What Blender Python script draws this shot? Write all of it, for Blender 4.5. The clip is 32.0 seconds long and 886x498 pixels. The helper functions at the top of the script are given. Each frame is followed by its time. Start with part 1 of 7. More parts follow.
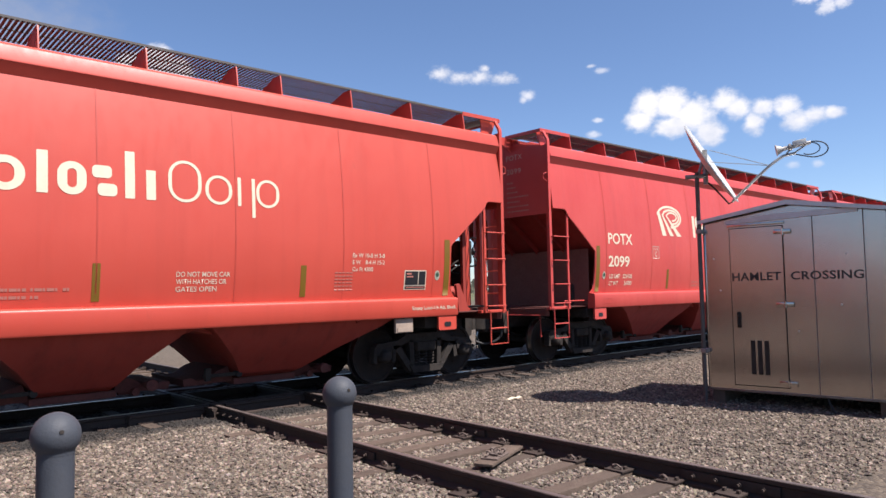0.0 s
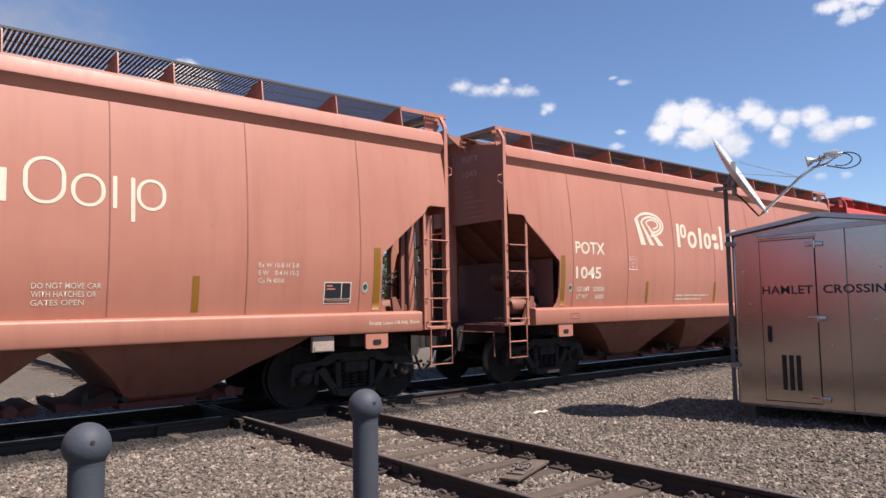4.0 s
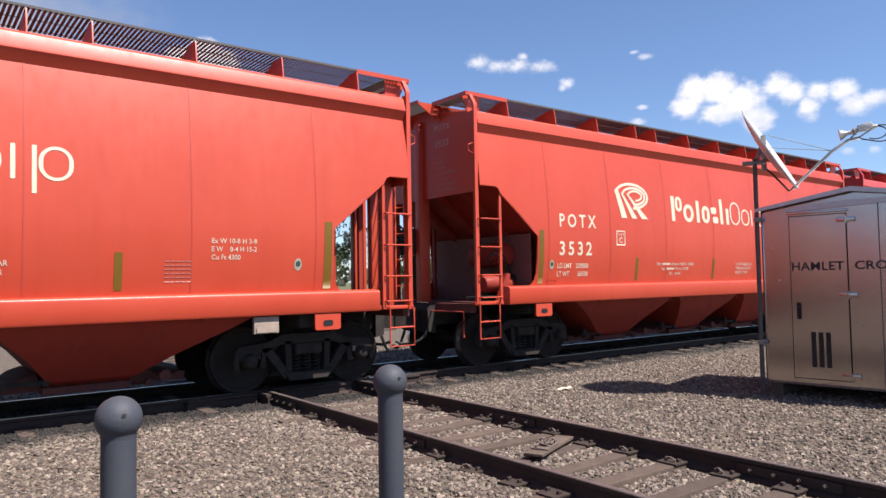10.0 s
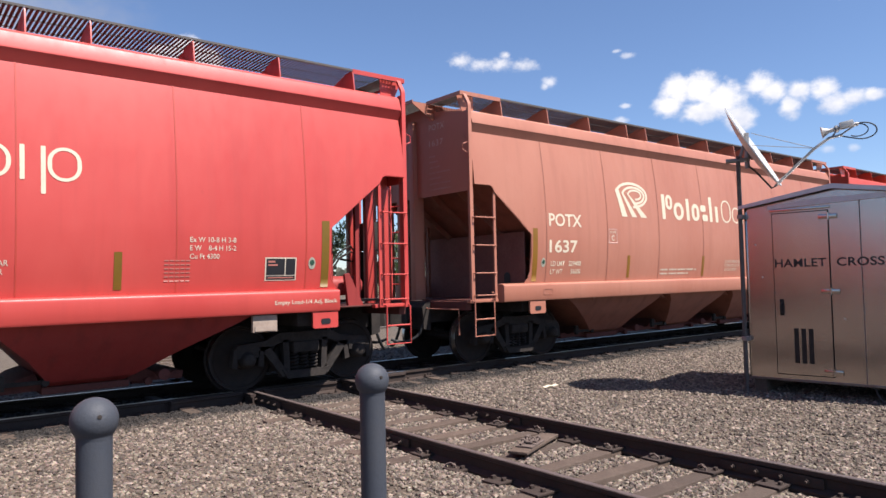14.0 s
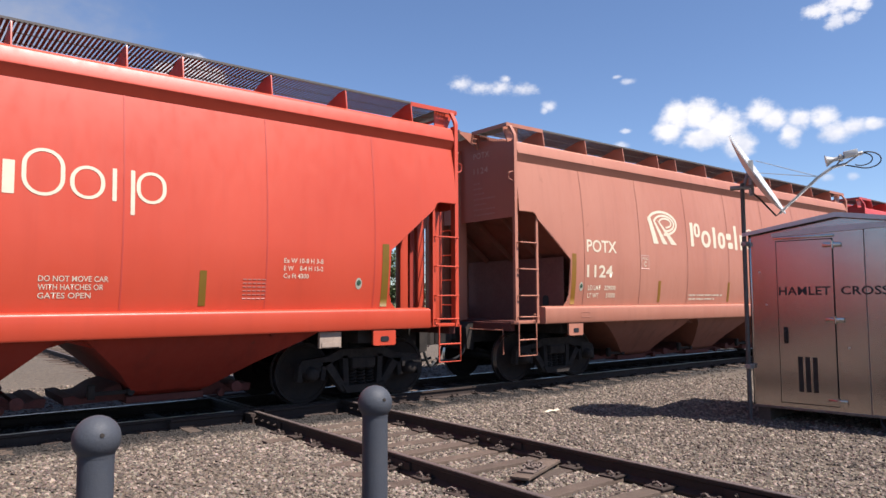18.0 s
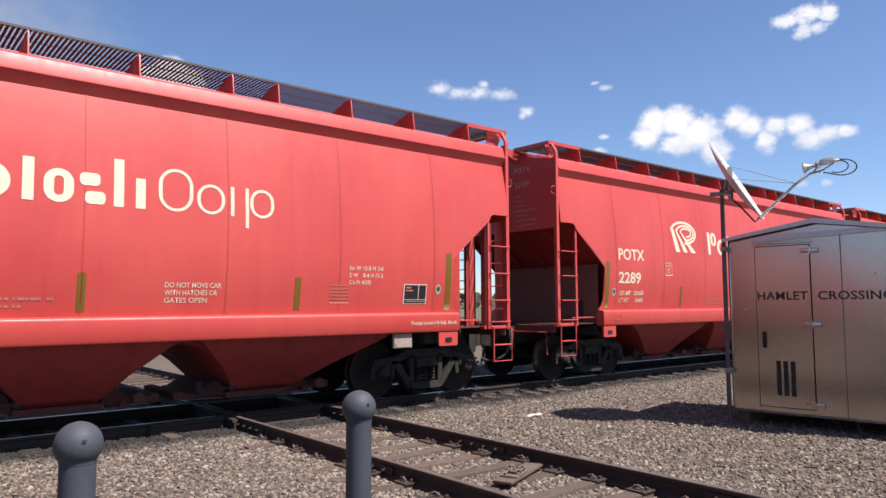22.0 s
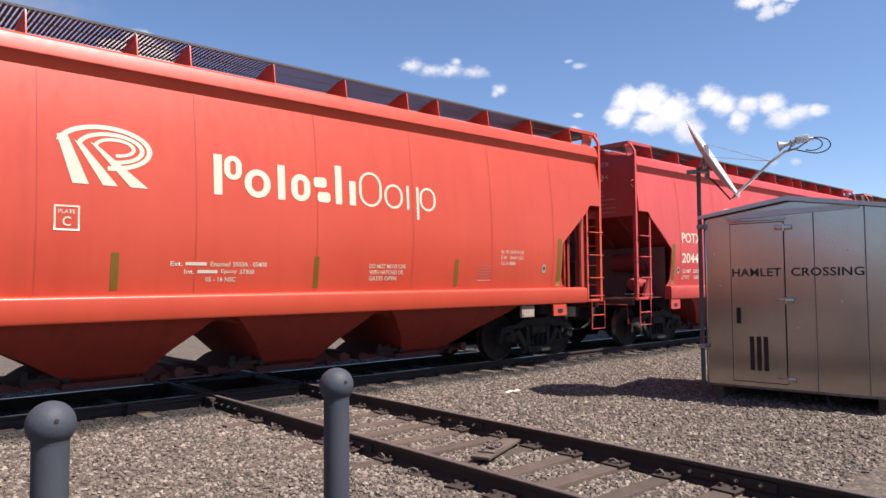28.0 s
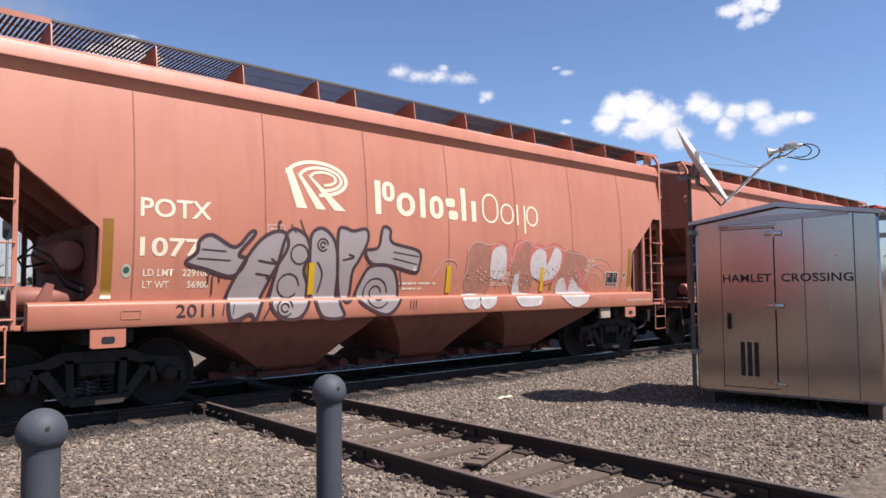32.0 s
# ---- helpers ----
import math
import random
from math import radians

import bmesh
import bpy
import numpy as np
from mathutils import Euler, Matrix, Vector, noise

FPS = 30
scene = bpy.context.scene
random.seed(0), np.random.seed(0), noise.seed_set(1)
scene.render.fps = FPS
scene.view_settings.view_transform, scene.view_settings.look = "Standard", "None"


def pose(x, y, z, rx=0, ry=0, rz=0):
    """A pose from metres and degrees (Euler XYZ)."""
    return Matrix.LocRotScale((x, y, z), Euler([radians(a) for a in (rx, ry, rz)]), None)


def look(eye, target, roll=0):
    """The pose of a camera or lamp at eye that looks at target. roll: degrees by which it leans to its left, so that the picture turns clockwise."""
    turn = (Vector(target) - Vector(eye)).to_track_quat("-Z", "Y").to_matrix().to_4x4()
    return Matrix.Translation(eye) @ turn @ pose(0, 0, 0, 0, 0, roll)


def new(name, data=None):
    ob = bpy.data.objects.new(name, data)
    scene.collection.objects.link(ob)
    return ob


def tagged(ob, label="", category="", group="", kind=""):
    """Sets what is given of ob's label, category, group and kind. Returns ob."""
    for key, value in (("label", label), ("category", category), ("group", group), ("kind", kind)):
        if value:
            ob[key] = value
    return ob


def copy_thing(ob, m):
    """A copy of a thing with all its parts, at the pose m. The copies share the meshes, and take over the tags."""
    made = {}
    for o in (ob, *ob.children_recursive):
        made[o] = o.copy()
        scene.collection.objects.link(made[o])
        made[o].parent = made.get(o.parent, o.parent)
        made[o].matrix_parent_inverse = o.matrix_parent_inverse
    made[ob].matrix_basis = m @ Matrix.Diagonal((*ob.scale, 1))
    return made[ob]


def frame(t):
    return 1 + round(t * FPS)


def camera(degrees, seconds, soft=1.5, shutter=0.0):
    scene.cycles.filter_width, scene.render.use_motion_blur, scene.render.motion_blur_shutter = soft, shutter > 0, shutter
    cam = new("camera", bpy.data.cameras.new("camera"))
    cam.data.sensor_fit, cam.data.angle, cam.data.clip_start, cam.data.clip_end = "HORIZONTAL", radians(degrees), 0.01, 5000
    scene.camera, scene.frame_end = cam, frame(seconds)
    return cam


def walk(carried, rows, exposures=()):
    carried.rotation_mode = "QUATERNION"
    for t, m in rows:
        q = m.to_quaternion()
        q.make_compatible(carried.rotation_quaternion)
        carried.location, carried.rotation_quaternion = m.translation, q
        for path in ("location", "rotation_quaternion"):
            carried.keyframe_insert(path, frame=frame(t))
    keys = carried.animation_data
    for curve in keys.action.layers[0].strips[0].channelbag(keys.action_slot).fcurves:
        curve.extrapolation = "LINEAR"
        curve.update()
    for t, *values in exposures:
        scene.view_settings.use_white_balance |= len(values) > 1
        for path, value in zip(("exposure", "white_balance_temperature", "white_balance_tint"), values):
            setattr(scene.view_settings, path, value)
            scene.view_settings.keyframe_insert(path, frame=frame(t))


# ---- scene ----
cam = camera(64.3, 32.0)
H0 = 1.527  # eye over the rail tops, which lie at z = 0
PATH = [
    (0, pose(-0.013, -0.004, H0 + -0.003, 93.38, 1.11, -41.75)),
    (0.5, pose(-0.024, -0.009, H0 + -0.001, 93.67, 1.15, -41.37)),
    (1, pose(-0.036, -0.007, H0 + 0.000, 93.95, 1.14, -40.77)),
    (1.5, pose(-0.038, -0.009, H0 + -0.001, 94.26, 0.97, -40.22)),
    (2, pose(-0.043, -0.004, H0 + 0.003, 94.40, 0.72, -39.88)),
    (2.5, pose(-0.039, -0.006, H0 + 0.004, 94.53, 0.58, -39.61)),
    (3, pose(-0.040, -0.003, H0 + 0.001, 94.46, 0.49, -39.60)),
    (3.5, pose(-0.036, -0.001, H0 + 0.003, 94.48, 0.85, -39.84)),
    (5.5, pose(0.047, -0.007, H0 + -0.000, 93.86, 1.38, -39.02)),
    (6, pose(0.023, -0.004, H0 + 0.004, 94.09, 1.09, -38.15)),
    (6.5, pose(0.003, -0.000, H0 + 0.002, 94.09, 0.54, -37.45)),
    (7, pose(0.002, 0.000, H0 + -0.004, 93.65, 0.53, -37.16)),
    (7.5, pose(-0.000, 0.001, H0 + -0.008, 93.14, 0.93, -37.21)),
    (8, pose(-0.006, 0.005, H0 + -0.005, 92.66, 1.03, -37.36)),
    (8.5, pose(-0.007, 0.003, H0 + -0.007, 92.43, 1.10, -37.51)),
    (9, pose(-0.011, 0.008, H0 + -0.010, 92.45, 1.15, -37.62)),
    (9.5, pose(-0.007, 0.005, H0 + -0.005, 92.44, 1.07, -37.69)),
    (10, pose(-0.009, 0.006, H0 + -0.004, 92.59, 0.99, -37.76)),
    (10.5, pose(-0.008, 0.001, H0 + -0.003, 92.72, 0.74, -37.69)),
    (11, pose(-0.010, 0.004, H0 + -0.007, 92.79, 0.86, -37.60)),
    (11.5, pose(-0.004, 0.005, H0 + -0.005, 92.78, 0.83, -37.52)),
    (12, pose(-0.006, 0.005, H0 + -0.005, 92.86, 0.92, -37.69)),
    (12.5, pose(0.002, 0.004, H0 + -0.007, 92.98, 1.11, -37.88)),
    (13, pose(0.007, 0.008, H0 + -0.004, 92.88, 0.89, -38.18)),
    (13.5, pose(0.035, 0.005, H0 + -0.005, 92.59, 1.02, -38.52)),
    (15.5, pose(0.030, -0.001, H0 + -0.012, 92.16, 1.93, -38.59)),
    (16, pose(0.030, -0.004, H0 + -0.010, 92.14, 2.26, -38.26)),
    (16.5, pose(0.022, -0.001, H0 + -0.007, 92.33, 1.98, -38.09)),
    (17, pose(0.011, 0.005, H0 + -0.004, 93.00, 1.37, -38.18)),
    (17.5, pose(0.012, 0.009, H0 + -0.001, 93.63, 0.58, -38.34)),
    (18, pose(0.013, 0.011, H0 + 0.002, 94.18, 0.28, -38.63)),
    (18.5, pose(0.010, 0.010, H0 + 0.002, 94.64, -0.02, -38.95)),
    (19, pose(0.001, 0.008, H0 + 0.006, 94.86, -0.23, -39.22)),
    (19.5, pose(0.005, 0.006, H0 + 0.010, 94.98, -0.02, -39.44)),
    (20, pose(0.002, -0.003, H0 + 0.011, 94.97, 0.05, -39.63)),
    (20.5, pose(-0.009, -0.003, H0 + 0.004, 95.00, 0.01, -39.81)),
    (21, pose(-0.006, -0.003, H0 + 0.002, 94.89, 0.13, -39.78)),
    (21.5, pose(-0.002, -0.005, H0 + 0.005, 94.65, 0.22, -39.85)),
    (22, pose(-0.010, -0.001, H0 + 0.006, 94.53, 0.27, -40.06)),
    (22.5, pose(-0.011, 0.003, H0 + 0.007, 94.44, 0.18, -40.23)),
    (23, pose(-0.011, 0.000, H0 + 0.007, 94.35, 0.15, -40.36)),
    (23.5, pose(-0.004, 0.002, H0 + 0.007, 94.28, 0.16, -40.46)),
    (24, pose(-0.004, 0.001, H0 + 0.007, 94.28, 0.61, -40.46)),
    (24.5, pose(-0.005, -0.000, H0 + 0.004, 94.41, 1.03, -40.49)),
    (25, pose(0.000, -0.003, H0 + 0.006, 94.58, 0.99, -40.48)),
    (25.5, pose(0.000, 0.002, H0 + 0.010, 94.50, 0.88, -40.58)),
    (27.5, pose(0.017, 0.004, H0 + 0.002, 92.95, 0.75, -41.40)),
    (28, pose(0.009, 0.002, H0 + -0.001, 92.76, 0.49, -41.73)),
    (28.5, pose(0.001, 0.008, H0 + -0.002, 92.80, 0.10, -42.05)),
    (29, pose(-0.006, 0.011, H0 + -0.001, 93.01, 0.01, -42.28)),
    (29.5, pose(-0.009, 0.007, H0 + 0.004, 93.20, 0.03, -42.39)),
    (30, pose(-0.007, 0.003, H0 + 0.002, 93.47, -0.04, -42.44)),
    (30.5, pose(-0.020, 0.003, H0 + -0.006, 93.65, 0.08, -42.50)),
    (31, pose(-0.021, 0.003, H0 + -0.003, 93.59, -0.08, -42.49)),
    (31.5, pose(-0.022, -0.000, H0 + 0.000, 93.47, 0.08, -42.46)),
    (32, pose(-0.003, -0.002, H0 + 0.001, 93.23, 0.55, -42.40)),
]
walk(cam, PATH, [(0.0, 1.04, 6420, 15), (1.0, 0.97, 6420, 15), (2.0, 1.02, 6420, 15), (3.0, 0.94, 6420, 15), (5.5, 1.05, 6420, 15), (6.0, 1.14, 6420, 15), (7.0, 0.84, 6420, 15), (8.0, 1.04, 6420, 15), (9.0, 1.00, 6420, 15), (10.0, 1.10, 6420, 15), (11.0, 1.04, 6420, 15), (12.0, 1.13, 6420, 15), (13.0, 1.02, 6420, 15), (14.5, 1.08, 6420, 15), (16.0, 1.15, 6420, 15), (17.0, 0.97, 6420, 15), (18.0, 1.03, 6420, 15), (19.0, 0.87, 6420, 15), (20.0, 1.02, 6420, 15), (21.0, 0.82, 6420, 15), (22.0, 1.03, 6420, 15), (23.0, 0.80, 6420, 15), (24.0, 1.12, 6420, 15), (25.0, 0.86, 6420, 15), (26.5, 0.95, 6420, 15), (28.0, 1.05, 6420, 15), (29.0, 1.06, 6420, 15), (32.0, 1.04, 6420, 15)])

# ---- light ----
world = bpy.data.worlds.new("sky")
scene.world = world
world.use_nodes = True
SUN_EL, SUN_AZ = 58.5, 158.5  # degrees; azimuth clockwise from +Y towards the sun
wn, wl = world.node_tree.nodes, world.node_tree.links
sky = wn.new("ShaderNodeTexSky")
sky.sky_type = "NISHITA"
sky.sun_disc = False
sky.sun_elevation = radians(SUN_EL)
sky.sun_rotation = radians(SUN_AZ)
sky.altitude = 1200.0
sky.air_density, sky.dust_density, sky.ozone_density = 1.0, 0.9, 5.0
wl.new(sky.outputs[0], wn["Background"].inputs[0])
wn["Background"].inputs[1].default_value = 0.077
sun = new("sun", bpy.data.lights.new("sun", "SUN"))
sun.data.energy, sun.data.angle, sun.data.color = 4.9, radians(0.53), (1.0, 0.95, 0.88)
sun_dir = Vector((math.sin(radians(SUN_AZ)) * math.cos(radians(SUN_EL)), math.cos(radians(SUN_AZ)) * math.cos(radians(SUN_EL)), math.sin(radians(SUN_EL))))
sun.matrix_world = look(sun_dir * 60, (0, 0, 0))

# ---- materials ----
def mat(name, base, rough=0.6, metal=0.0, grain=(), bump=None, coat=0.0, vary=0.0, spec=0.5):
    """grain: rows of (scale, strength, colour) of noise laid over the base; bump: (scale, strength)."""
    m = bpy.data.materials.new(name)
    m.use_nodes = True
    n, l = m.node_tree.nodes, m.node_tree.links
    b = n["Principled BSDF"]
    b.inputs["Roughness"].default_value, b.inputs["Metallic"].default_value = rough, metal
    b.inputs["Coat Weight"].default_value = coat
    b.inputs["Specular IOR Level"].default_value = spec
    b.inputs["Base Color"].default_value = (*base, 1)
    tc = n.new("ShaderNodeTexCoord")
    last = None
    for scale, strength, colour in grain:
        t = n.new("ShaderNodeTexNoise")
        t.inputs["Scale"].default_value, t.inputs["Detail"].default_value, t.inputs["Roughness"].default_value = scale, 6, 0.65
        l.new(tc.outputs["Object"], t.inputs["Vector"])
        r = n.new("ShaderNodeMapRange")
        r.inputs["From Min"].default_value, r.inputs["From Max"].default_value = 0.42, 0.68
        r.inputs["To Max"].default_value = strength
        l.new(t.outputs["Fac"], r.inputs["Value"])
        x = n.new("ShaderNodeMix")
        x.data_type = "RGBA"
        l.new(r.outputs["Result"], x.inputs["Factor"])
        if last:
            l.new(last, x.inputs["A"])
        else:
            x.inputs["A"].default_value = (*base, 1)
        x.inputs["B"].default_value = (*colour, 1)
        last = x.outputs["Result"]
    if vary:
        oi = n.new("ShaderNodeObjectInfo")
        r = n.new("ShaderNodeMapRange")
        r.inputs["To Min"].default_value, r.inputs["To Max"].default_value = 1 - vary, 1 + vary
        l.new(oi.outputs["Random"], r.inputs["Value"])
        hs = n.new("ShaderNodeHueSaturation")
        l.new(r.outputs["Result"], hs.inputs["Value"])
        if last:
            l.new(last, hs.inputs["Color"])
        else:
            hs.inputs["Color"].default_value = (*base, 1)
        last = hs.outputs["Color"]
    if last:
        l.new(last, b.inputs["Base Color"])
    if bump:
        t = n.new("ShaderNodeTexNoise")
        t.inputs["Scale"].default_value, t.inputs["Detail"].default_value = bump[0], 5
        l.new(tc.outputs["Object"], t.inputs["Vector"])
        k = n.new("ShaderNodeBump")
        k.inputs["Strength"].default_value, k.inputs["Distance"].default_value = bump[1], 0.01
        l.new(t.outputs["Fac"], k.inputs["Height"])
        l.new(k.outputs["Normal"], b.inputs["Normal"])
    return m


def car_paint(name, base, fade, rough, dirt, rust, coat):
    """Sprayed car paint: sun-faded clouds, streaks that run down, dust low on the sides, faint waviness of the sheets."""
    m = bpy.data.materials.new(name)
    m.use_nodes = True
    n, l = m.node_tree.nodes, m.node_tree.links
    b = n["Principled BSDF"]
    tc = n.new("ShaderNodeTexCoord")
    def noisy(scale, stretch, lo, hi, to):
        mp = n.new("ShaderNodeMapping")
        mp.inputs["Scale"].default_value = stretch
        l.new(tc.outputs["Object"], mp.inputs["Vector"])
        oi = n.new("ShaderNodeObjectInfo")
        ad = n.new("ShaderNodeVectorMath")
        sc = n.new("ShaderNodeVectorMath")
        sc.operation = "SCALE"
        sc.inputs[0].default_value = (37.0, 11.0, 5.0)
        l.new(oi.outputs["Random"], sc.inputs["Scale"])
        l.new(mp.outputs[0], ad.inputs[0])
        l.new(sc.outputs[0], ad.inputs[1])
        t = n.new("ShaderNodeTexNoise")
        t.inputs["Scale"].default_value, t.inputs["Detail"].default_value, t.inputs["Roughness"].default_value = scale, 7, 0.6
        l.new(ad.outputs[0], t.inputs["Vector"])
        r = n.new("ShaderNodeMapRange")
        r.inputs["From Min"].default_value, r.inputs["From Max"].default_value, r.inputs["To Max"].default_value = lo, hi, to
        l.new(t.outputs["Fac"], r.inputs["Value"])
        return r.outputs["Result"]
    def mixed(a, f, colour):
        x = n.new("ShaderNodeMix")
        x.data_type = "RGBA"
        l.new(f, x.inputs["Factor"])
        if isinstance(a, tuple):
            x.inputs["A"].default_value = (*a, 1)
        else:
            l.new(a, x.inputs["A"])
        x.inputs["B"].default_value = (*colour, 1)
        return x.outputs["Result"]
    c = mixed(base, noisy(0.7, (1, 1, 0.6), 0.35, 0.7, 0.75), fade)
    c = mixed(c, noisy(3.0, (1.6, 1, 0.10), 0.5, 0.78, dirt), tuple(v * 0.55 for v in base))
    c = mixed(c, noisy(26.0, (1, 1, 1), 0.58, 0.75, dirt * 0.6), tuple(v * 0.75 for v in base))
    c = mixed(c, noisy(5.0, (1, 1, 0.5), 0.68, 0.74, rust), (0.09, 0.035, 0.018))
    l.new(c, b.inputs["Base Color"])
    b.inputs["Specular IOR Level"].default_value = 0.35
    b.inputs["Coat Weight"].default_value, b.inputs["Coat Roughness"].default_value = coat * 1.5 + 0.14, 0.42
    r = n.new("ShaderNodeMapRange")
    r.inputs["To Min"].default_value, r.inputs["To Max"].default_value = rough - 0.07, rough + 0.1
    l.new(noisy(9.0, (1, 1, 0.4), 0.3, 0.7, 1.0), r.inputs["Value"])
    l.new(r.outputs["Result"], b.inputs["Roughness"])
    k = n.new("ShaderNodeBump")
    k.inputs["Strength"].default_value, k.inputs["Distance"].default_value = 0.12, 0.02
    l.new(noisy(1.3, (1, 1, 1), 0.2, 0.8, 1.0), k.inputs["Height"])
    l.new(k.outputs["Normal"], b.inputs["Normal"])
    return m


ORANGE = car_paint("orange_red_car_paint", (0.430, 0.047, 0.019), (0.480, 0.062, 0.028), 0.42, 0.18, 0.0, 0.14)
RED = car_paint("pink_red_car_paint", (0.425, 0.045, 0.037), (0.496, 0.072, 0.057), 0.45, 0.22, 0.1, 0.08)
CORAL = car_paint("coral_car_paint", (0.424, 0.050, 0.031), (0.475, 0.064, 0.040), 0.45, 0.22, 0.1, 0.08)
TAN = car_paint("faded_salmon_car_paint", (0.341, 0.129, 0.082), (0.387, 0.166, 0.109), 0.52, 0.3, 0.2, 0.08)
ROSE = car_paint("faded_rose_car_paint", (0.346, 0.124, 0.076), (0.390, 0.164, 0.104), 0.52, 0.3, 0.2, 0.08)
WHITE = mat("ivory_lettering_paint", (0.575, 0.505, 0.375), 0.55, grain=((14, 0.35, (0.470, 0.375, 0.275)),))
CREAM = mat("small_ivory_lettering_paint", (0.520, 0.450, 0.345), 0.55, grain=((20, 0.4, (0.420, 0.310, 0.235)),))
DECAL = mat("grey_green_inspection_decal", (0.33, 0.32, 0.25), 0.5, grain=((30, 0.5, (0.14, 0.15, 0.11)),))
BLACK = mat("black_stencil_paint", (0.012, 0.012, 0.014), 0.45)
GREEN = mat("dark_green_stencil_paint", (0.02, 0.06, 0.035), 0.5)
TAPE_OLIVE = mat("olive_reflective_tape", (0.147, 0.083, 0.007), 0.4, grain=((9, 0.4, (0.108, 0.064, 0.010)),))
TAPE_AMBER = mat("amber_reflective_tape", (0.196, 0.093, 0.006), 0.4, grain=((9, 0.4, (0.147, 0.069, 0.007)),))
TAPE_YELLOW = mat("yellow_reflective_tape", (0.430, 0.264, 0.006), 0.4, grain=((9, 0.3, (0.344, 0.218, 0.011)),))
GALV = mat("dark_weathered_grating_steel", (0.085, 0.078, 0.074), 0.7, 0.0, grain=((12, 0.5, (0.11, 0.10, 0.095)),), spec=0.3)
GRIME = mat("grimy_black_cast_steel", (0.030, 0.026, 0.024), 0.8, 0.0, grain=((6, 0.6, (0.058, 0.048, 0.041)), (40, 0.4, (0.014, 0.013, 0.012))), bump=(40, 0.3), spec=0.12)
WHEEL = mat("dark_rolled_wheel_steel", (0.026, 0.021, 0.019), 0.7, 0.0, grain=((9, 0.5, (0.042, 0.030, 0.024)),), bump=(30, 0.2), spec=0.12)
TREAD = mat("bright_worn_steel", (0.42, 0.41, 0.40), 0.28, 1.0, grain=((18, 0.4, (0.25, 0.22, 0.2)),))
DULL = mat("dull_brown_rail_head", (0.085, 0.064, 0.058), 0.55, 0.1, grain=((9, 0.6, (0.12, 0.095, 0.085)),))
RUBBER = mat("black_rubber", (0.015, 0.015, 0.016), 0.7)
RUST = mat("brown_rail_rust", (0.030, 0.018, 0.013), 0.85, 0.0, grain=((14, 0.7, (0.018, 0.012, 0.009)), (60, 0.5, (0.048, 0.028, 0.020))), bump=(60, 0.4))
TIMBER = mat("weathered_creosoted_timber", (0.070, 0.047, 0.034), 0.9, 0.0, grain=((5, 0.7, (0.108, 0.077, 0.056)), (50, 0.6, (0.039, 0.027, 0.019))), bump=(45, 0.7), vary=0.2)
BOLLARD = mat("blue_grey_bollard_paint", (0.040, 0.046, 0.058), 0.62, 0.0, grain=((7, 0.5, (0.050, 0.055, 0.066)), (40, 0.3, (0.030, 0.033, 0.038)), (3, 0.35, (0.060, 0.060, 0.062))), bump=(90, 0.15), spec=0.3)
ALU = mat("mill_finish_aluminium_sheet", (0.423, 0.383, 0.365), 0.17, 1.0, grain=((2.2, 0.5, (0.351, 0.329, 0.315)), (16, 0.35, (0.477, 0.450, 0.436))), bump=(2.2, 0.05))
ALU_EDGE = mat("dull_aluminium_trim", (0.48, 0.48, 0.48), 0.4, 1.0, grain=((8, 0.5, (0.38, 0.37, 0.36)),))
SEAM_DARK = mat("dirty_sheet_joint", (0.19, 0.165, 0.15), 0.5, 0.7, grain=((9, 0.5, (0.06, 0.05, 0.046)),))
MAST = mat("dull_dark_mast_steel", (0.095, 0.085, 0.080), 0.6, 0.3, grain=((9, 0.5, (0.06, 0.05, 0.045)),))
DISH = mat("off_white_dish_enamel", (0.425, 0.425, 0.408), 0.4, grain=((6, 0.4, (0.367, 0.362, 0.333)),))
POLE = mat("galvanized_pole_steel", (0.27, 0.26, 0.25), 0.5, 0.6, grain=((9, 0.5, (0.25, 0.24, 0.23)),))
CONCRETE = mat("grey_concrete", (0.207, 0.195, 0.178), 0.9, grain=((4, 0.6, (0.161, 0.149, 0.138)), (50, 0.4, (0.253, 0.241, 0.218))), bump=(30, 0.4))
BARK = mat("grey_brown_bark", (0.12, 0.09, 0.07), 0.95, grain=((9, 0.7, (0.06, 0.045, 0.035)),), bump=(25, 0.8))
LEAF = mat("spring_green_leaves", (0.043, 0.066, 0.012), 0.6, grain=((1.2, 0.8, (0.057, 0.080, 0.017)), (5, 0.6, (0.021, 0.034, 0.008))))
PINE = mat("dark_pine_needles", (0.017, 0.031, 0.011), 0.65, grain=((1.2, 0.7, (0.029, 0.046, 0.014)),))
TWIG = mat("bare_grey_twigs", (0.115, 0.094, 0.080), 0.9, grain=((3, 0.5, (0.075, 0.057, 0.048)),))
WALL_WHITE = mat("white_painted_siding", (0.413, 0.408, 0.390), 0.6, grain=((1, 0.4, (0.356, 0.344, 0.321)),))
BRICK = mat("red_brown_brick", (0.149, 0.057, 0.040), 0.85, grain=((6, 0.5, (0.115, 0.046, 0.034)),))
ROOF = mat("grey_roof_shingle", (0.092, 0.086, 0.086), 0.9, grain=((5, 0.5, (0.063, 0.057, 0.057)),))
PANE = mat("dark_window_pane", (0.02, 0.025, 0.03), 0.08)

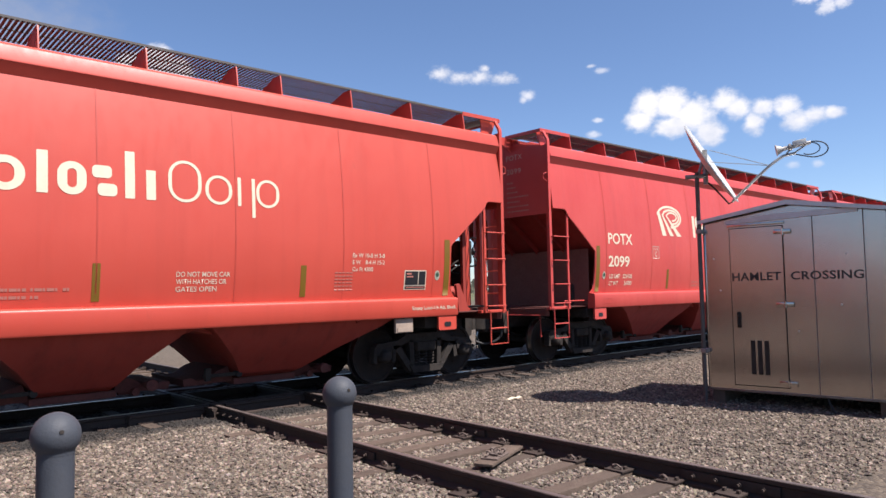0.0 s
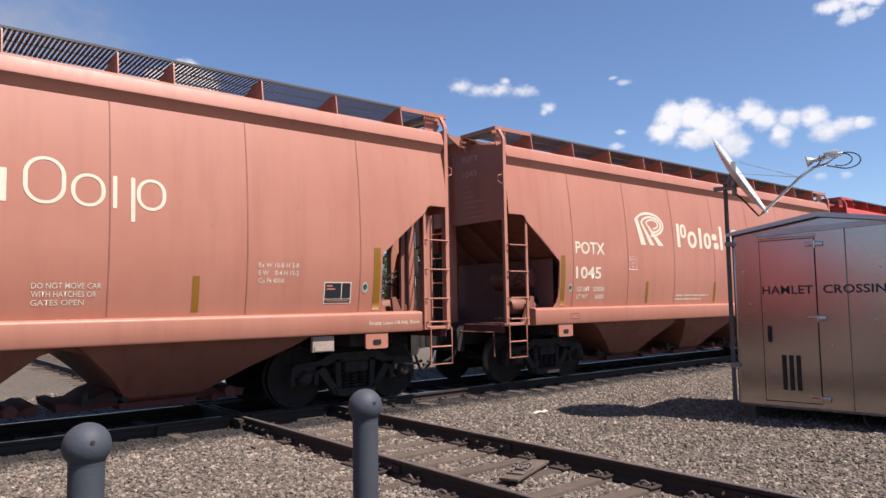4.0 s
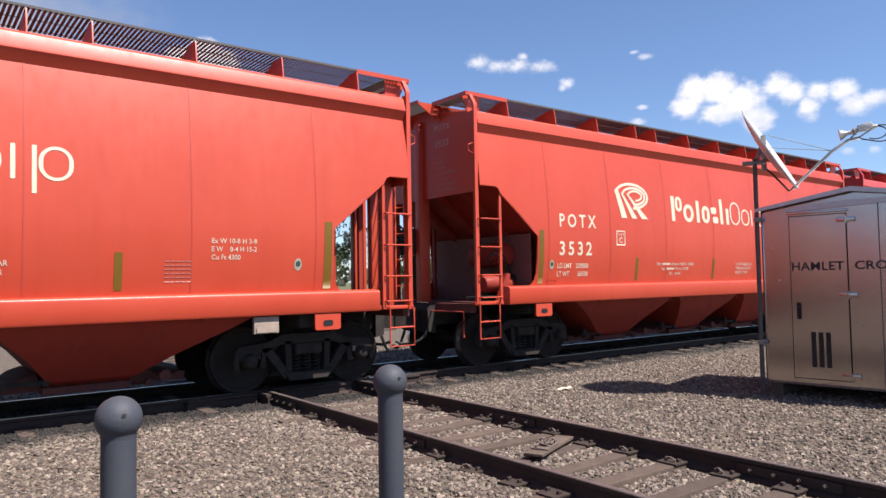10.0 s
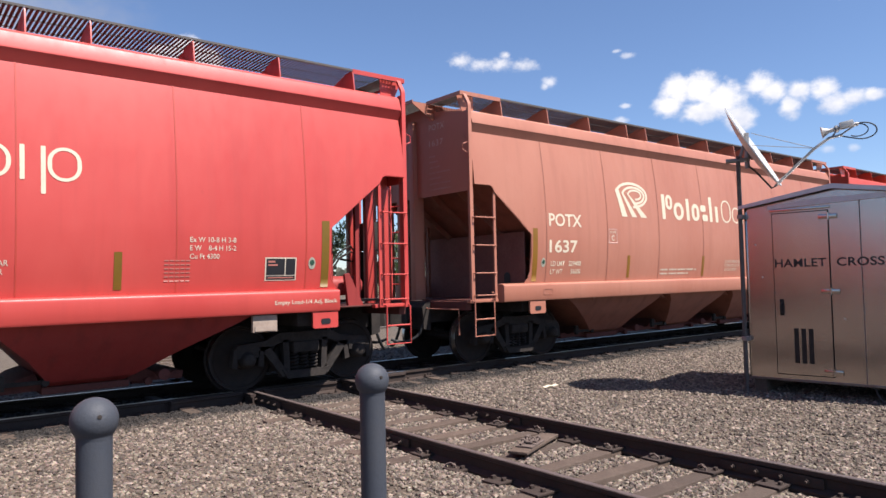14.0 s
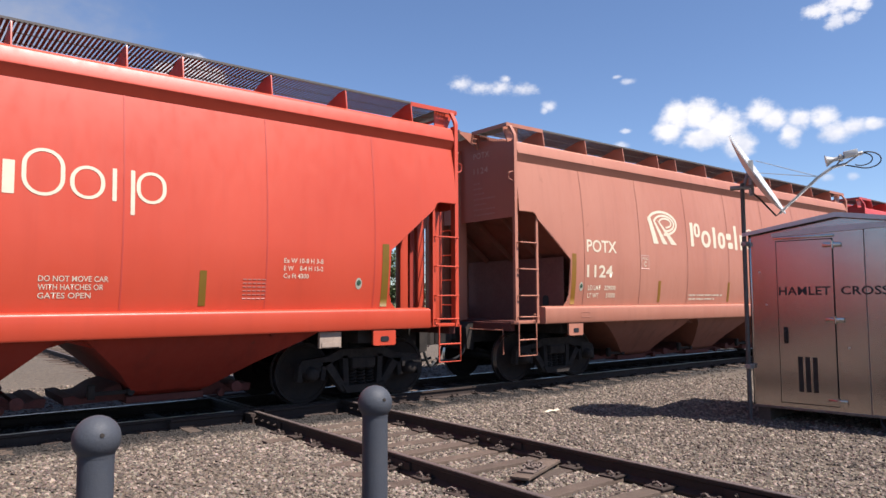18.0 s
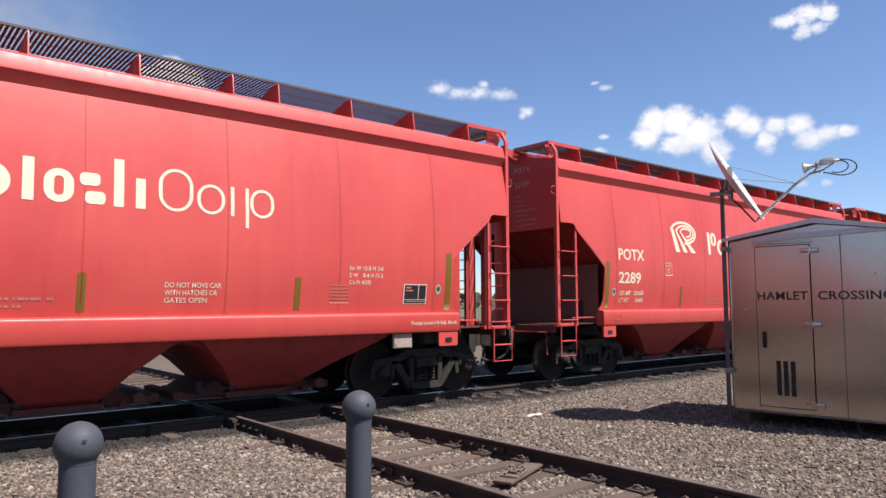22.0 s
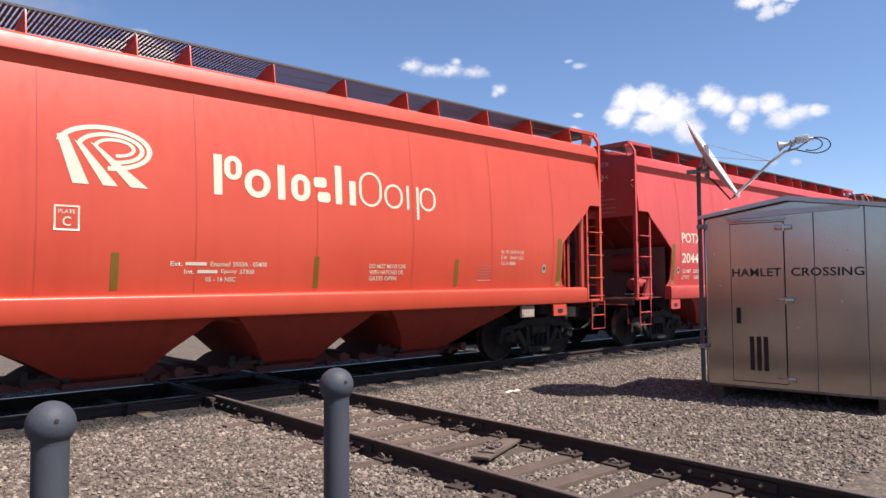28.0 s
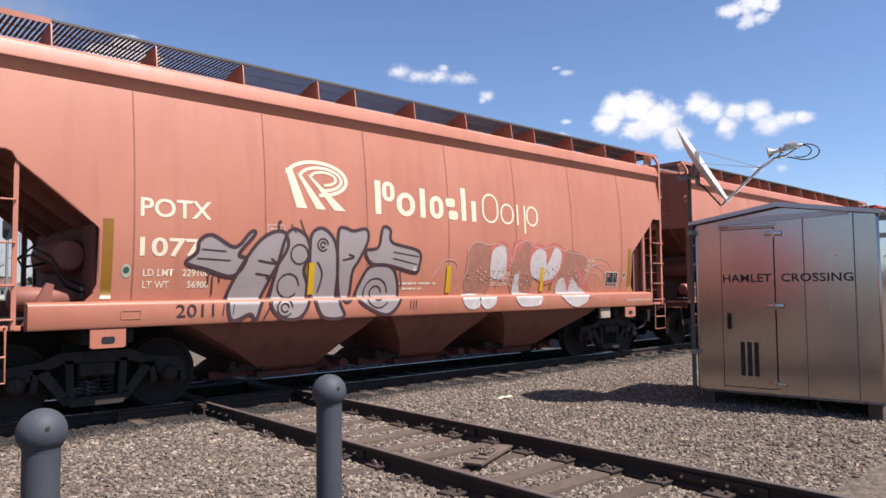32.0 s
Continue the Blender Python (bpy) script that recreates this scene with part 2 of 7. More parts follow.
WEB = mat("brown_dust_on_web_plate", (0.190, 0.085, 0.072), 0.85, grain=((3, 0.6, (0.220, 0.110, 0.090)), (22, 0.5, (0.120, 0.062, 0.054))), spec=0.2)
DARK_RED_STEEL = mat("mottled_dark_red_steel", (0.105, 0.036, 0.031), 0.8, grain=((5, 0.6, (0.140, 0.046, 0.037)), (30, 0.5, (0.050, 0.024, 0.020))), spec=0.2)
PALE_BOX = mat("dusty_pale_steel", (0.30, 0.235, 0.185), 0.7, grain=((9, 0.6, (0.19, 0.13, 0.10)),))
STENCIL = mat("faint_stencil_paint", (0.36, 0.13, 0.10), 0.6)
# darkened copies of the car paints: underbody shade in the colour, plus dust and rust
SHADED_DIRTY = {}
for shaded_name, under in (("orange", (0.36, 0.034, 0.016)), ("red", (0.34, 0.036, 0.031)), ("coral", (0.36, 0.044, 0.029)), ("tan", (0.28, 0.105, 0.070)), ("rose", (0.28, 0.10, 0.072))):
    SHADED_DIRTY[shaded_name] = car_paint("shaded_dirty_hopper_paint", tuple(v * 0.8 for v in under), tuple(v * 0.6 for v in under), 0.75, 0.8, 0.6, 0.0)
STENCIL_PALE = mat("dusty_end_stencil_paint", (0.42, 0.27, 0.22), 0.7, grain=((9, 0.7, (0.36, 0.14, 0.10)),))
SEAM_BROWN = mat("rust_stained_weld", (0.193, 0.067, 0.043), 0.7, grain=((4, 0.6, (0.290, 0.112, 0.073)),))
SEAM_RED = mat("dusty_red_weld", (0.385, 0.043, 0.026), 0.55, grain=((3, 0.6, (0.330, 0.036, 0.024)),))
SPRAY_DARK = mat("dark_maroon_spray_paint", (0.035, 0.012, 0.014), 0.6)
SPRAY_SILVER = mat("silver_grey_spray_paint", (0.230, 0.195, 0.189), 0.5, grain=((3, 0.5, (0.195, 0.172, 0.155)),))
SPRAY_WHITE = mat("chalky_white_spray_paint", (0.379, 0.344, 0.333), 0.7, grain=((9, 0.6, (0.287, 0.230, 0.207)),))
SPRAY_PINK = mat("pale_pink_spray_haze", (0.400, 0.240, 0.205), 0.7, grain=((6, 0.7, (0.36, 0.18, 0.135)),))
SPRAY_ROSE = mat("rose_red_spray_haze", (0.330, 0.085, 0.068), 0.7, grain=((4, 0.7, (0.345, 0.125, 0.085)),))
SPRAY_BLUE = mat("faded_blue_marker", (0.10, 0.07, 0.11), 0.6)
SPRAY_BROWN = mat("rubbed_brown_patch", (0.224, 0.092, 0.060), 0.7, grain=((5, 0.6, (0.299, 0.127, 0.082)),))

# ---- mesh helpers ----
def box(bm, x0, x1, y0, y1, z0, z1, bevel=0.0):
    r = bmesh.ops.create_cube(bm, size=1.0, matrix=Matrix.Translation(((x0 + x1) / 2, (y0 + y1) / 2, (z0 + z1) / 2)) @ Matrix.Diagonal((x1 - x0, y1 - y0, z1 - z0, 1)))
    if bevel:
        es = list({e for v in r["verts"] for e in v.link_edges})
        bmesh.ops.bevel(bm, geom=es, offset=bevel, segments=2, affect="EDGES", profile=0.6)
    return r["verts"]


def slab(bm, pts, axis, a, b):
    """A flat polygon given in two coordinates, thickened along axis from a to b."""
    def at(p, w):
        return {"x": (w, p[0], p[1]), "y": (p[0], w, p[1]), "z": (p[0], p[1], w)}[axis]
    lo = [bm.verts.new(at(p, a)) for p in pts]
    hi = [bm.verts.new(at(p, b)) for p in pts]
    n = len(pts)
    fs = [bm.faces.new(lo), bm.faces.new(hi[::-1])]
    for i in range(n):
        fs.append(bm.faces.new((lo[i], hi[i], hi[(i + 1) % n], lo[(i + 1) % n])))
    bmesh.ops.recalc_face_normals(bm, faces=fs)
    return fs


def loft(bm, rings, close=True, caps=True):
    """Skin through rings of equally many points."""
    vs = [[bm.verts.new(p) for p in r] for r in rings]
    n = len(rings[0])
    fs = []
    for a, b in zip(vs, vs[1:]):
        for i in range(n if close else n - 1):
            fs.append(bm.faces.new((a[i], a[(i + 1) % n], b[(i + 1) % n], b[i])))
    if caps and close:
        fs += [bm.faces.new(vs[0][::-1]), bm.faces.new(vs[-1])]
    bmesh.ops.recalc_face_normals(bm, faces=fs)
    return fs


def tube(bm, pts, r, n=8):
    """A round bar along a line of points."""
    pts = [Vector(p) for p in pts]
    rings = []
    up = Vector((0.123, 0.4, 0.9))
    for i, p in enumerate(pts):
        d = (pts[min(i + 1, len(pts) - 1)] - pts[max(i - 1, 0)]).normalized()
        s = d.cross(up)
        if s.length < 0.1:
            s = d.cross(Vector((1, 0, 0)))
        s.normalize()
        q = s.cross(d)
        rr = r[i] if isinstance(r, (list, tuple)) else r
        rings.append([p + (s * math.cos(2 * math.pi * k / n) + q * math.sin(2 * math.pi * k / n)) * rr for k in range(n)])
    return loft(bm, rings)


def turned(bm, prof, axis="z", at=(0, 0, 0), n=24):
    """A lathe form: prof holds (radius, place along the axis)."""
    rings = []
    for r, w in prof:
        ring = []
        for k in range(n):
            c, s = r * math.cos(2 * math.pi * k / n), r * math.sin(2 * math.pi * k / n)
            p = {"z": (c, s, w), "y": (c, w, s), "x": (w, c, s)}[axis]
            ring.append((at[0] + p[0], at[1] + p[1], at[2] + p[2]))
        rings.append(ring)
    return loft(bm, rings)


def smooth(bm, angle=40):
    lim = radians(angle)
    for f in bm.faces:
        f.smooth = True
    for e in bm.edges:
        if len(e.link_faces) == 2 and e.calc_face_angle(0) > lim:
            e.smooth = False


def part(name, bm, material, parent=None, label="", at=None, sm=40):
    """Links a bmesh as one mesh object, under a thing or a part where one is given."""
    if sm:
        smooth(bm, sm)
    me = bpy.data.meshes.new(name)
    bm.to_mesh(me)
    bm.free()
    for m in material if isinstance(material, (list, tuple)) else [material]:
        me.materials.append(m)
    return piece(name, me, parent, label, at)


def piece(name, me, parent=None, label="", at=None):
    ob = new(name, me)
    ob.parent = parent
    if at is not None:
        ob.matrix_basis = at if isinstance(at, Matrix) else Matrix.Translation(at)
    if label:
        ob["label"] = label
    return ob


def boxed(name, dims, material, parent=None, label="", bevel=0.0, at=None):
    bm = bmesh.new()
    box(bm, *dims, bevel=bevel)
    return part(name, bm, material, parent, label, at, 30)

# ---- the ground and the two tracks ----
TRACK_Y, CAR_PITCH = 10.44, 15.336      # the train's track runs along x; coupled length of a car
CROSS_X, CROSS_LEAN, GAUGE = 4.97, 0.75, 1.51
GROUND_Z = -0.15


def track_band(n, l, colour, g):
    """Darkens the ballast to near black in a ragged band along the train's track."""
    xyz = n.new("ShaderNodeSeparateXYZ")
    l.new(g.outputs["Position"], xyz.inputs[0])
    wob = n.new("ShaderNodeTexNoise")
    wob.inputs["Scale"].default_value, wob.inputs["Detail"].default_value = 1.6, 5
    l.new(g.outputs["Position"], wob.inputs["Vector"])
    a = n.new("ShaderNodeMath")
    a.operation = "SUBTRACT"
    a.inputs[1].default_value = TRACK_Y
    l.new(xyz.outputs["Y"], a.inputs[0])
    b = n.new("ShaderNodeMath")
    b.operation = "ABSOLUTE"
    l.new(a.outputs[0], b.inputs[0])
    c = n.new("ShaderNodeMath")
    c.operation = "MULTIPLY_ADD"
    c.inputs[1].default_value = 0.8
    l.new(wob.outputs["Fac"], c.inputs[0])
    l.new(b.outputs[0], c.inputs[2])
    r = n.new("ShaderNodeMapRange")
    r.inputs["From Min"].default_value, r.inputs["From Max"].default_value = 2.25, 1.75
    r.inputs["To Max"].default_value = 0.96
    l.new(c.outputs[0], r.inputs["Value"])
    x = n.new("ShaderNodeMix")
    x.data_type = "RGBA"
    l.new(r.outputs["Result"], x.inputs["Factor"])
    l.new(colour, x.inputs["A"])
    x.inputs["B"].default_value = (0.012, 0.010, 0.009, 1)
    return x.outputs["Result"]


def ground_material():
    m = bpy.data.materials.new("gravel_and_distant_grass")
    m.use_nodes = True
    n, l = m.node_tree.nodes, m.node_tree.links
    b = n["Principled BSDF"]
    b.inputs["Roughness"].default_value = 0.92
    g = n.new("ShaderNodeNewGeometry")
    vo = n.new("ShaderNodeTexVoronoi")
    vo.inputs["Scale"].default_value = 24
    l.new(g.outputs["Position"], vo.inputs["Vector"])
    ramp = n.new("ShaderNodeValToRGB")
    e = ramp.color_ramp.elements
    e[0].position, e[0].color = 0.0, (0.055, 0.042, 0.031, 1)
    e[1].position, e[1].color = 1.0, (0.139, 0.109, 0.079, 1)
    k = e.new(0.45)
    k.color = (0.087, 0.066, 0.048, 1)
    sep = n.new("ShaderNodeSeparateColor")
    l.new(vo.outputs["Color"], sep.inputs[0])
    l.new(sep.outputs[0], ramp.inputs["Fac"])
    no = n.new("ShaderNodeTexNoise")
    no.inputs["Scale"].default_value, no.inputs["Detail"].default_value = 0.35, 5
    l.new(g.outputs["Position"], no.inputs["Vector"])
    mx = n.new("ShaderNodeMix")
    mx.data_type, mx.blend_type = "RGBA", "MULTIPLY"
    mx.inputs["Factor"].default_value = 0.6
    l.new(ramp.outputs["Color"], mx.inputs["A"])
    r2 = n.new("ShaderNodeValToRGB")
    r2.color_ramp.elements[0].position, r2.color_ramp.elements[0].color = 0.3, (0.70, 0.66, 0.62, 1)
    r2.color_ramp.elements[1].position, r2.color_ramp.elements[1].color = 0.7, (1.0, 0.98, 0.95, 1)
    l.new(no.outputs["Fac"], r2.inputs["Fac"])
    l.new(r2.outputs["Color"], mx.inputs["B"])
    # grass beyond the yard: patches of green and straw
    gn = n.new("ShaderNodeTexNoise")
    gn.inputs["Scale"].default_value, gn.inputs["Detail"].default_value = 0.09, 8
    l.new(g.outputs["Position"], gn.inputs["Vector"])
    gr = n.new("ShaderNodeValToRGB")
    gr.color_ramp.elements[0].position, gr.color_ramp.elements[0].color = 0.38, (0.043, 0.060, 0.015, 1)
    gr.color_ramp.elements[1].position, gr.color_ramp.elements[1].color = 0.62, (0.115, 0.103, 0.049, 1)
    l.new(gn.outputs["Fac"], gr.inputs["Fac"])
    xyz = n.new("ShaderNodeSeparateXYZ")
    l.new(g.outputs["Position"], xyz.inputs[0])
    jit = n.new("ShaderNodeMath")
    jit.operation = "MULTIPLY_ADD"
    jit.inputs[1].default_value = 60.0
    l.new(gn.outputs["Fac"], jit.inputs[0])
    l.new(xyz.outputs["Y"], jit.inputs[2])
    far = n.new("ShaderNodeMapRange")
    far.inputs["From Min"].default_value, far.inputs["From Max"].default_value = 95.0, 120.0
    l.new(jit.outputs[0], far.inputs["Value"])
    fin = n.new("ShaderNodeMix")
    fin.data_type = "RGBA"
    l.new(far.outputs["Result"], fin.inputs["Factor"])
    l.new(mx.outputs["Result"], fin.inputs["A"])
    l.new(gr.outputs["Color"], fin.inputs["B"])
    l.new(track_band(n, l, fin.outputs["Result"], g), b.inputs["Base Color"])
    bp = n.new("ShaderNodeBump")
    bp.inputs["Strength"].default_value, bp.inputs["Distance"].default_value = 0.9, 0.02
    bp.invert = True
    l.new(vo.outputs["Distance"], bp.inputs["Height"])
    l.new(bp.outputs["Normal"], b.inputs["Normal"])
    return m


def ground_z(x, y):
    """The lie of the gravel: gently uneven, heaped a little along the train's track."""
    z = GROUND_Z + 0.035 * noise.noise((x * 0.45, y * 0.45, 0.3)) + 0.016 * noise.noise((x * 1.7, y * 1.7, 4.0))
    off = abs(x - CROSS_X - (y - TRACK_Y) * 0.0131)
    if off < 1.5 and y < 30:
        deep = min(1.0, max(0.0, (1.0 - off) / 0.3))
        z = min(z, GROUND_Z - 0.004 - 0.026 * deep + 0.018 * noise.noise((x * 3, y * 3, 7.0)))
    return z if abs(x) < 60 and abs(y) < 60 else GROUND_Z


def make_ground():
    bm = bmesh.new()
    def lines(near0, near1, step, far):
        v = list(np.arange(near0, near1 + 1e-6, step))
        out = [-far, -900, -300, -120, -60, -35, -20]
        return sorted(set([a for a in out if a < near0 - 2] + [float(a) for a in v] + [-a for a in out if -a > near1 + 2]))
    xs, ys = lines(-4, 16, 0.2, 4000), lines(0, 16, 0.25, 4000)
    grid = [[bm.verts.new((x, y, ground_z(x, y))) for x in xs] for y in ys]
    for a, b in zip(grid, grid[1:]):
        for i in range(len(xs) - 1):
            bm.faces.new((a[i], a[i + 1], b[i + 1], b[i]))
    ob = part("ground", bm, ground_material(), sm=80)
    return tagged(ob, "pale grey-tan crushed gravel yard, grass farther off", "ground", kind="structure")


ground = make_ground()


def rail_ring(y, z=0.0, h=0.17):
    """The cross-section of a rail, its head at z."""
    half = [(0.036, 0.0), (0.037, -0.03), (0.011, -0.045), (0.010, -0.12), (0.068, -0.15), (0.068, -h)]
    return [(y - a, z + b) for a, b in half] + [(y + a, z + b) for a, b in half[::-1]]


def rail(name, parent, y, x0, x1, head=None):
    """A rail along x with a worn running surface."""
    bm = bmesh.new()
    loft(bm, [[(x, a, b) for a, b in rail_ring(y)] for x in (x0, x1)])
    ob = part(name, bm, RUST, parent, sm=30)
    bm = bmesh.new()
    box(bm, x0, x1, y - 0.026, y + 0.026, 0.0005, 0.003)
    part("running_surface", bm, head or TREAD, ob, sm=0)
    return ob


RUST_PALE = mat("dusty_brown_iron", (0.11, 0.080, 0.066), 0.85, 0.0, grain=((25, 0.6, (0.06, 0.04, 0.03)),), bump=(60, 0.3))


def straight_track(name, label, spans, pose_m, ties, tie_z, head=None):
    root = tagged(new(name), label, "railway track", kind="structure")
    root.matrix_basis = pose_m
    bm = bmesh.new()
    tube(bm, [(-0.05, 0.0, -0.03), (-0.045, 0.0, 0.012), (0.0, 0.0, 0.03), (0.045, 0.0, 0.012), (0.05, 0.0, -0.02)], 0.011, 6)
    smooth(bm)
    clip = bpy.data.meshes.new("rail_anchor")
    bm.to_mesh(clip)
    bm.free()
    clip.materials.append(RUST_PALE)
    for x0, x1 in spans:
        for y in (-GAUGE / 2, GAUGE / 2):
            rail("rail", root, y, x0, x1, head)
    bm = bmesh.new()
    box(bm, -0.088, 0.088, -1.28, 1.28, -0.19, 0.0, bevel=0.018)
    smooth(bm)
    tie = bpy.data.meshes.new("tie")
    bm.to_mesh(tie)
    bm.free()
    tie.materials.append(TIMBER)
    bm = bmesh.new()
    box(bm, -0.10, 0.10, -0.19, 0.19, 0.0, 0.018, bevel=0.004)
    for sx, sy in ((-0.06, -0.09), (0.06, 0.09), (0.06, -0.09), (-0.06, 0.09)):
        box(bm, sx - 0.013, sx + 0.013, sy - 0.02, sy + 0.02, 0.018, 0.045, bevel=0.005)
    smooth(bm)
    plate = bpy.data.meshes.new("tie_plate")
    bm.to_mesh(plate)
    bm.free()
    plate.materials.append(RUST)
    rng = random.Random(5)
    for x in ties:
        t = piece("tie", tie, root, at=pose(x + rng.uniform(-0.03, 0.03), rng.uniform(-0.05, 0.05), tie_z + rng.uniform(-0.025, 0.006), rng.uniform(-0.4, 0.4), rng.uniform(-2, 2), rng.uniform(-3.5, 3.5)))
        for y in (-GAUGE / 2, GAUGE / 2):
            piece("tie_plate", plate, t, at=(0, y, 0.0))
            if name == "cross_track" and -10 < x < 0 and rng.random() < 0.75:
                piece("rail_anchor", clip, t, at=pose(rng.uniform(-0.05, 0.05), y + rng.choice((-1, 1)) * 0.13, 0.025, 0, 0, rng.uniform(-25, 25)))
    return root


# the crossed track: along its own x axis, which points away from the camera's side over the train's track
CROSS_M = pose(CROSS_X, TRACK_Y, 0, 0, 0, 90 - CROSS_LEAN)
TRAIN_M = pose(CROSS_X, TRACK_Y, 0)
train_track = straight_track("train_track", "rusty rail track with polished heads on timber ties in gravel", [(-60, -1.0), (1.0, 260)], TRAIN_M,
                             [x for x in np.arange(-14.2, 60, 0.52) if abs(x) > 1.5], -0.128)
cross_track = straight_track("cross_track", "rusty rail track on old timber ties crossing at right angles", [(-45, -1.0), (1.0, 60)], CROSS_M,
                             [x for x in np.arange(-13.9, 22, 0.52) if abs(x) > 1.6], -0.132, DULL)


def joint_bar(root, x, y, side):
    """A bolted splice on the web of a rail."""
    bm = bmesh.new()
    box(bm, x - 0.42, x + 0.42, y + side * 0.014, y + side * 0.040, -0.125, -0.045, bevel=0.008)
    bar = part("joint_bar", bm, RUST, root)
    for k in range(4):
        bm = bmesh.new()
        turned(bm, [(0.020, 0.0), (0.020, 0.02), (0.012, 0.021), (0.012, 0.045)], "y", n=8)
        if side < 0:
            bmesh.ops.scale(bm, vec=(1, -1, 1), verts=bm.verts)
            bmesh.ops.reverse_faces(bm, faces=bm.faces)
        part("bolt", bm, RUST, bar, at=(x - 0.3 + 0.2 * k, y + side * 0.04, -0.083))


for jx in (-1.45, -4.35, -7.6):
    for jy in (-GAUGE / 2, GAUGE / 2):
        joint_bar(cross_track, jx, jy, 1)
        joint_bar(cross_track, jx, jy, -1)
for jx in (-1.5, 1.5):
    joint_bar(train_track, jx, -GAUGE / 2, -1)


def diamond():
    """The crossing itself: four frogs of heavy rail, inner guard rails, bolted plates on long timbers."""
    root = tagged(new("rail_diamond_crossing"), "rusty bolted steel rail crossing with polished wheel paths", "rail crossing", kind="structure")
    root.matrix_basis = TRAIN_M
    h = GAUGE / 2
    for k in range(2):
        m = Matrix.Identity(4) if k == 0 else pose(0, 0, 0, 0, 0, 90 - CROSS_LEAN)
        for y in (-h, h):
            bm = bmesh.new()
            cuts = [-1.0, -h - 0.035, -h + 0.035, h - 0.035, h + 0.035, 1.0] if k else [-1.0, 1.0]
            for a, b in zip(cuts[::2], cuts[1::2]):
                loft(bm, [[(x, p, q) for p, q in rail_ring(y)] for x in (a, b)])
                box(bm, a, b, y - 0.026, y + 0.026, 0.0005, 0.003)
            part("frog_rail", bm, [RUST], root, at=m, sm=30)
            bm = bmesh.new()
            gy = y - 0.115 * (1 if y > 0 else -1)
            loft(bm, [[(x, p, q) for p, q in rail_ring(gy, -0.003)] for x in (-h + 0.16, h - 0.16)])
            part("guard_rail", bm, RUST, root, at=m, sm=30)
            bm = bmesh.new()
            oy = y + 0.10 * (1 if y > 0 else -1)
            for a, b in ((-1.15, -h - 0.12), (h + 0.12, 1.15)) if k else ((-1.9, -h - 0.16), (-h + 0.16, h - 0.16), (h + 0.16, 1.9)):
                loft(bm, [[(x, p, q) for p, q in rail_ring(oy, -0.012)] for x in (a, b)])
            part("outer_easer_rail", bm, RUST, root, at=m, sm=30)
    for sx in (-h, h):
        for sy in (-h, h):
            bm = bmesh.new()
            box(bm, sx - 0.33, sx + 0.33, sy - 0.33, sy + 0.33, -0.185, -0.162, bevel=0.006)
            for a in (-0.24, 0.24):
                for b in (-0.24, 0.24):
                    turned(bm, [(0.022, -0.162), (0.022, -0.13), (0.012, -0.129), (0.012, -0.10)], "z", (sx + a, sy + b, 0), 8)
            part("corner_plate", bm, RUST, root)
    for k in range(7):
        boxed("crossing_timber", (-1.95 + 0.005 * (k % 3), 1.95, -1.65 + 0.52 * k, -1.40 + 0.52 * k, -0.36, -0.188), TIMBER, root, bevel=0.012)
    return root


diamond()

def spare_plate():
    """A long rusty base plate left across the ties, with a heap of old bolts on it."""
    root = tagged(new("spare_base_plate"), "long rusty steel base plate with loose bolts, lying across ties", "steel plate")
    root.matrix_basis = pose(5.10, 4.93, -0.128, 0, 1.0, 24)
    bm = bmesh.new()
    box(bm, -0.46, 0.46, -0.095, 0.095, 0.0, 0.028, bevel=0.006)
    part("plate", bm, TIMBER, root)
    bm = bmesh.new()
    box(bm, -0.30, 0.06, -0.085, 0.085, 0.029, 0.045, bevel=0.005)
    part("rail_seat", bm, RUST_PALE, root)
    rng = random.Random(3)
    for _ in range(8):
        bm = bmesh.new()
        turned(bm, [(0.012, -0.045), (0.012, 0.03), (0.022, 0.03), (0.022, 0.052), (0.001, 0.054)], "z", n=8)
        part("bolt", bm, RUST_PALE, root, at=pose(-0.14 + rng.uniform(-0.10, 0.10), rng.uniform(-0.06, 0.06), 0.060 + rng.uniform(0, 0.015), rng.uniform(60, 120), rng.uniform(-20, 20), rng.uniform(0, 180)))
    return root


spare_plate()


def scrap(x, y):
    bm = bmesh.new()
    slab(bm, [(-0.11, 0.0), (-0.03, 0.022), (0.05, 0.012), (0.12, 0.03), (0.11, 0.034), (0.04, 0.018), (-0.04, 0.028), (-0.12, 0.006)], "y", -0.03, 0.03)
    root = part("paper_scrap", bm, WHITE, sm=30)
    root.matrix_basis = pose(x, y, ground_z(x, y) + 0.02, 8, 0, -12)
    return tagged(root, "crumpled white scrap of paper on gravel", "litter")


scrap(7.92, 7.31)

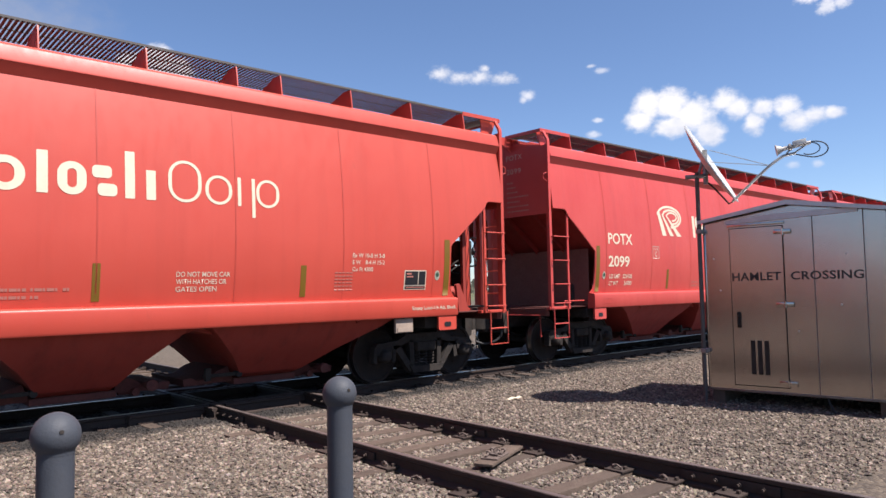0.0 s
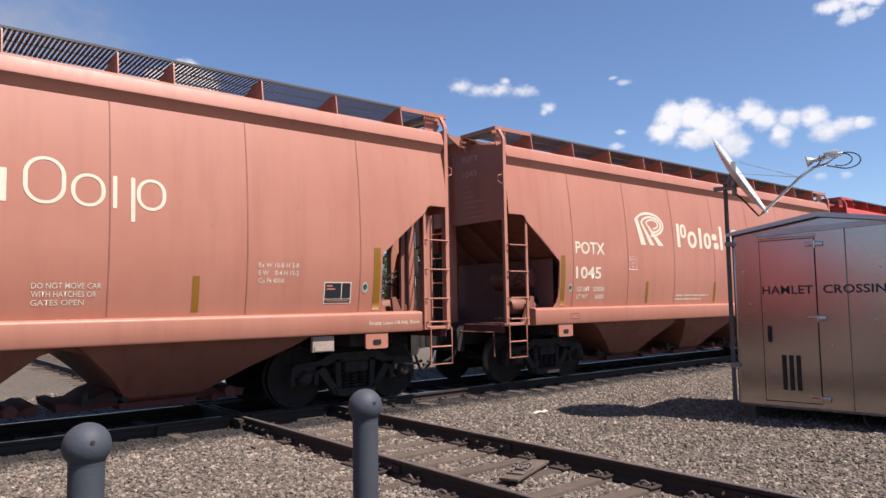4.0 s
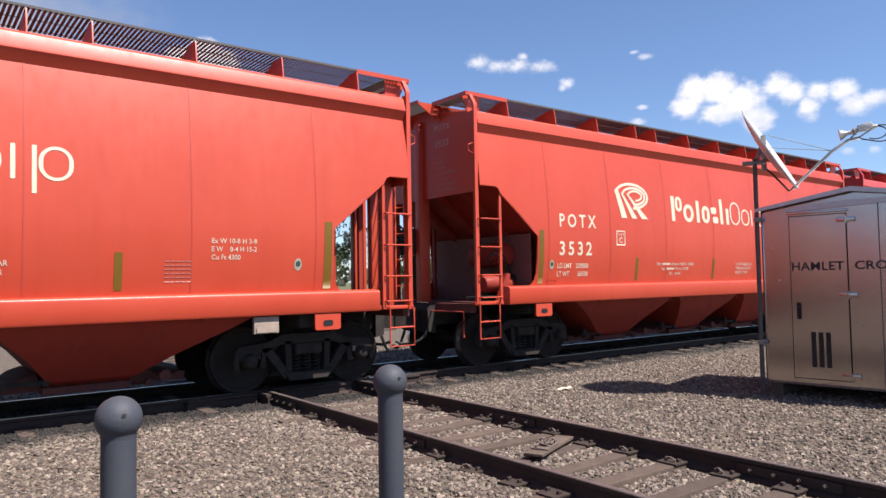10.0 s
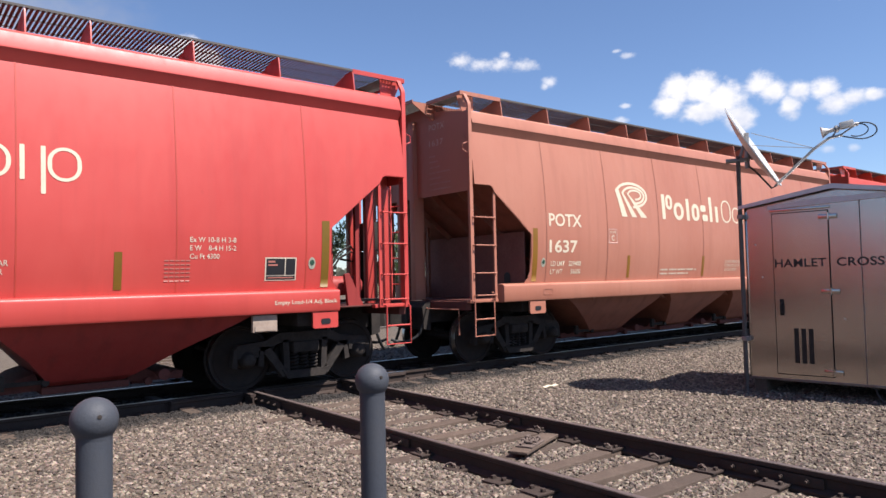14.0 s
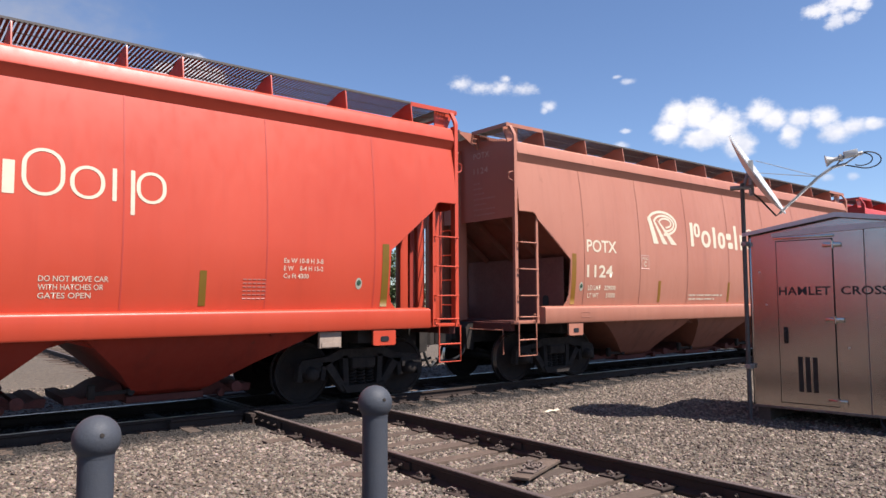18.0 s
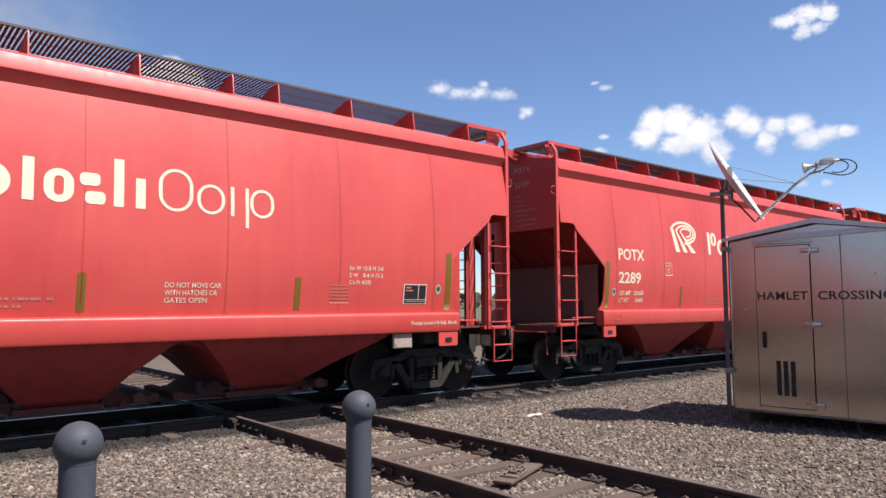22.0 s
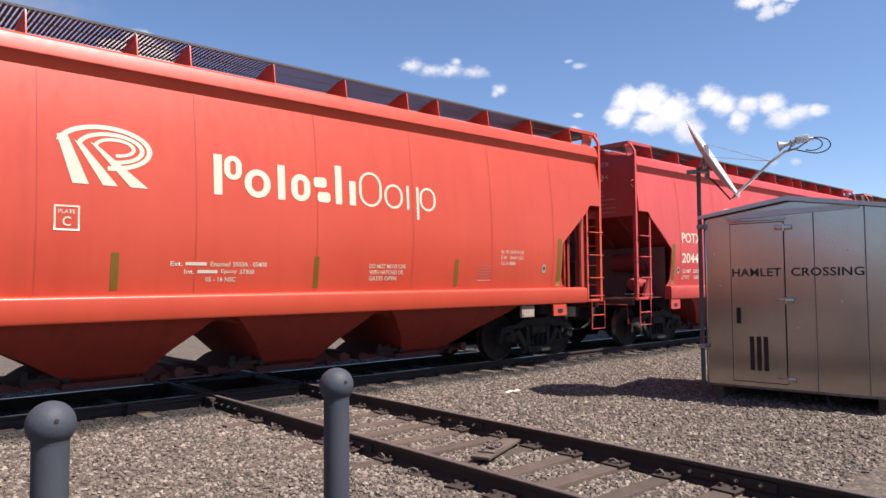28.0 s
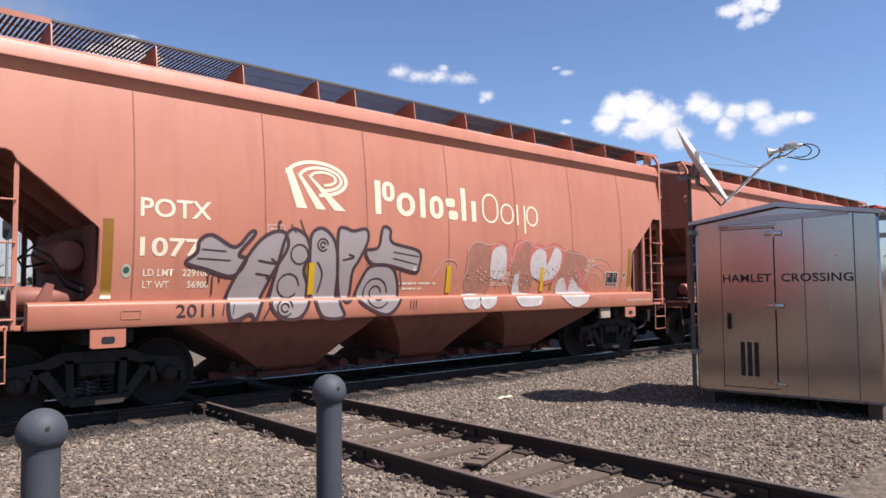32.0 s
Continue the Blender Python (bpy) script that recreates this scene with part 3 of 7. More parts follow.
# ---- gravel: loose stones on the ground ----
def gravel(name, x0, x1, y0, y1, count, smin, smax, seed):
    rng = random.Random(seed)
    verts, faces = [], []
    lean = math.tan(radians(CROSS_LEAN))
    for _ in range(count):
        x, y = rng.uniform(x0, x1), rng.uniform(y0, y1)
        xc = CROSS_X + (y - TRACK_Y) * lean
        dx, dy = abs(abs(x - xc) - GAUGE / 2), abs(abs(y - TRACK_Y) - GAUGE / 2)
        if dx < 0.10 or dy < 0.10:
            continue
        s = smin + (smax - smin) * rng.random() ** 2
        z = ground_z(x, y) + s * 0.15
        if abs(x - xc) < 1.3 and abs(((y - TRACK_Y + 13.9) / 0.52 + 0.5) % 1 - 0.5) * 0.52 < 0.10 and rng.random() < 0.42:
            continue
        a, b, c = rng.uniform(0.7, 1.2) * s, rng.uniform(0.6, 1.0) * s, rng.uniform(0.4, 0.75) * s
        rot = Euler((rng.uniform(-0.5, 0.5), rng.uniform(-0.5, 0.5), rng.uniform(0, 6.3))).to_matrix()
        i = len(verts)
        for p in ((1, 0.1, -0.2), (-0.2, 1, -0.1), (-1, -0.1, -0.2), (0.1, -1, -0.15), (0.5, 0.45, 0.8), (-0.55, 0.3, 0.9), (-0.2, -0.6, 0.75)):
            q = rot @ Vector((p[0] * a * rng.uniform(0.8, 1.2), p[1] * b * rng.uniform(0.8, 1.2), p[2] * c))
            verts.append((x + q.x, y + q.y, z + q.z))
        faces += [(i + 4, i + 5, i + 6), (i, i + 1, i + 4), (i + 1, i + 5, i + 4), (i + 1, i + 2, i + 5), (i + 2, i + 6, i + 5), (i + 2, i + 3, i + 6), (i + 3, i + 4, i + 6), (i + 3, i, i + 4)]
    me = bpy.data.meshes.new(name)
    me.from_pydata(verts, [], faces)
    me.materials.append(STONE)
    ob = new(name, me)
    return tagged(ob, "loose pale grey and tan crushed ballast stones", "gravel", kind="stuff")


def stone_material():
    m = bpy.data.materials.new("crushed_stone")
    m.use_nodes = True
    n, l = m.node_tree.nodes, m.node_tree.links
    g = n.new("ShaderNodeNewGeometry")
    ramp = n.new("ShaderNodeValToRGB")
    e = ramp.color_ramp.elements
    e[0].position, e[0].color = 0.0, (0.048, 0.037, 0.030, 1)
    e[1].position, e[1].color = 1.0, (0.272, 0.216, 0.168, 1)
    for p, c in ((0.3, (0.090, 0.068, 0.052, 1)), (0.62, (0.138, 0.106, 0.081, 1)), (0.86, (0.196, 0.154, 0.119, 1))):
        e.new(p).color = c
    l.new(g.outputs["Random Per Island"], ramp.inputs["Fac"])
    t = n.new("ShaderNodeTexNoise")
    t.inputs["Scale"].default_value = 60
    l.new(g.outputs["Position"], t.inputs["Vector"])
    mx = n.new("ShaderNodeMix")
    mx.data_type, mx.blend_type = "RGBA", "OVERLAY"
    mx.inputs["Factor"].default_value = 0.4
    l.new(ramp.outputs["Color"], mx.inputs["A"])
    l.new(t.outputs["Color"], mx.inputs["B"])
    b = n["Principled BSDF"]
    b.inputs["Roughness"].default_value = 0.9
    l.new(track_band(n, l, mx.outputs["Result"], g), b.inputs["Base Color"])
    return m


STONE = stone_material()
gravel("gravel", 0.2, 7.5, 2.2, 9.6, 46000, 0.014, 0.036, 1)
gravel("gravel", 7.5, 14.0, 2.2, 9.6, 30000, 0.015, 0.036, 2)
gravel("gravel", 3.5, 6.3, 2.2, 9.4, 16000, 0.018, 0.038, 6)
gravel("gravel", 1.0, 14.0, 9.6, 16.0, 10000, 0.018, 0.040, 3)
gravel("gravel", 14.0, 34.0, 4.0, 15.0, 9000, 0.025, 0.05, 4)

# ---- bollards ----
def bollard(x, y, top, label):
    root = tagged(new("bollard"), label, "bollard", group="bollards by the tracks")
    zg = ground_z(x, y) - 0.03
    root.matrix_basis = Matrix.Translation((x, y, zg))
    t = top - zg
    bm = bmesh.new()
    turned(bm, [(0.079, 0.0), (0.079, t - 0.20), (0.079, t - 0.165)], n=32)
    part("post", bm, BOLLARD, root)
    bm = bmesh.new()
    R, c = 0.106, t - 0.106
    prof = [(0.0800, t - 0.190), (0.0808, t - 0.181)]
    prof += [(R * math.cos(a), c + R * math.sin(a)) for a in np.linspace(-0.69, 1.5, 22)]
    turned(bm, prof, n=40)
    part("ball_cap", bm, BOLLARD, root, "rounded cast ball cap")
    bm = bmesh.new()
    turned(bm, [(0.001, -0.004), (0.010, -0.003), (0.010, 0.004), (0.001, 0.005)], "y", (0.0, -0.104, t - 0.078), 12)
    part("set_screw", bm, GRIME, root)
    return root


# ---- the covered hopper cars ----
def half_width(z):
    """Half the body's width at a height: the sides bow outward."""
    t = (z - 2.35) / 1.7
    return 1.60 - (0.14 if t > 0 else 0.30) * t * t


def side_y(z):
    """How far out the surface lies, the side sill included."""
    if z >= 1.42:
        return half_width(z)
    if z > 1.37:
        return half_width(1.42) + (1.625 - half_width(1.42)) * (1.42 - z) / 0.05
    return 1.625


def on_side(bm2, off, step=0.12, sill=False):
    """Lays a flat drawing (x, z in the plane y = 0) on the bowed side towards -y, off metres proud of it."""
    zs = [v.co.z for v in bm2.verts]
    z = math.floor(min(zs) / step) * step
    while z < max(zs):
        g = bm2.verts[:] + bm2.edges[:] + bm2.faces[:]
        bmesh.ops.bisect_plane(bm2, geom=g, plane_co=(0, 0, z), plane_no=(0, 0, 1))
        z += step
    for z in (1.42, 1.37) if sill else ():
        bmesh.ops.bisect_plane(bm2, geom=bm2.verts[:] + bm2.edges[:] + bm2.faces[:], plane_co=(0, 0, z), plane_no=(0, 0, 1))
    for v in bm2.verts:
        v.co.y = -(side_y(v.co.z) if sill else half_width(v.co.z)) - off
    for f in bm2.faces:
        f.normal_update()
        if f.normal.y > 0:
            f.normal_flip()
    return bm2


def poly2(bm, pts):
    return bm.faces.new([bm.verts.new((p[0], 0, p[1])) for p in pts])


def ring2(bm, outer, inner):
    a = [bm.verts.new((p[0], 0, p[1])) for p in outer]
    b = [bm.verts.new((p[0], 0, p[1])) for p in inner]
    n = len(a)
    for i in range(n):
        bm.faces.new((a[i], a[(i + 1) % n], b[(i + 1) % n], b[i]))


def rounded(x0, x1, z0, z1, r, k=5):
    out = []
    for cx, cz, a0 in ((x1 - r, z1 - r, 0), (x0 + r, z1 - r, 90), (x0 + r, z0 + r, 180), (x1 - r, z0 + r, 270)):
        out += [(cx + r * math.cos(radians(a0 + 90 * i / k)), cz + r * math.sin(radians(a0 + 90 * i / k))) for i in range(k + 1)]
    return out


def text2(words, x0, x1, z0, z1, spacing=1.0, bold=0.0):
    """The words as a flat drawing, fitted into a box."""
    cu = bpy.data.curves.new("lettering", "FONT")
    cu.body, cu.space_character, cu.resolution_u = words, spacing, 3
    cu.offset = bold
    ob = bpy.data.objects.new("lettering", cu)
    me = bpy.data.meshes.new_from_object(ob)
    bpy.data.objects.remove(ob)
    bpy.data.curves.remove(cu)
    bm = bmesh.new()
    bm.from_mesh(me)
    bpy.data.meshes.remove(me)
    xs, ys = [v.co.x for v in bm.verts], [v.co.y for v in bm.verts]
    ax, ay = min(xs), min(ys)
    sx, sy = (x1 - x0) / (max(xs) - ax), (z1 - z0) / (max(ys) - ay)
    for v in bm.verts:
        v.co = (x0 + (v.co.x - ax) * sx, 0, z0 + (v.co.y - ay) * sy)
    return bm


def word_shapes():
    """The maker's wordmark as a row of plain ovals and bars: a heavy half and a light half."""
    heavy, light = bmesh.new(), bmesh.new()
    z, xh, cap = 2.71, 0.39, 0.54
    def oval(bm, x, w, h, t, z0=z):
        r = min(w, h) * 0.49
        ring2(bm, rounded(x, x + w, z0, z0 + h, r, 8), rounded(x + t, x + w - t, z0 + t * 0.8, z0 + h - t * 0.8, max(0.02, r - t), 8))
    def bar(bm, x, w, h, z0=z):
        poly2(bm, rounded(x, x + w, z0, z0 + h, 0.008, 3))
    bar(heavy, -1.57, 0.115, cap)
    oval(heavy, -1.425, 0.25, 0.325, 0.085, z + cap - 0.325)
    for x, w in ((-1.14, 0.39), (-0.43, 0.31)):
        oval(heavy, x, w, xh, 0.105)
    for x, h in ((-0.64, cap - 0.05), (0.31, cap + 0.04), (0.56, xh - 0.02)):
        bar(heavy, x, 0.115, h)
    for a, b in ((-0.06, z + 0.225), (0.0, z + 0.01)):
        poly2(heavy, rounded(a, a + 0.22, b, b + 0.15, 0.05, 4))
    for x, w, h in ((0.83, 0.43, cap), (1.31, 0.37, xh), (2.03, 0.35, xh)):
        oval(light, x, w, h, 0.046)
    bar(light, 1.76, 0.048, xh)
    bar(light, 1.965, 0.048, xh + 0.15, z - 0.15)
    return heavy, light


def emblem_shapes(x0):
    """The maker's emblem as plain shapes: three spreading strips and nested ovals."""
    bm = bmesh.new()
    for a, b, w0, w1 in ((0.02, 0.18, 0.10, 0.17), (0.20, 0.50, 0.09, 0.16), (0.36, 0.80, 0.09, 0.20)):
        poly2(bm, [(x0 + a, 3.20 if a < 0.1 else 3.16), (x0 + a + w0, 3.22 if a < 0.1 else 3.12), (x0 + b + w1, 2.72), (x0 + b, 2.72)])
    for i, (rx, rz, cx, cz) in enumerate(((0.52, 0.235, 0.53, 3.11), (0.37, 0.165, 0.59, 3.11), (0.23, 0.10, 0.63, 3.12))):
        t = 0.062 - 0.008 * i
        ang = [radians(a) for a in np.linspace(172, -88, 30)]
        o = [bm.verts.new((x0 + cx + rx * math.cos(a), 0, cz + rz * math.sin(a))) for a in ang]
        q = [bm.verts.new((x0 + cx + (rx - t) * math.cos(a), 0, cz + (rz - t * 0.75) * math.sin(a))) for a in ang]
        for k in range(len(ang) - 1):
            bm.faces.new((o[k], o[k + 1], q[k + 1], q[k]))
    for v in bm.verts:
        v.co.x, v.co.z = x0 + (v.co.x - x0) * 1.04 - 0.04, 3.07 + (v.co.z - 3.03) * 1.16
    return bm


CUT = [(-6.94, 3.12), (-6.60, 3.12), (-6.53, 3.09), (-6.48, 3.00), (-5.64, 2.31), (-5.62, 2.26), (-5.62, 1.62), (-5.66, 1.52), (-5.76, 1.41)]


def side_sheet(root, paint, seams, seam_mat):
    outline = CUT + [(-x, z) for x, z in CUT[::-1]] + [(6.94, 4.10), (-6.94, 4.10)]
    for far in (0, 1):
        bm = bmesh.new()
        poly2(bm, outline)
        on_side(bm, 0.0, 0.15)
        bmesh.ops.solidify(bm, geom=bm.faces[:], thickness=0.012)
        side = part("side_sheet", bm, paint, root, at=pose(0, 0, 0, 0, 0, 180 * far), sm=25)
        for m in (1, -1):
            bm = bmesh.new()
            tube(bm, [(m * x, -half_width(z) + 0.012, z) for x, z in CUT[:-1]], 0.016, 6)
            part("cutout_rim", bm, paint, root, at=pose(0, 0, 0, 0, 0, 180 * far))
        for x in seams:
            bm = bmesh.new()
            poly2(bm, [(x - 0.008, 1.43), (x + 0.008, 1.43), (x + 0.008, 4.05), (x - 0.008, 4.05)])
            on_side(bm, 0.004)
            part("weld_seam", bm, seam_mat, side, sm=80)
    return None


def ladder_and_steps(root, paint, sx, sy):
    """One corner: post, side ladder, step, roof handhold. sx, sy say which."""
    x = lambda v: sx * v
    y = lambda v: sy * v
    def bars(name, polylines, r, material=paint, n=8, label="", up=root):
        bm = bmesh.new()
        for p in polylines:
            tube(bm, [(x(a), y(b), c) for a, b, c in p], r, n)
        return part(name, bm, material, up, label)
    bm = bmesh.new()
    slab(bm, [(y(1.50), 1.10), (y(1.535), 1.10), (y(1.535), 4.44), (y(1.525), 4.50), (y(1.40), 4.70), (y(1.36), 4.71), (y(1.37), 4.675), (y(1.49), 4.48), (y(1.50), 4.43)], "x", x(6.945), x(7.015))
    box(bm, *sorted((x(6.949), x(6.965))), *sorted((y(1.42), y(1.50))), 1.10, 4.42)
    part("corner_post", bm, paint, root, sm=30)
    bm = bmesh.new()
    slab(bm, [(x(6.46), 1.12), (x(6.51), 1.12), (x(6.51), 2.92), (x(6.49), 3.02), (x(6.46), 2.95)], "y", y(1.53), y(1.56))
    lad = part("ladder_stile", bm, paint, root, sm=30)
    for z in (2.55, 2.075, 1.605, 1.23):
        bars("ladder_rung", [[(6.97, 1.535, z), (6.96, 1.60, z), (6.50, 1.60, z), (6.49, 1.56, z)]], 0.012, up=lad)
    bars("side_step", [[(7.0, 1.50, 1.16), (7.0, 1.585, 1.12), (7.0, 1.585, 0.55), (6.56, 1.585, 0.55), (6.56, 1.585, 1.12), (6.56, 1.5, 1.16)],
                  [(7.0, 1.585, 0.83), (6.56, 1.585, 0.83)]], 0.014)
    bars("handhold", [[(7.03, 1.50, 3.82), (7.12, 1.50, 3.79), (7.12, 1.50, 3.69), (7.03, 1.50, 3.65)]], 0.010, n=6)
    bm = bmesh.new()
    box(bm, *sorted((x(6.40), x(7.04))), *sorted((y(1.42), y(1.52))), 1.105, 1.16, bevel=0.008)
    part("platform_edge", bm, paint, root)


def curve3(pts, n=4):
    """A smooth line in space through a few points."""
    p = [Vector(q) for q in pts]
    out = []
    for i in range(len(p) - 1):
        a, b, c, d = p[max(i - 1, 0)], p[i], p[i + 1], p[min(i + 2, len(p) - 1)]
        for k in range(n):
            t = k / n
            out.append(0.5 * (2 * b + (c - a) * t + (2 * a - 5 * b + 4 * c - d) * t * t + (3 * b - a - 3 * c + d) * t ** 3))
    return out + [p[-1]]


def car_end(root, paint, shaded_dirty, sx, brake):
    """One end: end sheet with posts, slope sheet, platform, draft gear, end ladder and brake gear."""
    m = pose(0, 0, 0, 0, 0, 0 if sx < 0 else 180)   # built at the end towards -x
    bm = bmesh.new()
    box(bm, -6.945, -6.932, -1.44, 1.44, 3.02, 4.40)
    part("end_sheet", bm, paint, root, at=m, sm=30)
    for yy, hw, xo, zt in ((0.10, 0.07, -7.03, 4.46), (0.62, 0.045, -6.97, 4.42), (1.06, 0.05, -6.97, 4.40)):
        bm = bmesh.new()
        box(bm, xo, -6.80, yy - hw, yy + hw, 1.14, zt, bevel=0.008)
        part("end_post", bm, paint, root, at=m)
    bm = bmesh.new()
    fs = slab(bm, [(-6.80, 3.36), (-6.80, 3.32), (-3.78, 1.05), (-3.74, 1.09)], "y", -1.46, 1.46)
    part("slope_sheet", bm, shaded_dirty, root, at=m, sm=30)
    for yy in (-0.75, 0.0, 0.75):
        bm = bmesh.new()
        slab(bm, [(-6.74, 3.27), (-6.70, 3.10), (-4.45, 1.42), (-4.35, 1.47)], "y", yy - 0.012, yy + 0.012)
        part("slope_rib", bm, shaded_dirty, root, at=m, sm=30)
    for yy in (1.18,):
        bm = bmesh.new()
        box(bm, -6.34, -6.26, yy - 0.03, yy + 0.03, 1.14, 2.96)
        box(bm, -5.86, -5.80, yy - 0.03, yy + 0.03, 1.14, 2.60)
        part("slope_support_post", bm, shaded_dirty, root, at=m, sm=30)
    bm = bmesh.new()
    box(bm, -7.04, -6.92, -1.40, 1.40, 0.98, 1.13, bevel=0.01)
    part("end_sill", bm, DARK_RED_STEEL, root, at=m)
    bm = bmesh.new()
    box(bm, -7.15, -4.3, -0.33, 0.33, 0.74, 1.08, bevel=0.01)
    part("centre_sill", bm, GRIME, root, at=m)
    bm = bmesh.new()
    box(bm, -5.74, -5.16, -1.42, 1.42, 0.90, 1.10, bevel=0.01)
    part("body_bolster", bm, GRIME, root, at=m)
    bm = bmesh.new()
    slab(bm, [(-1.40, 1.12), (1.40, 1.12), (1.40, 2.35), (-1.40, 2.35)], "x", -5.62, -5.60)
    web = part("bolster_web", bm, WEB, root, at=m, sm=30)
    bm = bmesh.new()
    slab(bm, rounded(-1.02, -0.86, 1.16, 1.62, 0.075), "x", -5.628, -5.622)
    part("web_opening", bm, BLACK, web, sm=30)
    bm = bmesh.new()
    box(bm, -6.90, -5.6, -1.40, 1.40, 1.135, 1.15)
    part("end_platform", bm, DARK_RED_STEEL, root, at=m, sm=30)
    bm = bmesh.new()
    box(bm, -7.36, -7.10, -0.11, 0.11, 0.80, 0.95, bevel=0.02)
    slab(bm, [(-7.34, -0.14), (-7.44, -0.22), (-7.60, -0.20), (-7.70, -0.10), (-7.68, 0.03), (-7.58, 0.05), (-7.56, 0.17), (-7.44, 0.21), (-7.34, 0.14)], "z", 0.72, 1.02)
    turned(bm, [(0.035, 0.66), (0.05, 0.68), (0.05, 1.05), (0.03, 1.07)], "z", (-7.50, -0.16, 0), 10)
    part("coupler", bm, GRIME, root, "black cast steel knuckle coupler", at=m)
    bm = bmesh.new()
    slab(bm, [(-7.20, 0.64), (-7.04, 0.60), (-7.04, 1.12), (-7.16, 1.10), (-7.22, 1.02)], "y", -0.42, 0.42)
    part("striker_plate", bm, GRIME, root, at=m, sm=30)
    for yy, low in ((0.30, 0.36), (-0.36, 0.44)):
        bm = bmesh.new()
        tube(bm, curve3([(-7.10, yy, 0.84), (-7.18, yy, 0.72), (-7.26, yy * 0.95, 0.54), (-7.40, yy * 0.7, low), (-7.54, yy * 0.4, low - 0.02), (-7.66, yy * 0.15, low + 0.03)]), 0.026, 8)
        part("air_hose", bm, RUBBER, root, at=m)
    bm = bmesh.new()
    tube(bm, [(-7.10, -0.35, 1.02), (-7.16, -0.5, 1.0), (-7.16, -1.35, 1.0), (-7.22, -1.42, 0.62), (-7.22, -1.42, 0.58)], 0.013, 6)
    part("uncoupling_lever", bm, paint, root, at=m)
    bm = bmesh.new()
    for yy in (0.98, 1.42):
        tube(bm, [(-7.08, yy, 1.2), (-7.08, yy, 4.30), (-6.98, yy, 4.42)], 0.016, 6)
    end_ladder = part("end_ladder", bm, paint, root, at=m)
    for z in np.arange(1.45, 4.3, 0.42):
        bm = bmesh.new()
        tube(bm, [(-7.08, 0.98, z), (-7.12, 1.02, z), (-7.12, 1.38, z), (-7.08, 1.42, z)], 0.011, 6)
        part("rung", bm, paint, end_ladder)
    # air brake gear under the slope
    if brake:
        g = -1 if sx < 0 else 1
        bm = bmesh.new()
        turned(bm, [(0.02, -0.62), (0.17, -0.60), (0.22, -0.54), (0.22, 0.30), (0.17, 0.36), (0.02, 0.38)], "y", (-5.80, 0.40 * g, 1.98), 20)
        part("air_reservoir", bm, shaded_dirty, root, at=m)
        bm = bmesh.new()
        turned(bm, [(0.02, -0.5), (0.12, -0.48), (0.15, -0.42), (0.15, 0.1), (0.10, 0.2), (0.03, 0.22), (0.03, 0.42)], "x", (-5.95, 1.0 * g, 1.45), 18)
        part("brake_cylinder", bm, shaded_dirty, root, at=m)
        bm = bmesh.new()
        box(bm, -6.15, -5.75, 0.75 * g - 0.1, 0.75 * g + 0.1, 1.15, 1.40, bevel=0.03)
        part("brake_valve", bm, GRIME, root, at=m)
        bm = bmesh.new()
        slab(bm, [(-6.34, 1.15), (-6.08, 1.15), (-6.02, 1.62), (-6.10, 1.64)], "y", 1.25 * g - 0.03, 1.25 * g + 0.03)
        part("brake_bracket", bm, shaded_dirty, root, at=m, sm=30)
        bm = bmesh.new()
        for dz in (0.0, 0.09):
            tube(bm, [(-5.62, 0.9 * g, 1.52 + dz), (-5.85, 1.1 * g, 1.60 + dz), (-6.02, 1.12 * g, 1.86 + dz), (-6.22, 1.12 * g, 1.97 + dz), (-6.36, 1.08 * g, 1.92), (-6.30, 1.05 * g, 1.82), (-6.05, 0.95 * g, 1.88)], 0.016, 6)
        tube(bm, [(-5.65, 1.1 * g, 1.22), (-6.9, 1.1 * g, 1.22)], 0.022, 6)
        part("brake_pipe", bm, GRIME, root, at=m)
        bm = bmesh.new()
        box(bm, -7.16, -6.94, 0.18, 0.54, 2.02, 2.50, bevel=0.06)
        box(bm, -7.0, -6.9, 0.2, 0.5, 1.2, 2.0)
        housing = part("hand_brake_housing", bm, GRIME, root, "black hand brake gear box", at=m)
        c = Vector((-7.33, 0.36, 2.28))
        bm = bmesh.new()
        ring = [c + Vector((0, 0.285 * math.cos(a), 0.285 * math.sin(a))) for a in np.linspace(0, 2 * math.pi, 29)]
        tube(bm, ring, 0.019, 6)
        wheel = part("hand_brake_rim", bm, BLACK, housing, "black brake wheel rim")
        for k in range(6):
            a = k * math.pi / 3
            bm = bmesh.new()
            tube(bm, [c + Vector((0.03, 0.05 * math.cos(a), 0.05 * math.sin(a))), c + Vector((0, 0.275 * math.cos(a), 0.275 * math.sin(a)))], 0.013, 6)
            part("spoke", bm, BLACK, housing)
        bm = bmesh.new()
        turned(bm, [(0.02, -0.03), (0.065, -0.02), (0.065, 0.04), (0.03, 0.16)], "x", c, 12)
        part("hand_brake_hub", bm, BLACK, housing)
        bm = bmesh.new()
        for k in range(16):
            turned(bm, [(0.008, -0.02), (0.018, 0.0), (0.008, 0.02)], "z", (-7.05, 0.36, 1.2 + 0.045 * k), 6)
        part("brake_chain", bm, GRIME, housing)
    else:
        bm = bmesh.new()
        g = -1 if sx < 0 else 1
        tube(bm, [(-6.40, 1.36 * g, 1.17), (-6.40, 1.36 * g, 1.26), (-5.62, 1.36 * g, 1.26)], 0.014, 6)
        part("release_rod", bm, paint, root, at=m)
    # crossover running board over the end
    bm = bmesh.new()
    for k in range(51):
        yy = -1.30 + k * 0.052
        box(bm, -7.36 if abs(yy) < 0.45 else -7.05, -6.72, yy - 0.015, yy + 0.015, 4.68, 4.702)
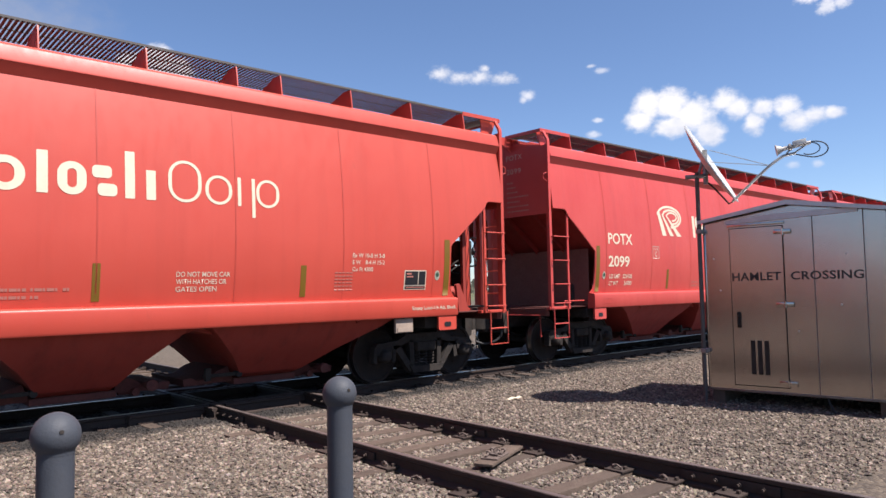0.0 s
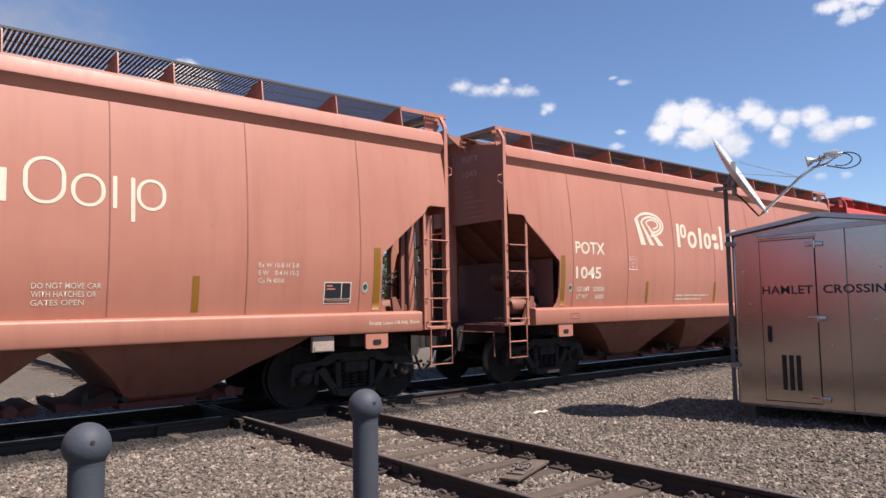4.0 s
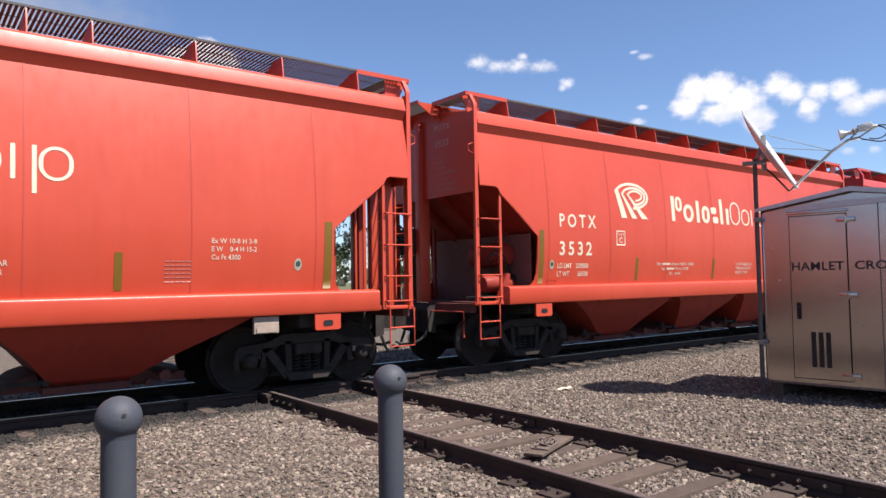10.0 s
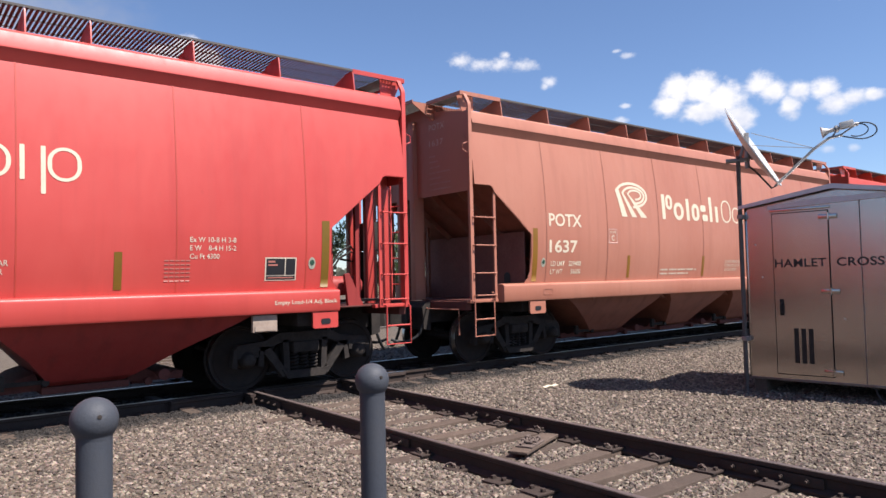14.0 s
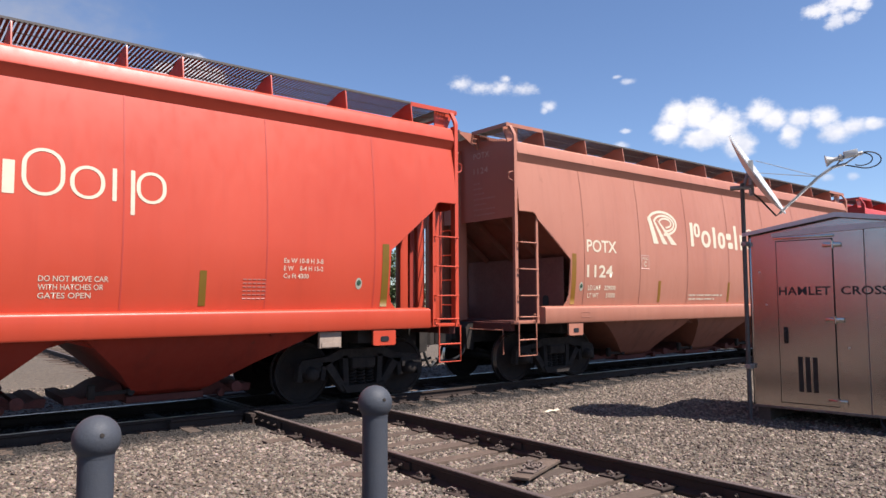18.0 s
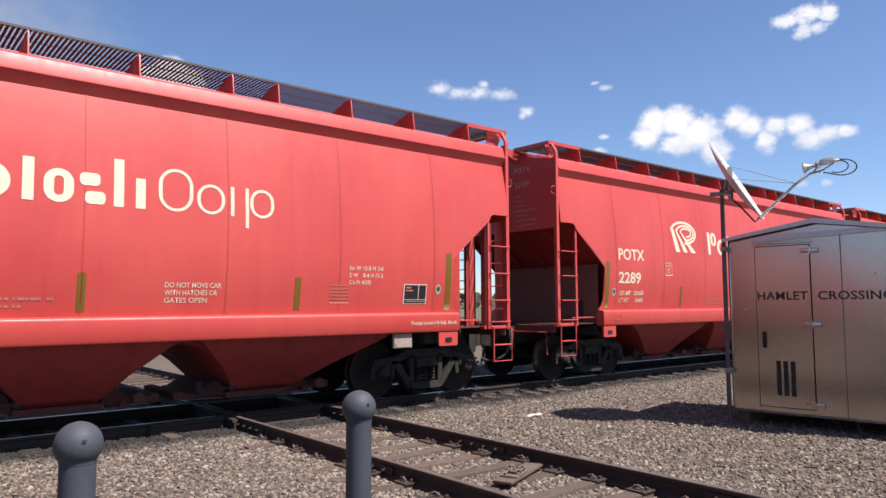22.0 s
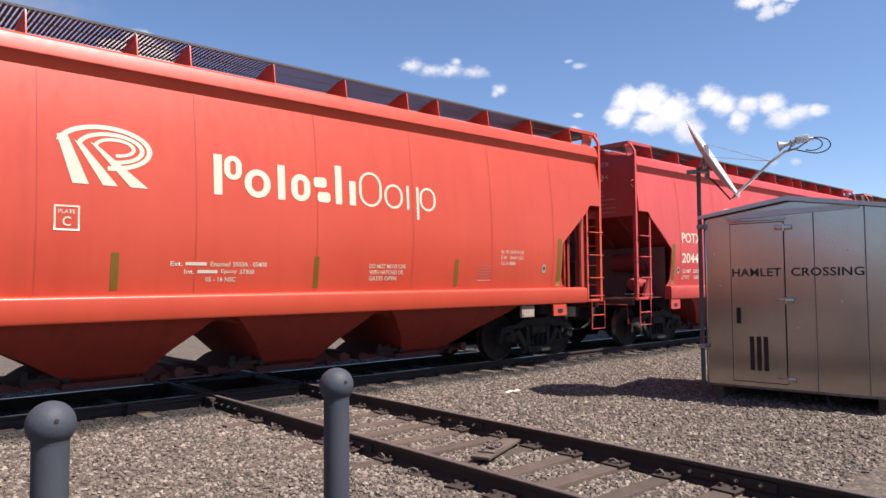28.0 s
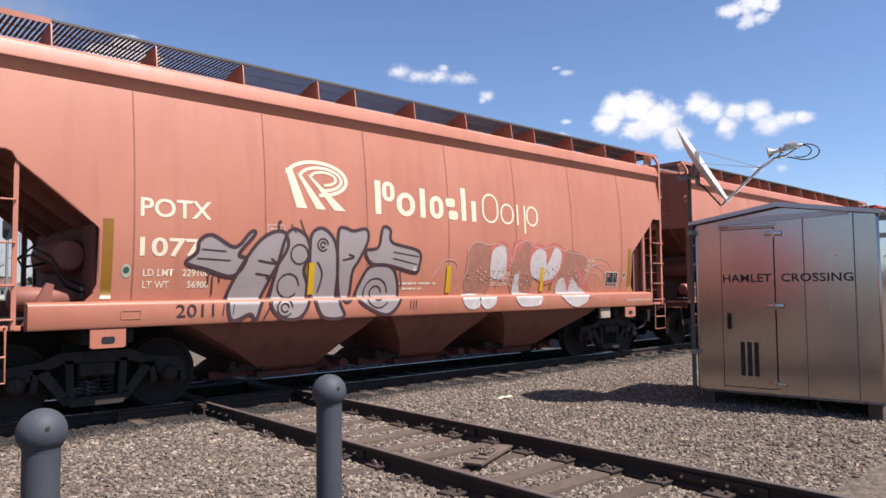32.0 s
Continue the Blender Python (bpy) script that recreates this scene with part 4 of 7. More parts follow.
    part("end_grating", bm, GALV, root, "galvanized walkway grating", at=m, sm=0)
    bm = bmesh.new()
    for yy in (-1.30, -0.48, 0.48, 1.30):
        reach = -7.40 if abs(yy) < 1 else -7.07
        slab(bm, [(-6.80, 4.40), (-6.95, 4.38), (reach, 4.645), (reach, 4.678), (-6.70, 4.678), (-6.70, 4.42)], "y", yy - 0.010, yy + 0.010)
    box(bm, -7.41, -7.39, -0.49, 0.49, 4.65, 4.71)
    box(bm, -7.09, -7.07, -1.42, -0.47, 4.65, 4.715)
    box(bm, -7.09, -7.07, 0.47, 1.42, 4.65, 4.715)
    part("end_walkway_frame", bm, paint, root, at=m, sm=30)
    for sy in (-1, 1):
        ladder_and_steps(root, paint, sx, sy)


RIBS = (0.61, 1.83, 2.51, 3.73, 4.93, 6.14)


def car_top(root, paint):
    bm = bmesh.new()
    prof = [(-1.44, 4.025), (-1.468, 4.03), (-1.526, 4.145), (-1.538, 4.165), (-1.538, 4.185), (-1.486, 4.355), (-1.45, 4.39), (-0.62, 4.53), (-0.55, 4.53), (-0.52, 4.66)]
    ring = prof + [(-y, z) for y, z in prof[::-1]]
    loft(bm, [[(x, y, z) for y, z in ring] for x in (-6.93, 6.93)])
    part("roof", bm, paint, root, sm=25)
    bm = bmesh.new()
    box(bm, -6.3, 6.3, -0.47, 0.47, 4.66, 4.71, bevel=0.02)
    part("trough_hatch_cover", bm, paint, root)
    stops = [-6.95] + [-r for r in RIBS[::-1]] + list(RIBS) + [6.95]
    for sy in (-1, 1):
        for a, b in zip(stops, stops[1:]):
            bm = bmesh.new()
            n = max(3, round((b - a) / 0.056))
            for k in range(n):
                xx = a + (k + 0.5) * (b - a) / n
                box(bm, xx - 0.017, xx + 0.017, *sorted((sy * 0.50, sy * 1.40)), 4.701, 4.707)
            for yy in (0.60, 0.98, 1.36):
                box(bm, a + 0.01, b - 0.01, *sorted((sy * (yy - 0.006), sy * (yy + 0.006))), 4.690, 4.702)
            part("walkway_grating", bm, GALV, root, "galvanized walkway grating", sm=0)
        for sxx in (-1, 1):
            bm = bmesh.new()
            box(bm, *sorted((sxx * 6.14, sxx * 7.07)), *sorted((sy * 1.402, sy * 1.414)), 4.655, 4.722)
            part("walkway_edge", bm, paint, root, sm=30)
        bm = bmesh.new()
        box(bm, -6.14, 6.14, *sorted((sy * 1.402, sy * 1.408)), 4.69, 4.718)
        part("walkway_trim", bm, GALV, root, "galvanized walkway trim", sm=30)
        for r in RIBS:
            for sxx in (-1, 1):
                bm = bmesh.new()
                slab(bm, [(sy * 1.455, 4.385), (sy * 1.415, 4.64), (sy * 1.40, 4.685), (sy * 1.22, 4.685), (sy * 0.66, 4.53)], "x", sxx * r - 0.008, sxx * r + 0.008)
                part("walkway_bracket", bm, paint, root, sm=30)


def car_under(root, paint, sill, shaded_dirty):
    for sy in (-1, 1):
        bm = bmesh.new()
        ring = [(1.46, 1.415), (1.585, 1.402), (1.603, 1.398), (1.616, 1.389), (1.623, 1.376), (1.625, 1.36), (1.625, 1.13), (1.61, 1.10), (1.44, 1.09), (1.44, 1.11)]
        loft(bm, [[(x, sy * y, z) for y, z in ring] for x in (-sill, sill)])
        part("side_sill", bm, paint, root, sm=35)
        for sx in (-1, 1):
            bm = bmesh.new()
            x0 = sx * 5.51
            slab(bm, [(x0 - 0.20, 1.09), (x0 - 0.20, 0.88), (x0 - 0.17, 0.865), (x0 + 0.17, 0.865), (x0 + 0.20, 0.88), (x0 + 0.20, 1.09)], "y", sy * 1.56, sy * 1.60)
            pad = part("jacking_pad", bm, paint, root, sm=30)
            bm = bmesh.new()
            slab(bm, rounded(x0 - 0.075, x0 + 0.075, 0.92, 1.0, 0.03), "y", sy * 1.601, sy * 1.606)
            part("jacking_hole", bm, BLACK, pad, sm=30)
        bm = bmesh.new()
        box(bm, 4.44, 4.79, *sorted((sy * 1.50, sy * 1.56)), 0.86, 1.085, bevel=0.008)
        box(bm, 4.47, 4.76, *sorted((sy * 1.561, sy * 1.572)), 0.875, 0.94)
        part("load_sensor_box", bm, PALE_BOX, root, "pale dusty steel box", sm=30)
    for i in (-1, 0, 1):
        c = 2.62 * i
        bm = bmesh.new()
        rings = []
        for hx, hy, z in ((1.19, 1.45, 1.12), (1.03, 1.38, 0.97), (0.69, 1.08, 0.66), (0.46, 0.82, 0.38), (0.42, 0.62, 0.30)):
            out = 0.75 * max(0.0, (z - 0.30) / 0.82)
            a, b = c - hx - (out if i < 0 else 0), c + hx + (out if i > 0 else 0)
            rings.append([(a, -hy, z), (b, -hy, z), (b, hy, z), (a, hy, z)])
        loft(bm, rings)
        hop = part("discharge_hopper", bm, shaded_dirty, root, sm=20)
        bm = bmesh.new()
        box(bm, c - 0.50, c + 0.50, -0.70, 0.70, 0.22, 0.31, bevel=0.012)
        box(bm, c + 0.58, c + 0.80, -0.52, -0.44, 0.22, 0.30)
        box(bm, c + 0.58, c + 0.80, 0.44, 0.52, 0.22, 0.30)
        turned(bm, [(0.05, -0.78), (0.05, -0.70), (0.025, -0.70), (0.025, 0.70), (0.05, 0.70), (0.05, 0.78)], "y", (c + 0.72, 0, 0.27), 10)
        gate = part("outlet_gate", bm, DARK_RED_STEEL, hop)
        for g in (-1, 1):
            bm = bmesh.new()
            slab(bm, [(c + g * 0.48, 0.27), (c + g * 1.20, 0.25), (c + g * 1.22, 0.35), (c + g * 1.10, 0.36), (c + g * 1.02, 0.32), (c + g * 0.88, 0.33), (c + g * 0.72, 0.43), (c + g * 0.56, 0.48)], "y", -0.62, 0.62)
            part("gate_track", bm, DARK_RED_STEEL, gate, sm=30)
        bm = bmesh.new()
        turned(bm, [(0.02, -0.99), (0.075, -0.98), (0.075, -0.90), (0.045, -0.895), (0.045, -0.72), (0.028, -0.72), (0.028, 0.72), (0.045, 0.72), (0.075, 0.90), (0.075, 0.98)], "y", (c + 0.86, 0, 0.36), 12)
        part("gate_shaft", bm, DARK_RED_STEEL, gate)
        bm = bmesh.new()
        box(bm, c - 1.0, c - 0.45, -0.80, -0.77, 0.36, 0.41)
        box(bm, c - 0.98, c - 0.90, -0.83, -0.76, 0.32, 0.50, bevel=0.01)
        turned(bm, [(0.045, -0.84), (0.045, -0.70)], "y", (c - 0.48, 0, 0.38), 10)
        part("gate_lever", bm, GRIME, gate)
    for c in (-1.31, 1.31):
        bm = bmesh.new()
        slab(bm, [(c - 0.40, 0.94), (c, 1.06), (c + 0.40, 0.94), (c + 0.40, 0.97), (c, 1.14), (c - 0.40, 0.97)], "y", -1.25, 1.25)
        part("cross_ridge", bm, shaded_dirty, root, sm=30)
    for sx in (-1, 1):
        truck(root, sx * 5.47)


TRUCK_MESH = {}


def truck(root, x):
    """A three-piece freight truck with two wheelsets, 5 ft 10 in apart."""
    t = new("truck")
    t.parent = root
    t.matrix_basis = Matrix.Translation((x, 0, 0))
    t["label"] = "grimy black three-piece freight truck"
    if not TRUCK_MESH:
        def keep(key, bm, m, sm=35):
            smooth(bm, sm)
            me = bpy.data.meshes.new(key)
            bm.to_mesh(me)
            bm.free()
            for k in m:
                me.materials.append(k)
            TRUCK_MESH[key] = me
        bm = bmesh.new()
        a, b = 0.945, 1.065
        slab(bm, [(-1.08, 0.60), (-1.04, 0.66), (-0.62, 0.70), (-0.40, 0.80), (0.40, 0.80), (0.62, 0.70), (1.04, 0.66), (1.08, 0.60), (0.66, 0.56), (0.40, 0.66), (-0.40, 0.66), (-0.66, 0.56)], "y", a, b)
        for s in (-1, 1):
            slab(bm, [(s * 0.72, 0.62), (s * 0.56, 0.62), (s * 0.28, 0.22), (s * 0.36, 0.16)], "y", a, b)
            slab(bm, [(s * 0.70, 0.60), (s * 0.64, 0.60), (s * 0.66, 0.34), (s * 0.74, 0.36)], "y", a, b)
            slab(bm, [(s * 1.04, 0.62), (s * 1.09, 0.60), (s * 1.12, 0.36), (s * 1.04, 0.34)], "y", a, b)
            slab(bm, [(s * 0.36, 0.70), (s * 0.27, 0.70), (s * 0.25, 0.24), (s * 0.34, 0.24)], "y", a, b)
        slab(bm, [(-0.38, 0.27), (-0.30, 0.14), (0.30, 0.14), (0.38, 0.27), (0.30, 0.25), (-0.30, 0.25)], "y", a - 0.03, b + 0.03)
        keep("side_frame", bm, [GRIME])
        bm = bmesh.new()
        box(bm, -0.21, 0.21, -1.10, 1.10, 0.50, 0.66, bevel=0.03)
        box(bm, -0.18, 0.18, -0.30, 0.30, 0.66, 0.78, bevel=0.02)
        keep("truck_bolster", bm, [GRIME])
        bm = bmesh.new()
        slab(bm, [(0.26, 0.44), (0.34, 0.30), (0.42, 0.30), (0.42, 0.48), (0.34, 0.62)], "y", -0.86, 0.86)
        for q in (-0.72, 0.72):
            slab(bm, [(0.36, 0.24), (0.46, 0.22), (0.43, 0.44), (0.46, 0.66), (0.36, 0.70)], "y", q - 0.09, q + 0.09)
        slab(bm, [(0.0, 0.50), (0.30, 0.34), (0.36, 0.44), (0.30, 0.74), (0.0, 0.82)], "y", -0.05, 0.05)
        box(bm, 0.0, 0.30, -0.62, 0.62, 0.66, 0.88, bevel=0.02)
        tube(bm, [(0.0, 0.22, 0.30), (0.50, 0.22, 0.34), (1.32, 0.20, 0.62)], 0.03, 6)
        keep("brake_beam", bm, [GRIME])
        bm = bmesh.new()
        for cx in (0.0,):
            pts = [(cx + 0.058 * math.cos(u), 0.058 * math.sin(u), 0.255 + 0.245 * u / (2 * math.pi * 5)) for u in np.linspace(0, 2 * math.pi * 5, 50)]
            tube(bm, pts, 0.013, 5)
        keep("spring", bm, [GRIME])
        bm = bmesh.new()
        turned(bm, [(0.01, -0.11), (0.06, -0.10), (0.085, -0.08), (0.10, -0.05), (0.11, 0.0), (0.11, 0.10)], "y", n=18)
        box(bm, -0.16, 0.16, 0.0, 0.10, 0.02, 0.17, bevel=0.01)
        keep("bearing_adapter", bm, [GRIME])
        bm = bmesh.new()
        turned(bm, [(0.08, -1.0), (0.08, -0.80), (0.085, -0.60), (0.08, 0.60), (0.085, 0.80), (0.08, 1.0)], "y", n=14)
        keep("axle", bm, [WHEEL])
        bm = bmesh.new()
        R = 0.457
        turned(bm, [(0.085, -0.10), (0.13, -0.10), (0.16, -0.055), (0.30, -0.03), (0.39, -0.055), (0.405, -0.075), (R - 0.005, -0.072), (R, 0.0), (R + 0.004, 0.02),
                    (R + 0.025, 0.035), (R + 0.025, 0.05), (R + 0.012, 0.062), (0.40, 0.062), (0.38, 0.03), (0.30, 0.01), (0.16, 0.04), (0.13, 0.09), (0.085, 0.09)], "y", n=40)
        for f in bm.faces:
            c = f.calc_center_median()
            f.material_index = 1 if math.hypot(c.x, c.z) > R - 0.02 and c.y < 0.01 else 0
        for k in range(4):
            u = k * math.pi / 2
            turned(bm, [(0.012, -0.062), (0.012, -0.045)], "y", (0.24 * math.cos(u), 0, 0.24 * math.sin(u)), 8)
        keep("wheel", bm, [WHEEL, TREAD])
    M = TRUCK_MESH
    for s in (-1, 1):
        piece("side_frame", M["side_frame"], t, at=pose(0, 0, 0, 0, 0, 0 if s > 0 else 180))
        for k in (-1, 0, 1):
            piece("spring", M["spring"], t, at=(0.155 * k, s * 1.0, 0))
        for w in (-0.889, 0.889):
            piece("bearing_adapter", M["bearing_adapter"], t, at=pose(w, s * 1.07, 0.457, 0, 0, 0 if s < 0 else 180))
    piece("truck_bolster", M["truck_bolster"], t)
    for s in (-1, 1):
        piece("brake_beam", M["brake_beam"], t, at=pose(0, 0, 0, 0, 0, 0 if s > 0 else 180))
    for w in (-0.889, 0.889):
        me = WHEELSET.get("mesh")
        if not me:
            bm = bmesh.new()
            for src, m4 in ((M["axle"], Matrix.Identity(4)), (M["wheel"], pose(0, -0.725, 0)), (M["wheel"], pose(0, 0.725, 0, 0, 0, 180))):
                one = src.copy()
                one.transform(m4)
                bm.from_mesh(one)
                bpy.data.meshes.remove(one)
            me = bpy.data.meshes.new("wheelset")
            bm.to_mesh(me)
            bm.free()
            me.materials.append(WHEEL)
            me.materials.append(TREAD)
            WHEELSET["mesh"] = me
        piece("wheelset", me, t, at=(w, 0, 0.457))


WHEELSET = {}


def decal(root, name, bm, material, off=0.004, label="", sill=False):
    ob = part(name, on_side(bm, off, sill=sill), material, root, label, sm=80)
    if name.endswith("rows"):
        ob["kind"] = "stuff"
    return ob


def rect2(bm, x0, x1, z0, z1):
    poly2(bm, [(x0, z0), (x1, z0), (x1, z1), (x0, z1)])


def marks(root, style):
    """The lettering and markings that all cars of one style share."""
    new3 = style["spaced"]
    hv, lt = word_shapes()
    if new3:
        bmesh.ops.translate(lt, vec=(-0.09, 0, 0), verts=lt.verts)
    decal(root, "wordmark_heavy_half", hv, WHITE, 0.004, "ivory painted plain shapes of a wordmark")["kind"] = "stuff"
    decal(root, "wordmark_light_half", lt, WHITE, 0.004, "thin ivory painted plain shapes of a wordmark")["kind"] = "stuff"
    decal(root, "emblem", emblem_shapes(-3.41 if new3 else -3.13), WHITE, 0.004, "white painted strip and oval emblem")
    decal(root, "reporting_mark", text2("POTX", *((-5.06, -4.05, 2.47, 2.72) if new3 else (-5.16, -4.25, 2.45, 2.69)), 1.5 if new3 else 1.0, 0.016), WHITE)
    fr = bmesh.new()
    px = -3.45 if new3 else -3.44
    ring2(fr, [(px, 2.16), (px + 0.27, 2.16), (px + 0.27, 2.45), (px, 2.45)], [(px + 0.02, 2.18), (px + 0.25, 2.18), (px + 0.25, 2.43), (px + 0.02, 2.43)])
    decal(root, "plate_box", fr, WHITE if new3 else STENCIL_PALE)
    decal(root, "plate_word", text2("PLATE", px + 0.045, px + 0.225, 2.355, 2.40, 1.0, 0.008), CREAM)
    decal(root, "plate_letter", text2("C", px + 0.09, px + 0.18, 2.21, 2.32, 1.0, 0.01), WHITE if new3 else CREAM)
    for k, w in enumerate(("DO NOT MOVE CAR", "WITH HATCHES OR", "GATES OPEN")):
        decal(root, "warning_line", text2(w, 0.94, 1.66 - (0.18 if k == 2 else 0.05 * k), 1.76 - 0.095 * k, 1.825 - 0.095 * k, 1.0, 0.006), CREAM)
    for k, w in enumerate(("Ex W 10-8 H 3-8", "E W    8-4 H 15-2", "Cu Ft 4300")):
        x0 = 3.87 if new3 else 3.61
        decal(root, "size_line", text2(w, x0, x0 + (0.38 if k == 2 else 0.60), 2.05 - 0.105 * k, 2.115 - 0.105 * k, 1.0, 0.008), CREAM)
    for x in (-2.78, 0.0, 2.77):
        bm = bmesh.new()
        rect2(bm, x - 0.045, x + 0.045, 1.47, 1.92)
        decal(root, "reflector_tape", bm, style["tape"])
    for x, z1 in ((-5.53, 2.40), (5.53, 2.38)):
        bm = bmesh.new()
        rect2(bm, x - 0.06, x + 0.06, 1.44, z1)
        decal(root, "reflector_tape", bm, style["tape"])
    # inspection decals
    for x in (-5.26 if new3 else -5.31, 5.07 if new3 else 5.32):
        bm = bmesh.new()
        poly2(bm, [(x + 0.055 * math.cos(a), 1.78 + 0.085 * math.sin(a)) for a in np.linspace(0, 6.283, 20)[:-1]])
        decal(root, "round_decal", bm, DECAL, 0.004)
        bm = bmesh.new()
        poly2(bm, [(x + 0.036 * math.cos(a), 1.79 + 0.04 * math.sin(a)) for a in np.linspace(0, 6.283, 12)[:-1]])
        decal(root, "round_decal_centre", bm, GREEN, 0.008)
    bm = bmesh.new()
    if style["tape"] != TAPE_AMBER:
        for k in range(6):
            for q in range(5):
                rect2(bm, 3.30 + 0.066 * q, 3.352 + 0.066 * q, 1.56 + 0.05 * k, 1.575 + 0.05 * k)
        decal(root, "stencil_rows", bm, STENCIL, 0.005)
    if not new3:
        bm = bmesh.new()
        rect2(bm, 4.62, 5.08, 1.545, 1.86)
        decal(root, "service_stencil", bm, CREAM, 0.004)
        bm = bmesh.new()
        for q in ((4.638, 4.905, 1.625, 1.843), (4.922, 5.062, 1.625, 1.843), (4.638, 5.062, 1.562, 1.608)):
            rect2(bm, *q)
        decal(root, "service_stencil_field", bm, BLACK, 0.008)
        bm = bmesh.new()
        for q in ((4.66, 4.76, 1.790, 1.815), (4.66, 4.80, 1.745, 1.768), (4.66, 5.04, 1.578, 1.592)):
            rect2(bm, *q)
        decal(root, "service_stencil_rows", bm, STENCIL, 0.012)
        bm = bmesh.new()
        for k in range(34):
            for q in range(2):
                if k % 8 != 7 and (q == 0 or k < 26):
                    rect2(bm, -1.66 + 0.041 * k, -1.634 + 0.041 * k + 0.008 * (k * 5 % 3), 1.60 - 0.085 * q, 1.635 - 0.085 * q)
        decal(root, "small_stencil_rows", bm, CREAM if style["tape"] == TAPE_AMBER else STENCIL)
        sill_line(root, style["sill"])
    else:
        for words, a, b, z in (("Ext.", -2.12, -1.97, 1.765), ("Enamel", -1.60, -1.33, 1.765), ("5503A - 05400", -1.29, -0.80, 1.765), ("Int.", -1.94, -1.81, 1.665), ("Epoxy", -1.45, -1.23, 1.665),
                               ("37300", -1.19, -0.98, 1.665), ("05 - 16 NSC", -1.66, -1.24, 1.565)):
            decal(root, "paint_line", text2(words, a, b, z, z + 0.062, 1.0, 0.01), CREAM)
        bm = bmesh.new()
        for a, b, z in ((-1.93, -1.65, 1.775), (-1.77, -1.50, 1.675)):
            rect2(bm, a, b, z, z + 0.042)
        decal(root, "small_stencil_rows", bm, CREAM)
    bm = bmesh.new()
    x0 = -5.36 if new3 else -5.38
    zz = (1.45, 1.53) if new3 else (1.20, 1.31)
    ring2(bm, [(x0, zz[0]), (x0 + 0.24, zz[0]), (x0 + 0.24, zz[1]), (x0, zz[1])], [(x0 + 0.012, zz[0] + 0.012), (x0 + 0.228, zz[0] + 0.012), (x0 + 0.228, zz[1] - 0.012), (x0 + 0.012, zz[1] - 0.012)])
    if new3:
        decal(root, "routing_card_holder", bm, style["paint"], 0.012)
    else:
        for v in bm.verts:
            v.co.y = -1.635
        part("routing_card_holder", bm, style["dark"], root, sm=0)


def sill_line(root, end):
    bm = text2("Empty Load-1/4 Adj. Block", end - 1.0, end - 0.05, 1.20, 1.275, 1.0, 0.008)
    for v in bm.verts:
        v.co.y = -1.629
    for f in bm.faces:
        f.normal_update()
        if f.normal.y > 0:
            f.normal_flip()
    part("sill_line", bm, CREAM, root, sm=0)["kind"] = "stuff"


STYLES = {
    "orange": dict(rear=False, paint=ORANGE, dark=ORANGE, spaced=True, tape=TAPE_OLIVE, sill=6.36, seams=(-5.34, -3.62, -1.80, 0.0, 1.80, 3.62, 5.34), seam=SEAM_RED,
                   label="bright orange-red covered hopper car with white lettering, rolling on the rails"),
    "red": dict(rear=True, paint=RED, dark=RED, spaced=False, tape=TAPE_OLIVE, sill=5.73, seams=(-5.23, -3.47, -1.73, 0.0, 1.73, 3.45, 5.23), seam=SEAM_RED,
                label="faded pink-red covered hopper car with white lettering, rolling on the rails"),
    "coral": dict(rear=True, paint=CORAL, dark=CORAL, spaced=False, tape=TAPE_OLIVE, sill=5.73, seams=(-5.23, -3.47, -1.73, 0.0, 1.73, 3.45, 5.23), seam=SEAM_RED,
                  label="coral red covered hopper car with white lettering, rolling on the rails"),
    "tan": dict(rear=True, paint=TAN, dark=TAN, spaced=False, tape=TAPE_AMBER, sill=6.36, seams=(-5.23, -3.47, -1.73, 0.0, 1.73, 3.45, 5.23), seam=SEAM_BROWN,
                label="sun-faded salmon covered hopper car with white lettering, rolling on the rails"),
    "rose": dict(rear=False, paint=ROSE, dark=ROSE, spaced=False, tape=TAPE_AMBER, sill=6.36, seams=(-5.23, -3.47, -1.73, 0.0, 1.73, 3.45, 5.23), seam=SEAM_BROWN,
                 label="weathered rose-brown covered hopper car with white lettering, rolling on the rails"),
}

# some cars carry the brake gear at the other end
for other in ("red", "tan"):
    STYLES[other + "_turned"] = dict(STYLES[other], rear=False)
    SHADED_DIRTY[other + "_turned"] = SHADED_DIRTY[other]


def build_car(style):
    s = STYLES[style]
    root = new("covered_hopper_car")
    tagged(root, s["label"], "train car", group="covered hopper cars of the train")
    side_sheet(root, s["paint"], s["seams"], s["seam"])
    car_top(root, s["paint"])
    car_under(root, s["paint"], s["sill"], SHADED_DIRTY[style])
    car_end(root, s["paint"], SHADED_DIRTY[style], -1, not s["rear"])
    car_end(root, s["paint"], SHADED_DIRTY[style], 1, s["rear"])
    marks(root, s)
    return root


